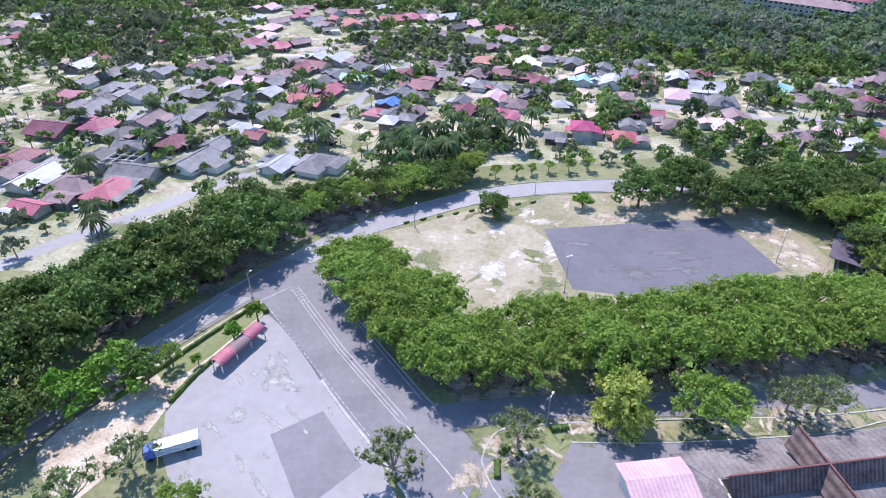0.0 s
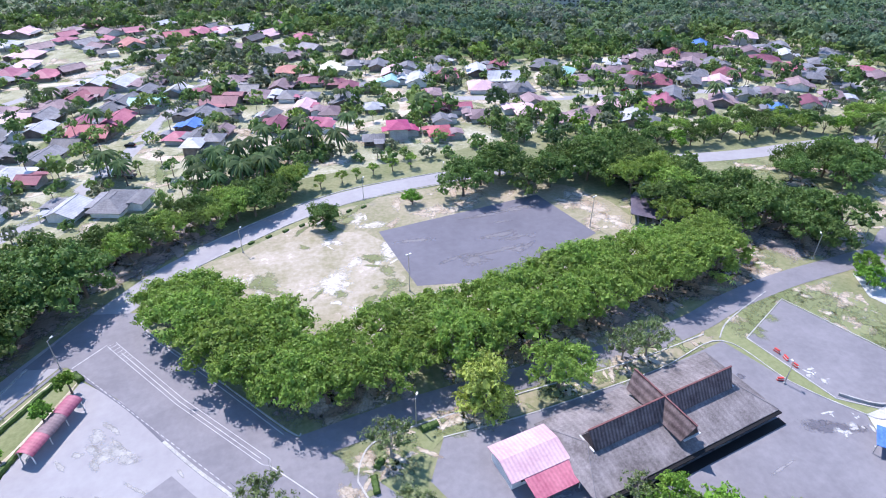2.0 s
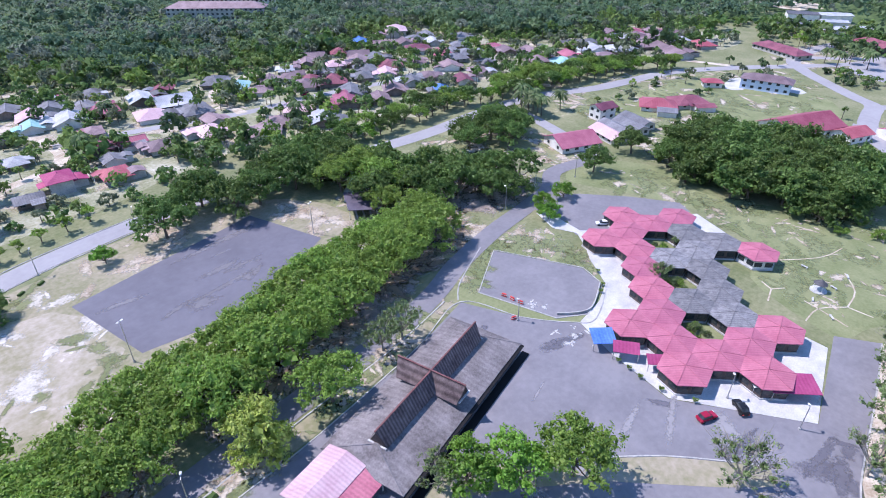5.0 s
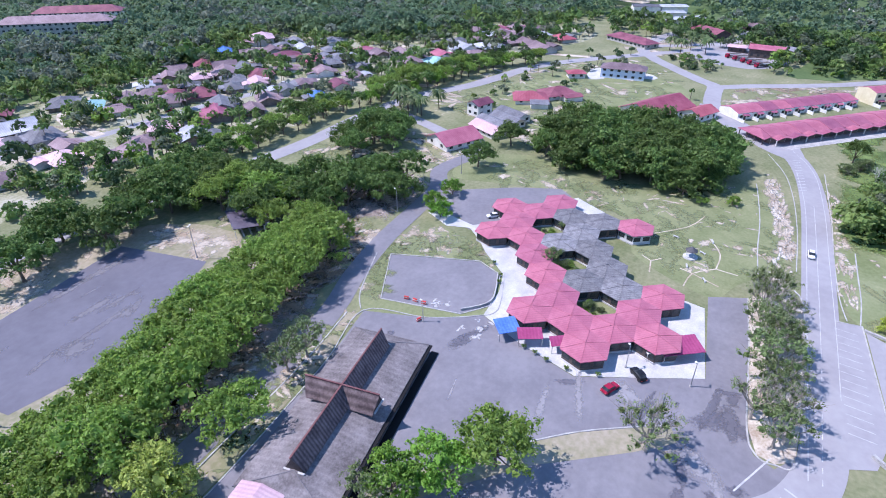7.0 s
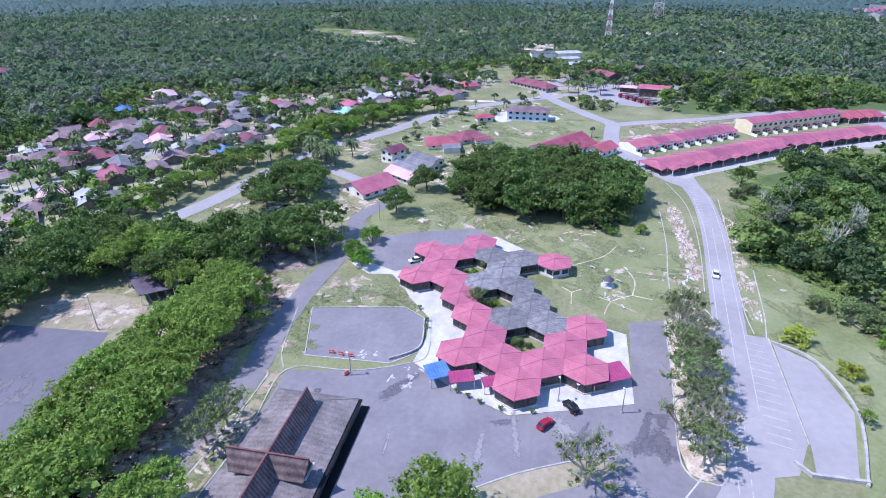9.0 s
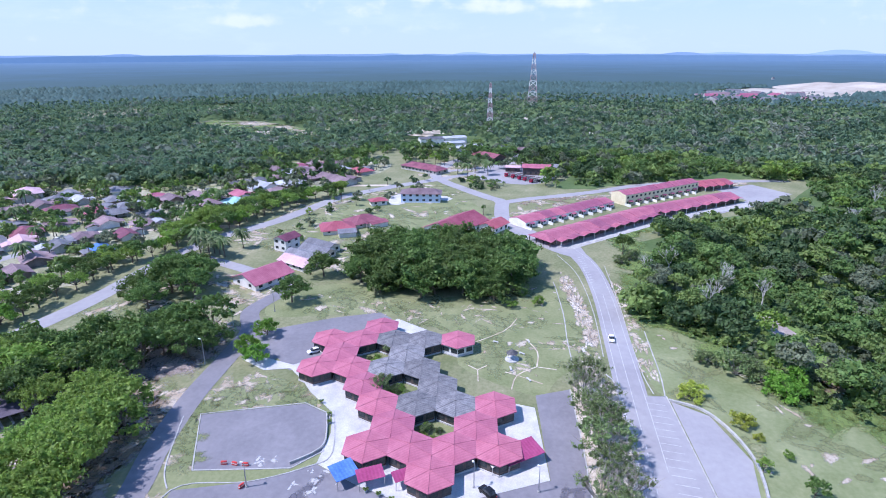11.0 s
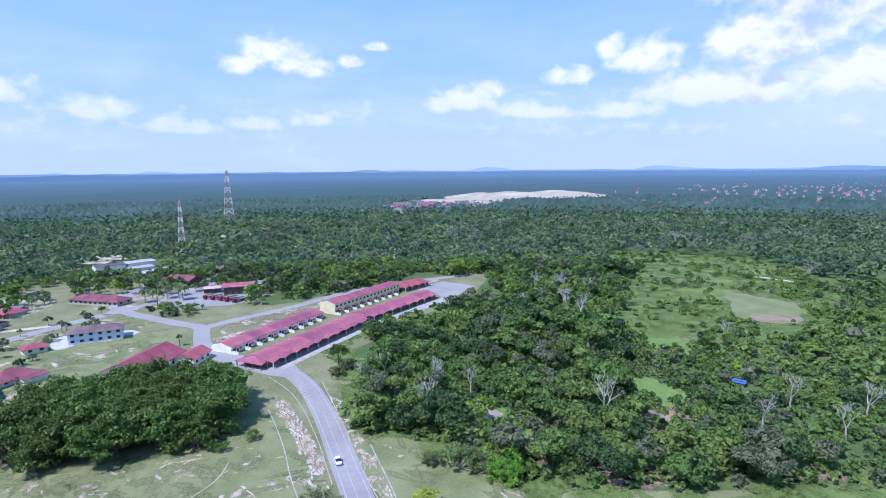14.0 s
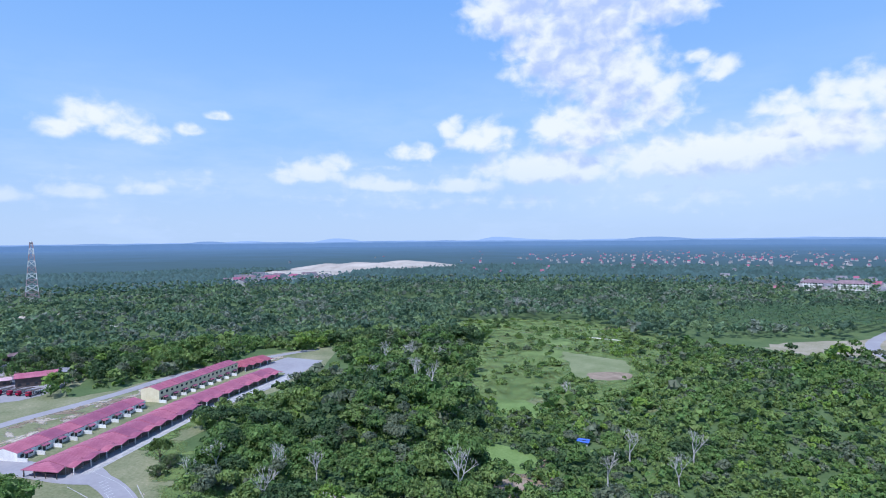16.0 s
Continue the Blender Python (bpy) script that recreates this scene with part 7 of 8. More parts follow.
def gardens(poly, spacing, keep, height, radius, n, size, mix, near=7.0):
    xs, ys = [p[0] for p in poly], [p[1] for p in poly]
    X, Y = [a.ravel() for a in np.meshgrid(np.arange(min(xs), max(xs), spacing), np.arange(min(ys), max(ys), spacing))]
    X, Y = X + NP.uniform(-0.45, 0.45, len(X)) * spacing, Y + NP.uniform(-0.45, 0.45, len(Y)) * spacing
    ok = np_inside(X, Y, poly) & (NP.random(len(X)) < keep * (0.4 + 1.2 * relief(X, Y, 30)))
    X, Y = X[ok], Y[ok]
    dh = np.hypot(X[:, None] - HOUSES[:, 0], Y[:, None] - HOUSES[:, 1]).min(1)
    dl = np.hypot(X[:, None] - LANES[:, 0], Y[:, None] - LANES[:, 1]).min(1)
    ok = (dh > near) & (dl > 2.5)
    X, Y = X[ok], Y[ok]
    R = radius * NP.lognormal(0, 0.3, len(X))
    H = np.maximum(height * NP.lognormal(0, 0.25, len(X)), R * 1.15)
    leafy("garden_trees", X, Y, R, H, max(4, n // 12), size, "garden trees and shrubs between the houses", mix, "trees", dome=0.9, trunks=True, m=6, clump=30)


gardens([(-330, 440), (-250, 300), (-190, 190), (-128, 120), (-85, 150), (-40, 185), (-50, 260), (-90, 330), (-160, 500)], 7.6, 0.62, 4.4, 2.8, 72, 0.96, (4, 1, 3, 2.6, 0.4), 6)
gardens([(-50, 188), (30, 190), (110, 195), (120, 300), (60, 420), (-90, 500), (-80, 330)], 7.6, 0.62, 4.4, 2.8, 72, 0.96, (4, 1, 3, 2.6, 0.4), 6)
gardens([(110, 195), (170, 182), (230, 185), (330, 160), (440, 115), (450, 190), (350, 228), (335, 312), (230, 300), (120, 310)], 7.6, 0.62, 4.4, 2.8, 72, 0.96, (4, 1, 3, 2.6, 0.6), 6)
gardens([(-250, 340), (-160, 305), (-110, 315), (-120, 350), (-190, 440), (-270, 450)], 8.5, 1.4, 9, 4.6, 110, 1.3, (4, 2.2, 1.6, 2.4, 0.2))
gardens([(-140, 215), (-60, 195), (-40, 230), (-80, 320), (-130, 300)], 16, 1.0, 8, 4.2, 110, 1.1, (4, 1.6, 2.4, 2.4, 0.4), 5)
gardens([(-40, 235), (110, 215), (120, 300), (40, 400), (-60, 420)], 16, 1.0, 8, 4.2, 110, 1.1, (4, 1.6, 2.4, 2.4, 0.4), 5)
gardens([(110, 195), (330, 160), (430, 120), (440, 185), (345, 225), (330, 300), (130, 300)], 16, 1.0, 8, 4.2, 110, 1.1, (4, 1.6, 2.4, 2.4, 0.6), 5)
gardens([(-25, 315), (10, 308), (20, 350), (-10, 385), (-45, 375)], 7, 1.3, 7, 3.8, 100, 1.2, (4, 2, 2, 2, 0.2), 4)
gardens([(88, 190), (150, 186), (158, 214), (95, 216)], 7, 1.2, 7, 3.8, 120, 1.0, (4, 3, 1.5, 0.5, 0.6))
gardens([(-40, 184), (20, 190), (30, 232), (-15, 214)], 6.5, 1.0, 4.5, 2.9, 90, 0.95, (4, 3, 1.5, 0.5, 0.3))
gardens([(436, 34), (505, 16), (525, 120), (450, 108)], 8, 1.2, 8, 4.2, 70, 1.5, (4, 3, 1.5, 0.5, 0.3))
gardens([(360, 32), (392, 56), (404, 40), (380, 20)], 5.0, 1.1, 3.2, 1.9, 80, 0.8, (4, 2, 1.5, 1.5, 0.6), 5)
gardens([(376, -14), (392, -10), (424, -24), (420, -10), (396, -2), (378, -4)], 6, 1.6, 7, 3.6, 90, 1.1, (4, 3, 1.5, 1.5, 0.3), 7)
gardens([(255, 70), (330, 88), (330, 130), (262, 138), (244, 118)], 11, 0.6, 4, 2.2, 120, 0.8, (4, 2, 1.5, 1.0, 0.6))
gardens([(345, 10), (352, 14), (300, 34), (296, 28)], 9, 0.6, 4, 2.2, 120, 0.8, (4, 2, 1.5, 1.0, 0.6))

gardens([(420, -8), (452, -22), (470, -8), (478, 24), (440, 34), (428, 14)], 6.5, 1.3, 6.5, 3.0, 80, 1.1, (4, 3, 1.5, 1.5, 0.3), 9)
gardens([(300, 100), (390, 60), (398, 84), (340, 128)], 9, 0.8, 5, 2.8, 80, 1.1, (4, 3, 1.5, 1.5, 0.3), 8)
gardens([(-160, 470), (-20, 460), (45, 400), (120, 305), (230, 292), (338, 308), (342, 345), (230, 328), (137, 350), (74, 450), (30, 545), (-160, 555)], 7.5, 1.3, 8, 4.4, 80, 1.2, (3.5, 1.5, 3, 2.5, 0.5), 8)
gardens([(346, 130), (440, 108), (452, 150), (520, 110), (500, 140), (450, 200), (352, 240)], 8, 1.0, 6.5, 3.8, 80, 1.1, (4, 2.5, 2, 2, 0.3), 8)
gardens([(-340, 440), (-260, 430), (-160, 480), (-160, 540), (-340, 480)], 9, 1.2, 8, 4.4, 60, 1.4, (3.5, 2, 2.5, 2, 0.4), 8)
# ---- distance ----
def glow(name, a, b, s, strength):
    ma = mat(name, a, b, 0.002, 0.02, 1.0, 0.0)
    bs = ma.node_tree.nodes["Principled BSDF"]
    bs.inputs["Emission Color"].default_value, bs.inputs["Emission Strength"].default_value = (*s, 1), strength
    return ma


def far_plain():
    ma = bpy.data.materials.new("glowing_haze_plain")
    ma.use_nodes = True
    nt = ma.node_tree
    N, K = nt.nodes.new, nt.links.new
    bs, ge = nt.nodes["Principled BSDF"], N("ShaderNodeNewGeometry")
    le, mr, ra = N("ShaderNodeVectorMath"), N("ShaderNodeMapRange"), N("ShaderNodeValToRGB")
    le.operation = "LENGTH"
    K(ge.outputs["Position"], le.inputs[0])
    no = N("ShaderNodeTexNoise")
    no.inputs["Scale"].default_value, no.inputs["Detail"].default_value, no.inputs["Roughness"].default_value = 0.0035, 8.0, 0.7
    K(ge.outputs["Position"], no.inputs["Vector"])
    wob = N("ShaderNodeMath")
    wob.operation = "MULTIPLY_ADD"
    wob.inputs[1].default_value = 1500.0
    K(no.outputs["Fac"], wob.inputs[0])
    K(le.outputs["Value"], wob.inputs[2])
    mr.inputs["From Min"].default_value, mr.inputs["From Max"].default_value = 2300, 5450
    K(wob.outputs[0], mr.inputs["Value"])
    # aerial haze painted as emission, bluer and brighter with distance
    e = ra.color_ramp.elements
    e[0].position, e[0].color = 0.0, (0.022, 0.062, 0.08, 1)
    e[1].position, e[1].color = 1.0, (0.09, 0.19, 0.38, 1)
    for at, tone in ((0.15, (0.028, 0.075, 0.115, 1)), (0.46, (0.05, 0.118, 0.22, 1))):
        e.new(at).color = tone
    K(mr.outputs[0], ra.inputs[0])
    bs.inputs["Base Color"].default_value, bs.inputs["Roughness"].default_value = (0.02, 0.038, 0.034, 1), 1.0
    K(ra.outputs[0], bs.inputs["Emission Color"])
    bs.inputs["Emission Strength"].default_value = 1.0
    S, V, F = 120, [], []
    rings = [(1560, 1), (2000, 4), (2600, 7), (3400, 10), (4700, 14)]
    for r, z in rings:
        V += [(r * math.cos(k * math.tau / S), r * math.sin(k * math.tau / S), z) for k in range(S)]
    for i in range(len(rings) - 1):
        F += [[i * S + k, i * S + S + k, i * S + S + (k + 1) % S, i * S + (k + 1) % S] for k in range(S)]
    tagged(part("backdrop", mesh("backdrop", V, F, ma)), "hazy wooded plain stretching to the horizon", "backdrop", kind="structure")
    S = 720
    # hill haze is an emitted tone, paler on each farther ring
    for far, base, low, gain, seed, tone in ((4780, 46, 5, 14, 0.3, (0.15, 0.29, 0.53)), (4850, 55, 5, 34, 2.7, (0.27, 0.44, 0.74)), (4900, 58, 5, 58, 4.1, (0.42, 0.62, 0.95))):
        hm = glow("glowing_haze_hills", (0.04, 0.06, 0.08), (0.06, 0.08, 0.10), tone, 0.85)
        V, F = [], []
        for k in range(S):
            a = k * math.tau / S
            p = Vector((math.cos(a) * 6, math.sin(a) * 6, seed))
            z = base + low * noise.noise(p * 1.5) + gain * max(0, noise.noise(p * 1.9) - 0.1) + 3 * noise.noise(p * 9)
            V += [(far * math.cos(a), far * math.sin(a), -5), (far * math.cos(a), far * math.sin(a), z)]
            F.append([2 * k, 2 * k + 1, (2 * k + 3) % (2 * S), (2 * k + 2) % (2 * S)])
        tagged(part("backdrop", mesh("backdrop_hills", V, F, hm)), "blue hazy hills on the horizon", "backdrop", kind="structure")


def sand_hill(cx, cy, rx, ry, turn, h):
    """A broad worked heap of pale sand."""
    V, F, nr, na = [(0, 0, h)], [], 12, 40
    for i in range(1, nr + 1):
        for j in range(na):
            a, r = j * math.tau / na, i / nr
            x, y = rx * r * math.cos(a), ry * r * math.sin(a)
            V.append((x, y, h * min(1, 1.6 * (1 - r ** 1.6)) * (1 + 0.35 * noise.noise((x / 70, y / 70, 0.4))) - (1 if i == nr else 0)))
    for j in range(na):
        F.append([0, 1 + j, 1 + (j + 1) % na])
    for i in range(nr - 1):
        for j in range(na):
            q = (j + 1) % na
            F.append([1 + i * na + j, 1 + (i + 1) * na + j, 1 + (i + 1) * na + q, 1 + i * na + q])
    o = tagged(part("sand_hill", mesh("sand_hill", V, F, M["quarry"])), "broad pale heap of quarried sand", "sand hill")
    o.matrix_basis = pose(cx, cy, 0, 0, 0, turn)


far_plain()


def lattice_tower(x, y, h, w):
    """A four-legged mast in red and white bands."""
    red = mat("mast_red", (0.36, 0.25, 0.25), (0.46, 0.34, 0.34), 1, 5, 0.6, 0.0, space="object")
    o = tagged(new("radio_mast"), "tall red and white lattice radio mast", "mast", "radio masts")
    o.matrix_basis = pose(x, y, 0)
    n = 10
    for i in range(n):
        z0, z1 = h * i / n, h * (i + 1) / n
        w0, w1 = w * (1 - 0.82 * i / n), w * (1 - 0.82 * (i + 1) / n)
        c0 = [Vector((sx * w0, sy * w0, z0)) for sx, sy in ((-1, -1), (1, -1), (1, 1), (-1, 1))]
        c1 = [Vector((sx * w1, sy * w1, z1)) for sx, sy in ((-1, -1), (1, -1), (1, 1), (-1, 1))]
        ps = []
        for k in range(4):
            q = (k + 1) % 4
            ps += [tube([c0[k], c1[k]], [0.7, 0.7], 4), tube([c0[k], c1[q]], [0.4, 0.4], 4), tube([c0[q], c1[k]], [0.4, 0.4], 4), tube([c1[k], c1[q]], [0.3, 0.3], 4)]
        part("section", merged(ps, "section", red if i % 2 else M["wall"]), o)
    for k in range(5):
        part("antenna", merged([tube([(0.9 * w * 0.3 * math.cos(k * 1.3), 0.9 * w * 0.3 * math.sin(k * 1.3), h * (0.97 - 0.05 * k)), (1.2 * math.cos(k * 1.3), 1.2 * math.sin(k * 1.3), h * (1.02 - 0.05 * k))], [0.5, 0.5], 8)], "antenna", M["wall"]), o)


lattice_tower(940, 3, 80, 8.0)
lattice_tower(646, 49, 51, 3.4)
sand_hill(1410, -770, 250, 170, 62, 14)
sand_hill(1250, -520, 90, 120, 62, 8)
# ---- vehicles ----
def rounded_box(w, l, profile, ma, name, bevel=0.12):
    """A vehicle shell: a side profile (y, z) drawn out across the width and bevelled."""
    bm = bmesh.new()
    L = [bm.verts.new((-w / 2, y, z)) for y, z in profile]
    R = [bm.verts.new((w / 2, y, z)) for y, z in profile]
    bm.faces.new(L)
    bm.faces.new(list(reversed(R)))
    n = len(L)
    for i in range(n):
        bm.faces.new([L[(i + 1) % n], L[i], R[i], R[(i + 1) % n]])
    bmesh.ops.recalc_face_normals(bm, faces=bm.faces)
    bmesh.ops.bevel(bm, geom=list(bm.edges), offset=bevel, segments=2, affect="EDGES")
    me = bpy.data.meshes.new(name)
    bm.to_mesh(me)
    bm.free()
    me.materials.append(ma)
    return me


def wheel_mesh(r=0.31, w=0.22):
    def make():
        return merged([tube([(-w / 2, 0, 0), (w / 2, 0, 0)], [r, r], 14), ([Vector((-w / 2, r * math.cos(k * math.tau / 14), r * math.sin(k * math.tau / 14))) for k in range(14)], [list(range(14))])], "wheel", M["tyre"])
    return cached(("wheel", r), make)


def car(x, y, rz, paint, label, tall=1.0):
    c = tagged(new("car"), label, "car")
    c.matrix_basis = pose(x, y, 0.09, 0, 0, rz)
    t = tall
    part("body", rounded_box(1.72, 4.1, [(-2.05, 0.3), (2.05, 0.3), (2.08, 0.72 * t), (1.0, 0.92 * t), (-1.95, 0.95 * t), (-2.08, 0.6)], paint, "body"), c)
    part("cabin", rounded_box(1.5, 2.4, [(-1.75, 0.88 * t), (1.05, 0.86 * t), (0.35, 1.42 * t), (-1.35, 1.45 * t)], M["glass"], "cabin", 0.08), c, "dark tinted windows")
    part("roof", rounded_box(1.36, 1.6, [(-1.3, 1.41 * t), (0.3, 1.4 * t), (0.22, 1.47 * t), (-1.22, 1.5 * t)], paint, "roof", 0.03), c)
    for sx in (-1, 1):
        for sy in (-1.25, 1.3):
            part("wheel", wheel_mesh(), c, m=pose(sx * 0.78, sy, 0.31))
        part("headlight", cached("lamp_l", lambda: boxes([(-0.18, -0.04, 0, 0.18, 0.04, 0.14)], M["wall"], "headlight")), c, m=pose(sx * 0.55, 2.06, 0.56))
        part("tail_light", cached("lamp_t", lambda: boxes([(-0.16, -0.04, 0, 0.16, 0.04, 0.16)], M["plastic_red"], "tail_light")), c, m=pose(sx * 0.6, -2.06, 0.6))
    return c


car(93.6, 16.2, -118, M["car_red"], "small red hatchback parked on the forecourt")
car(100.2, 11.9, -46, M["car_black"], "black people carrier parked at the paving", 1.15)
car(170.5, -20.9, 90, M["car_white"], "white saloon car on the two-lane road")
car(270.5, -14.5, -45, M["car_black"], "dark saloon parked before the terraces")
car(150.5, 66.5, 40, M["car_white"], "white car half under a hexagonal roof")
for x, y, rz, k in ((-64, 196, 65, "car_white"), (-46.5, 240, 70, "car_black"), (-30, 300, 72, "car_white"), (-115, 158, 40, "car_white"), (176, 240, 80, "car_red"), (235, 224, 70, "car_white")):
    car(x, y, rz, M[k], "car parked beside a village lane")


def lorry(x, y, rz, bed, cab, label, rails=True):
    o = tagged(new("lorry"), label, "lorry")
    o.matrix_basis = pose(x, y, 0.08, 0, 0, rz)
    part("cab", rounded_box(2.2, 2.0, [(3.0, 0.6), (4.9, 0.6), (4.9, 1.7), (4.6, 2.6), (3.0, 2.7)], cab, "cab"), o)
    part("windscreen", boxes([(-0.95, 4.62, 1.75, 0.95, 4.86, 2.4)], M["glass"], "windscreen"), o)
    part("bed", boxes([(-1.25, -4.6, 0.95, 1.25, 2.9, 1.25)], bed, "bed"), o)
    part("canopy", boxes([(-1.25, -4.6, 2.5, 1.25, 2.9, 2.6)], bed, "canopy"), o, "pale blue flat canopy")
    for sx in (-1.2, 1.2):
        for k in range(6):
            part("stake", cached("stake", lambda: boxes([(-0.05, -0.05, 1.2, 0.05, 0.05, 2.55)], M["wall"], "stake")), o, m=pose(sx, -4.5 + 1.45 * k, 0))
        for z in (1.6, 2.0):
            part("rail", cached(("lrail", z), lambda: boxes([(-0.03, -4.6, z, 0.03, 2.9, z + 0.09)], M["wall"], "rail")), o, m=pose(sx, 0, 0))
        for sy in (-3.4, -2.4, 3.9):
            part("wheel", wheel_mesh(0.45, 0.3), o, m=pose(sx * 0.85, sy, 0.45))


lorry(-49.2, 68.2, 112, M["lorry_bed"], M["tarp_blue"], "flatbed lorry with pale blue canopy and rails")
lorry(-45.6, 210.5, 66, M["wall_dark"], M["car_white"], "small lorry parked on a village lane")
for x, y, rz in ((411, 18, 40), (407, 13.5, 42), (403, 9, 44), (399, 5, 40), (394, 1, 46)):
    lorry(x, y, rz, M["wall_dark"], M["car_red"], "lorry parked in the depot yard")


# ---- bus shelter, hedges, verge by the car park ----
def shelter():
    o = tagged(new("bus_shelter"), "long shelter with faded red barrel-vaulted roof", "shelter")
    a = math.degrees(math.atan2(11.2, 5.6))
    o.matrix_basis = pose(-44.8, 94.2, 0.06, 0, 0, a)
    for k in range(3):
        V, F, r = [], [], 1.7
        L = 4.5
        for j in range(11):
            t = math.pi * j / 10
            for sx in (-L / 2, L / 2):
                V.append((sx, r * math.cos(t), 2.3 + 0.95 * math.sin(t) - (0.12 if k == 1 else 0)))
            if j:
                F.append([2 * j - 2, 2 * j - 1, 2 * j + 1, 2 * j])
        part("roof", mesh("roof", *slab_roof(V, F, 0.08), ROOF["v" if k == 1 else "p"][1]), o, m=pose((k - 1) * 4.5, 0, 0))
    for k in range(4):
        for sy in (-1.3, 1.3):
            part("post", cached("shpost", lambda: boxes([(-0.08, -0.08, 0, 0.08, 0.08, 2.5)], M["wall"], "post")), o, m=pose(-6.5 + k * 4.33, sy, 0))
    for k in range(3):
        part("bench", cached("shbench", lambda: boxes([(-1.7, -0.25, 0.42, 1.7, 0.25, 0.5), (-1.6, -0.2, 0, -1.45, 0.2, 0.42), (1.45, -0.2, 0, 1.6, 0.2, 0.42)], M["kerb"], "bench")), o, m=pose((k - 1) * 4.5, 0.9, 0))


shelter()
sheet("lawn", [(-42.5, 108.5), (-46.5, 111), (-57, 97), (-66, 84), (-74, 70), (-70, 62), (-62, 58), (-56, 72), (-54.5, 79), (-50.4, 92.4)], 0.075, M["dirt"], "bare sandy verge beside the car park", wob=0.8, step=3)
sheet("lawn", [(-43, 108), (-46, 110), (-55, 97.5), (-61, 88), (-57, 84), (-51, 92.6)], 0.085, M["lawn"], "strip of grass behind the bus shelter", step=1)


def hedge(pts, w, h, label="clipped dark green hedge beside the path"):
    C = spline(pts, False, 14)
    V, F = [], []
    r = random.Random(len(pts) * 7)
    for i, p in enumerate(C):
        d = (C[min(i + 1, len(C) - 1)] - C[max(i - 1, 0)]).normalized()
        s = Vector((-d.y, d.x, 0))
        ww, hh = w * r.uniform(0.8, 1.15), h * r.uniform(0.85, 1.12)
        V += [p - s * ww / 2, p - s * ww * 0.52 + Vector((0, 0, hh * 0.6)), p - s * ww * 0.3 + Vector((0, 0, hh)), p + s * ww * 0.3 + Vector((0, 0, hh)), p + s * ww * 0.52 + Vector((0, 0, hh * 0.6)), p + s * ww / 2]
        if i:
            o = 6 * i
            F += [[o - 6 + k, o + k, o + k + 1, o - 5 + k] for k in range(5)]
    F += [[0, 1, 2, 3, 4, 5], list(range(len(V) - 1, len(V) - 7, -1))]
    tagged(part("hedge", mesh("hedge", V, F, M["hedge"])), label, "hedge")


hedge([(-46.5, 109.2), (-52, 101.5), (-58, 92.5), (-66, 80)], 1.0, 0.9)
hedge([(-49.6, 92), (-52.5, 86), (-54.6, 79.5)], 1.0, 0.9)
hedge([(-42.4, 107.6), (-44.2, 110)], 1.4, 1.0)
hedge([(9.6, 62.5), (9.8, 66)], 1.2, 0.8)
hedge([(10.6, 67.4), (12, 69)], 1.2, 0.8)
hedge([(20.5, 73), (24, 73.6)], 1.4, 0.9)
for i in range(9):
    t = i / 8
    hedge([(-12 + 40 * t + 0.2, 149.6 + 16.4 * t - 3.4 * t * t), (-10.4 + 40 * t, 150.6 + 16.4 * t - 3.4 * t * t)], 0.9, 0.6, "small clipped roadside shrub")
kerb([(-54, 115), (-60, 104), (-68, 92), (-80, 73), (-90, 58)], "concrete roadside drain wall", 0.5, 0.3)
kerb([(-47, 113), (-58, 98), (-67, 83), (-76, 68), (-84, 54)], "dark drain beside the road", 0.7, 0.12, ma=M["stain"])
sheet("lawn", [(8, 62), (9.2, 67), (13, 72.4), (22, 74), (33, 74.6), (33, 70.6), (24, 70), (20, 66), (17, 58), (13, 56)], 0.07, M["lawn"], "overgrown traffic island at the gate", step=2)
sheet("lawn", [(33, 70.7), (33, 74.8), (43, 75.2), (70, 76), (90, 78.2), (91, 76), (73, 72.8), (43, 70.6)], 0.074, M["field"], "dry grass verge between road and forecourt", step=1)
tagged(part("steps", boxes([(0.45 * k, 0, 0, 0.45 * k + 0.45, 2.4, 0.45 - 0.11 * k) for k in range(4)], M["kerb"], "steps"), m=pose(61, 77.6, 0.05, 0, 0, 100)), "short flight of concrete steps", "steps")


# ---- lamp posts ----
def lamp_post(x, y, h, heads=1, arm=0.9, rz=0, label="tall slender steel lamp post"):
    o = tagged(new("lamp_post"), label, "lamp post", "lamp posts")
    o.matrix_basis = pose(x, y, 0, 0, 0, rz)
    part("pole", merged([tube([(0, 0, 0), (0, 0, h * 0.5), (0, 0, h)], [0.13, 0.10, 0.07], 8)], "pole", M["metal"]), o)
    part("base", merged([tube([(0, 0, 0), (0, 0, 0.4)], [0.3, 0.26], 8)], "base", M["kerb"]), o)
    for k in range(heads):
        s = -1 if k else 1
        part("arm", merged([tube([(0, 0, h - 0.05), (s * arm, 0, h + 0.1)], [0.05, 0.04], 6)], "arm", M["metal"]), o)
        part("lamp_head", boxes([(s * arm - 0.3, -0.18, h + 0.02, s * arm + 0.3, 0.18, h + 0.2)], M["wall"], "lamp_head"), o)


lamp_post(30.6, 116, 11, 2, 0.5, 20, "tall floodlight post beside the court")
lamp_post(90.8, 129.8, 10, 2, 0.5, 20, "tall floodlight post beside the court")
lamp_post(101.8, 14.8, 6, 1, 0.5, 30)
lamp_post(102.4, 1.8, 6, 1, 0.5, 30)
lamp_post(95.4, 60.6, 6, 1, 0.5, 80)
for x, y in ((-8.5, 147.8), (-47.5, 113.5), (58, 170.8), (30, 168), (140, 95), (160, 96.5), (176, 90), (-26, 122), (20, 74.4)):
    lamp_post(x, y, 7.5, 1, 1.2, 60, "roadside steel lamp post")


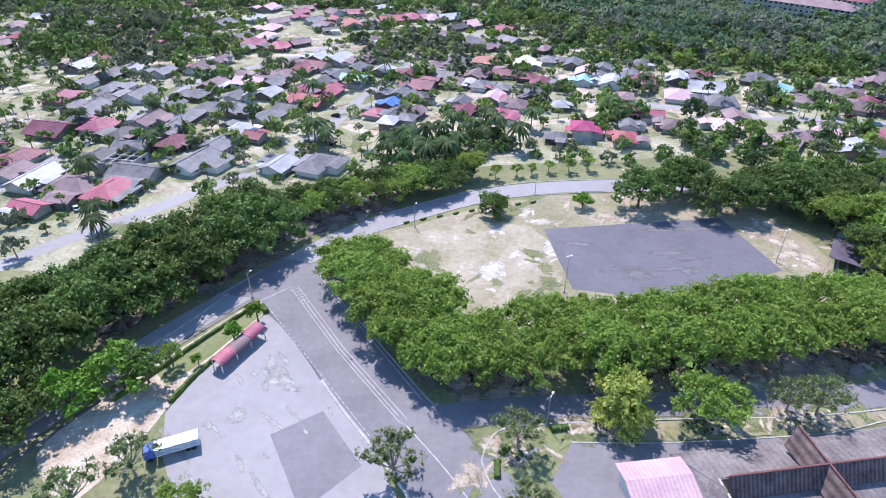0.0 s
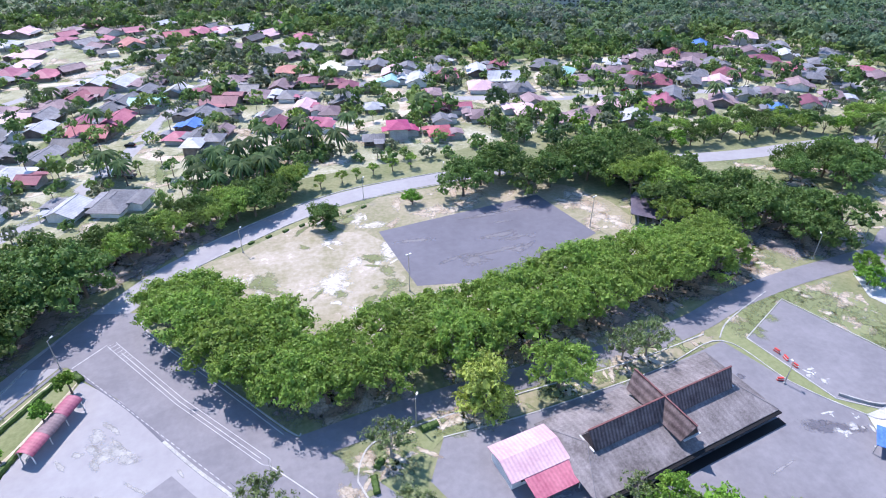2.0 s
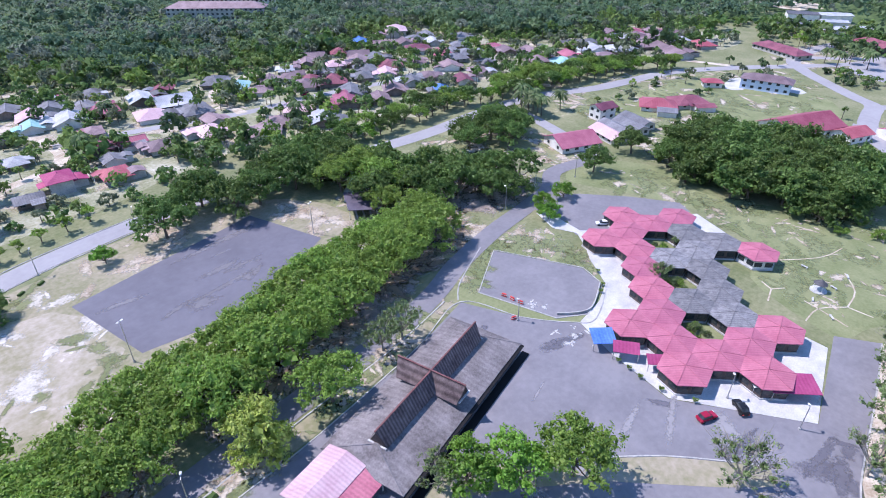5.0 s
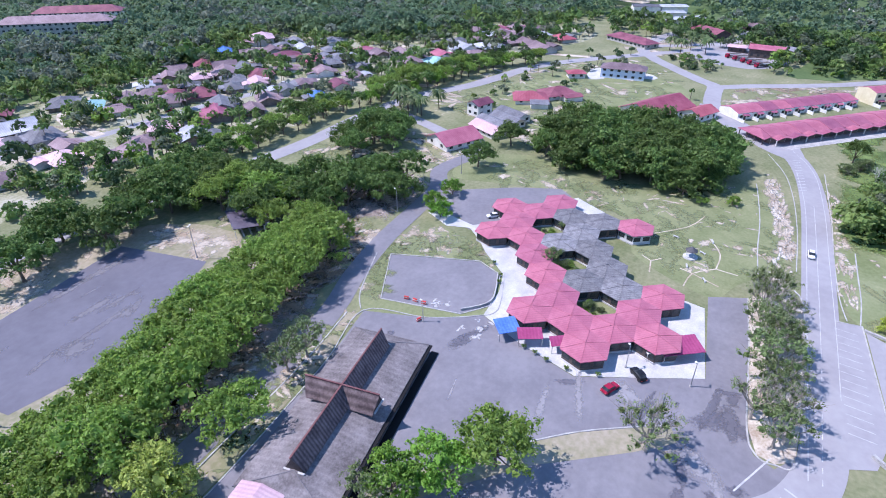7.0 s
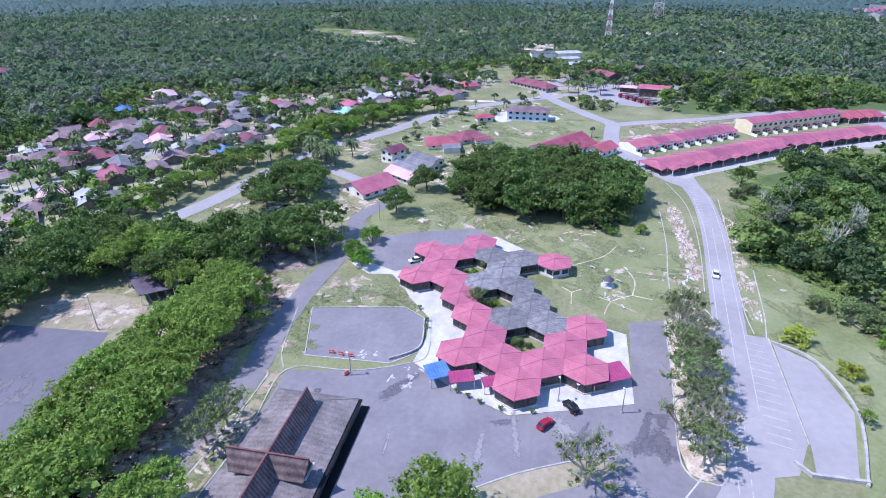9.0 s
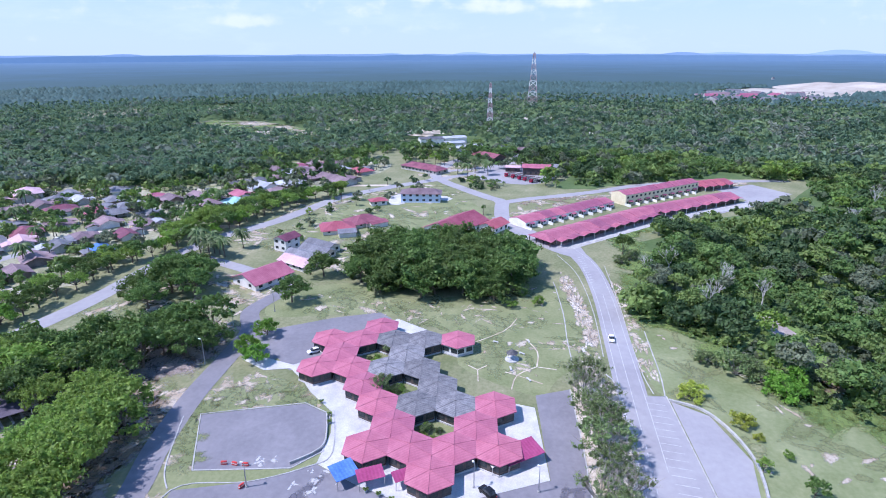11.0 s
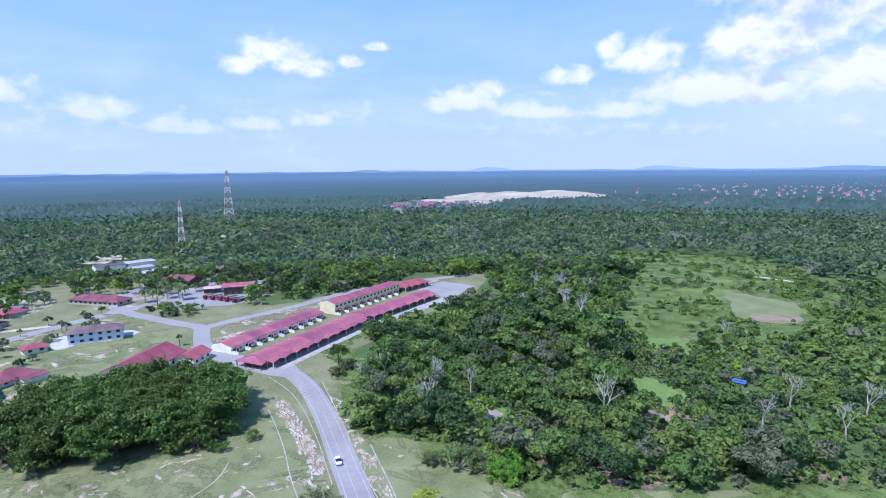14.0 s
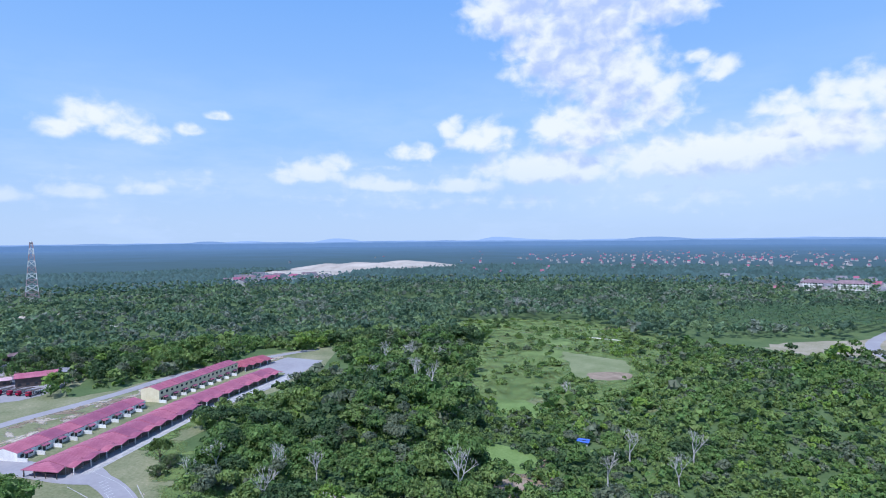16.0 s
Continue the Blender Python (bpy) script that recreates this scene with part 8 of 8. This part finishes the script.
# ---- covered stand beside the court ----
def stand():
    o = tagged(new("covered_stand"), "open spectator stand under a dark striped roof", "stand")
    o.matrix_basis = pose(110.4, 130.4, 0, 0, 0, 56)
    ma = mat("stand_roof", (0.10, 0.085, 0.12), (0.17, 0.15, 0.19), 0.3, 2.0, 0.6, 0.1, space="object", seams=1.6)
    V = [(-6.5, -4.5, 2.6), (6.5, -4.5, 2.6), (6.5, 4.5, 3.4), (-6.5, 4.5, 3.4)]
    part("roof", mesh("roof", *slab_roof(V, [[0, 1, 2, 3]], 0.12), ma), o)
    for sx in (-6.2, 0, 6.2):
        for sy in (-4.2, 4.2):
            part("post", cached("stpost", lambda: boxes([(-0.08, -0.08, 0, 0.08, 0.08, 2.6)], M["wall"], "post")), o, m=pose(sx, sy, 0))
    for k in range(12):
        part("valance", cached("stval", lambda: boxes([(-0.3, -0.06, 2.35, 0.3, 0.0, 2.6)], M["wall"], "valance")), o, "pale scalloped valance", m=pose(-6.0 + 1.09 * k, -4.5, 0))
    for k in range(3):
        part("bench", cached("stbench", lambda: boxes([(-6, -0.25, 0.4, 6, 0.25, 0.5), (-5.8, -0.2, 0, -5.6, 0.2, 0.4), (5.6, -0.2, 0, 5.8, 0.2, 0.4)], M["kerb"], "bench")), o, m=pose(0, -2.5 + 2.2 * k, 0))


stand()
sheet("paving_slab", [(112, 138), (118, 146), (124, 141), (120, 131), (114, 126)], 0.06, M["concrete"], "bare pale paving beside the stand", "paving", wob=0.6, step=3)
tent = tagged(new("canopy_tent"), "small turquoise tarpaulin canopy on poles", "tent")
tent.matrix_basis = pose(119.5, 143.2, 0, 0, 0, 35)
part("sheet", mesh("sheet", *slab_roof([(-3.6, -1.8, 2.3), (3.6, -1.8, 2.3), (3.6, 0, 2.9), (-3.6, 0, 2.9), (3.6, 1.8, 2.3), (-3.6, 1.8, 2.3)], [[0, 1, 2, 3], [3, 2, 4, 5]], 0.04), M["tarp_cyan"]), tent)
for sx in (-3.5, 3.5):
    for sy in (-1.7, 1.7):
        part("pole", cached("tentpole", lambda: boxes([(-0.04, -0.04, 0, 0.04, 0.04, 2.3)], M["metal"], "pole")), tent, m=pose(sx, sy, 0))


# ---- small car park: barriers, cement spills, low rail ----
def barrier(x, y, rz):
    o = tagged(new("barrier"), "red and white plastic road barrier", "barrier", "barriers")
    o.matrix_basis = pose(x, y, 0.07, 0, 0, rz)
    part("body", rounded_box(0.45, 1.4, [(-0.7, 0), (0.7, 0), (0.62, 0.85), (-0.62, 0.85)], M["plastic_red"], "body", 0.08), o)
    part("band", boxes([(-0.235, -0.66, 0.4, 0.235, 0.66, 0.58)], M["wall"], "band"), o, "white reflective band")


for x, y, rz in ((101.2, 68.6, 10), (101.3, 66.2, -8), (101.4, 63.8, 6), (95.2, 61.6, 70)):
    barrier(x, y, rz)
kerb([(103.2, 54.6), (107.6, 50.4), (112, 49.6), (121.4, 52.6)], "grey concrete rail beside the car park", 0.3, 0.7, step=4)
kerb([(141, -6.6), (120, -8.1), (96, -9.1), (89.8, -11), (89, -14), (91, -17.4), (108, -18.9), (142, -19), (150, -17)], "kerb of the planted island")
sheet("island_bed", [(141, -6.8), (120, -8.3), (96, -9.3), (90, -11), (89.2, -14), (91.2, -17.2), (108, -18.7), (142, -18.8), (152, -14)], 0.085, M["dirt"], "bare leaf-strewn soil of the planted island", step=1)
kerb([(89.5, 4), (87, 8.5), (80, 19), (72, 28)], "kerb of the planted strip")
sheet("island_bed", [(89.5, 3.6), (86.8, 8.5), (80, 18.8), (72, 27.8), (60, 40), (48, 49), (45, 46), (57, 36), (69, 24), (80, 9), (86, 2)], 0.08, M["field"], "grass strip planted with trees", step=1)

# ---- lawn: paths, gazebo, benches, drains ----
for pts in ([(147.6, 18.1), (149.6, 20.9)], [(147.6, 18.1), (150.2, 15.7)], [(147.6, 18.1), (141.6, 17.4)], [(151.4, 1.8), (150.7, -3.7)], [(151.4, 1.8), (146.2, 7.1), (139, 8.4)], [(146.2, 7.1), (147.5, 10.5)], [(167.9, 5.1), (160, 1.5), (151.4, 1.8)], [(146.2, 7.1), (142.8, 0.3)], [(160, 24), (172, 12), (182, 8)]):
    road("footpath", pts, 0.35, 0.06, M["dirt"], "narrow pale garden path", "path", 3)
gz = tagged(new("gazebo"), "tiny round garden gazebo with dark conical roof", "gazebo")
gz.matrix_basis = pose(154.6, 8.8, 0)
part("roof", merged([tube([(0, 0, 2.2), (0, 0, 3.4)], [1.7, 0.06], 10)], "roof", ROOF["d"][1]), gz)
part("base", merged([tube([(0, 0, 0), (0, 0, 0.25)], [2.0, 2.0], 12)], "base", M["concrete"]), gz)
for k in range(5):
    part("post", cached("gzpost", lambda: boxes([(-0.06, -0.06, 0.2, 0.06, 0.06, 2.3)], M["wall"], "post")), gz, m=pose(1.4 * math.cos(k * 1.257), 1.4 * math.sin(k * 1.257), 0))
for x, y, rz in ((166, 4.2, 20), (158, 6, 60), (149, 9, 10), (164, 14, 70), (144, 4, 30)):
    b = tagged(new("bench"), "low concrete garden bench on the lawn", "bench", "garden benches")
    b.matrix_basis = pose(x, y, 0.03, 0, 0, rz)
    part("seat", cached("gb1", lambda: boxes([(-0.9, -0.22, 0.4, 0.9, 0.22, 0.5)], M["concrete"], "seat")), b)
    for sx in (-0.7, 0.7):
        part("leg", cached("gb2", lambda: boxes([(-0.08, -0.18, 0, 0.08, 0.18, 0.4)], M["concrete"], "leg")), b, m=pose(sx, 0, 0))
kerb([(150, -8.6), (168, -7.6), (186, -7.4), (206, -6), (216, -5)], "shallow concrete drain across the lawn", 0.3, 0.06)
kerb([(160, -17.4), (186, -17.6), (210, -16.4), (230, -13.6), (248, -7.6)], "concrete roadside drain", 0.25, 0.06)
kerb([(142, -28), (152, -26.9), (172, -26.6), (198, -27), (236, -26.4)], "concrete roadside drain", 0.25, 0.06)
kerb([(140.5, -30.6), (152, -31.6), (166, -31.8), (178, -32)], "concrete drain through the grass", 0.3, 0.06)

# courtyards of the offices
for u, v in ((1, -1), (-1, -1), (-3, -1)):
    c = hex_at(u, v)
    sheet("courtyard", [(c.x + 5.2 * math.cos(radians(HEX_ANGLE + 30 + 60 * k)), c.y + 5.2 * math.sin(radians(HEX_ANGLE + 30 + 60 * k))) for k in range(6)], 0.1, M["lawn"], "planted courtyard of the offices", step=1)
    for k in range(5):
        tree(c.x + TR.uniform(-2.5, 2.5), c.y + TR.uniform(-2.5, 2.5), TR.uniform(1.0, 2.6), TR.choice(["bush", "greybush"]), "courtyard shrubs")
tree(132.5, 41.5, 5.5, "greybush")
can = tagged(new("canopy_tent"), "small white canopy beside the offices", "tent")
can.matrix_basis = pose(107.6, 11.0, 0.08, 0, 0, 30)
part("sheet", mesh("sheet", *slab_roof([(-1.6, -1.3, 2.1), (1.6, -1.3, 2.1), (1.6, 0, 2.5), (-1.6, 0, 2.5), (1.6, 1.3, 2.1), (-1.6, 1.3, 2.1)], [[0, 1, 2, 3], [3, 2, 4, 5]], 0.04), M["wall"]), can)
for sx in (-1.5, 1.5):
    for sy in (-1.2, 1.2):
        part("pole", cached("canpole", lambda: boxes([(-0.04, -0.04, 0, 0.04, 0.04, 2.1)], M["metal"], "pole")), can, m=pose(sx, sy, 0))
for x, y in ((97.5, 36.2), (95.8, 30.5), (95.2, 25.8), (118.2, 50.8), (121.2, 51.8), (126, 55.6), (96.8, 33.4), (96.4, 19.4)):
    o = tagged(new("plant_pot"), "round planter with a dark shrub", "planter", "planters along the paving")
    o.matrix_basis = pose(x, y, 0.085)
    part("pot", cached("pot", lambda: merged([tube([(0, 0, 0), (0, 0, 0.45)], [0.28, 0.36], 10)], "pot", M["kerb"])), o)
    part("shrub", KINDS["bush"][0][1], o, m=pose(0, 0, 0.3) @ Matrix.Diagonal((1.0, 1.0, 1.0, 1)))


# ---- dead trees in the forest ----
def dead_tree(seed):
    r = random.Random(seed)
    P = []

    def limb(p, d, L, rad, depth):
        q = p + d * L
        P.append(tube([p, p.lerp(q, 0.5) + Vector((r.uniform(-0.04, 0.04) * L, r.uniform(-0.04, 0.04) * L, 0)), q], [rad, rad * 0.8, rad * 0.55], 5))
        if depth:
            for _ in range(3 if depth > 1 else 4):
                nd = (d + Vector((r.uniform(-0.8, 0.8), r.uniform(-0.8, 0.8), r.uniform(-0.1, 0.5)))).normalized()
                limb(q, nd, L * r.uniform(0.55, 0.85), rad * 0.5, depth - 1)

    limb(Vector((0, 0, -0.02)), Vector((0, 0, 1)), 0.34, 0.032, 4)
    return merged(P, "branchwork", M["deadwood"])


DEAD = [dead_tree(i) for i in range(3)]
for x, y, h in ((191, -54, 13), (161, -103, 16), (341, -180, 14), (285, -178, 12), (142, -148, 11), (136, -187, 12), (202, -75, 10), (230, -50, 11), (300, -150, 12), (262, -130, 12), (320, -205, 13), (480, -420, 16), (150, -170, 12), (225, -40, 9), (128, -165, 11), (210, -205, 12), (206, -62, 12), (215, -66, 11), (292, -172, 13), (300, -176, 12), (330, -190, 13), (336, -196, 12), (345, -205, 12), (270, -168, 12)):
    h *= 1.12
    o = tagged(new("dead_tree"), "bleached leafless dead tree in the forest", "tree", "dead trees")
    o.matrix_basis = pose(x, y, 0, 0, 0, TR.uniform(0, 360)) @ Matrix.Diagonal((h, h, h, 1))
    part("branchwork", TR.choice(DEAD), o)

# ---- farther things ----
block("cabin", 173, -172.3, 30, 3.2, 2.2, 2.0, M["tarp_blue"], M["wall"], "tiny hut under a blue tarpaulin roof", "hut", False)
block("cabin", 892, -58, 20, 16, 9, 4, ROOF["b"][1], M["wall"], "lone house with blue roof", "house", False)
road("road", [(640, -60), (712, -61)], 5, 0.1, M["chalk"], "short pale track in the forest")
road("road", [(345, -356), (300, -370)], 3, 0.12, M["chalk"], "pale track through the clearing")
sheet("building_site", [(226, -428), (222, -462), (200, -500), (180, -540), (150, -470), (165, -430), (205, -420)], 0.09, M["field"], "bare levelled earth of a building site", wob=6, step=5)
road("road", [(120, -420), (160, -450), (185, -500), (195, -580)], 9, 0.12, M["asphalt_pale"], "new asphalt access road")
block("apartment_block", 384, -915, 20, 46, 14, 12, ROOF["v"][1], M["wall"], "white apartment block with red roofs", storeys=4, rise=4)
block("apartment_block", 350, -930, 20, 40, 14, 12, ROOF["v"][1], M["wall"], "white apartment block with red roofs", storeys=4, rise=4)


def far_town(name, n, cx, cy, sx, sy, seed, label, big=1.0):
    """A distant scatter of small pale houses, joined as one mesh."""
    r = random.Random(seed)
    V, F, I = [], [], []
    for _ in range(n):
        x, y, a = r.gauss(cx, sx), r.gauss(cy, sy), r.uniform(0, math.pi)
        w, d, h = r.uniform(9, 16) * big, r.uniform(7, 11) * big, r.uniform(4, 8)
        k, c, s = len(V), math.cos(a), math.sin(a)
        q = [(-w, -d, 0), (w, -d, 0), (w, d, 0), (-w, d, 0), (-w, -d, h), (w, -d, h), (w, d, h), (-w, d, h), (-w, 0, h + 4), (w, 0, h + 4)]
        V += [(x + (px * c - py * s) / 2, y + (px * s + py * c) / 2, pz) for px, py, pz in q]
        f = [(0, 1, 5, 4), (1, 2, 6, 9, 5), (2, 3, 7, 6), (3, 0, 4, 8, 7), (4, 5, 9, 8), (6, 7, 8, 9)]
        F += [[k + i for i in g] for g in f]
        rc = r.choice((1, 1, 2, 2, 3))
        I += [0, 0, 0, 0, rc, rc]
    tagged(part(name, mesh(name, V, F, [M["kerb"], ROOF["p"][1], ROOF["g"][1], ROOF["v"][1]], index=I)), label, "town", kind="stuff")


far_town("far_town", 330, 1120, -1850, 420, 420, 4, "distant town of pale houses", 0.62)
far_town("far_houses", 40, 330, -1000, 90, 90, 5, "distant cluster of pale houses")
far_town("quarry_sheds", 22, 1130, -380, 60, 50, 6, "long sheds at the quarry", 2.2)
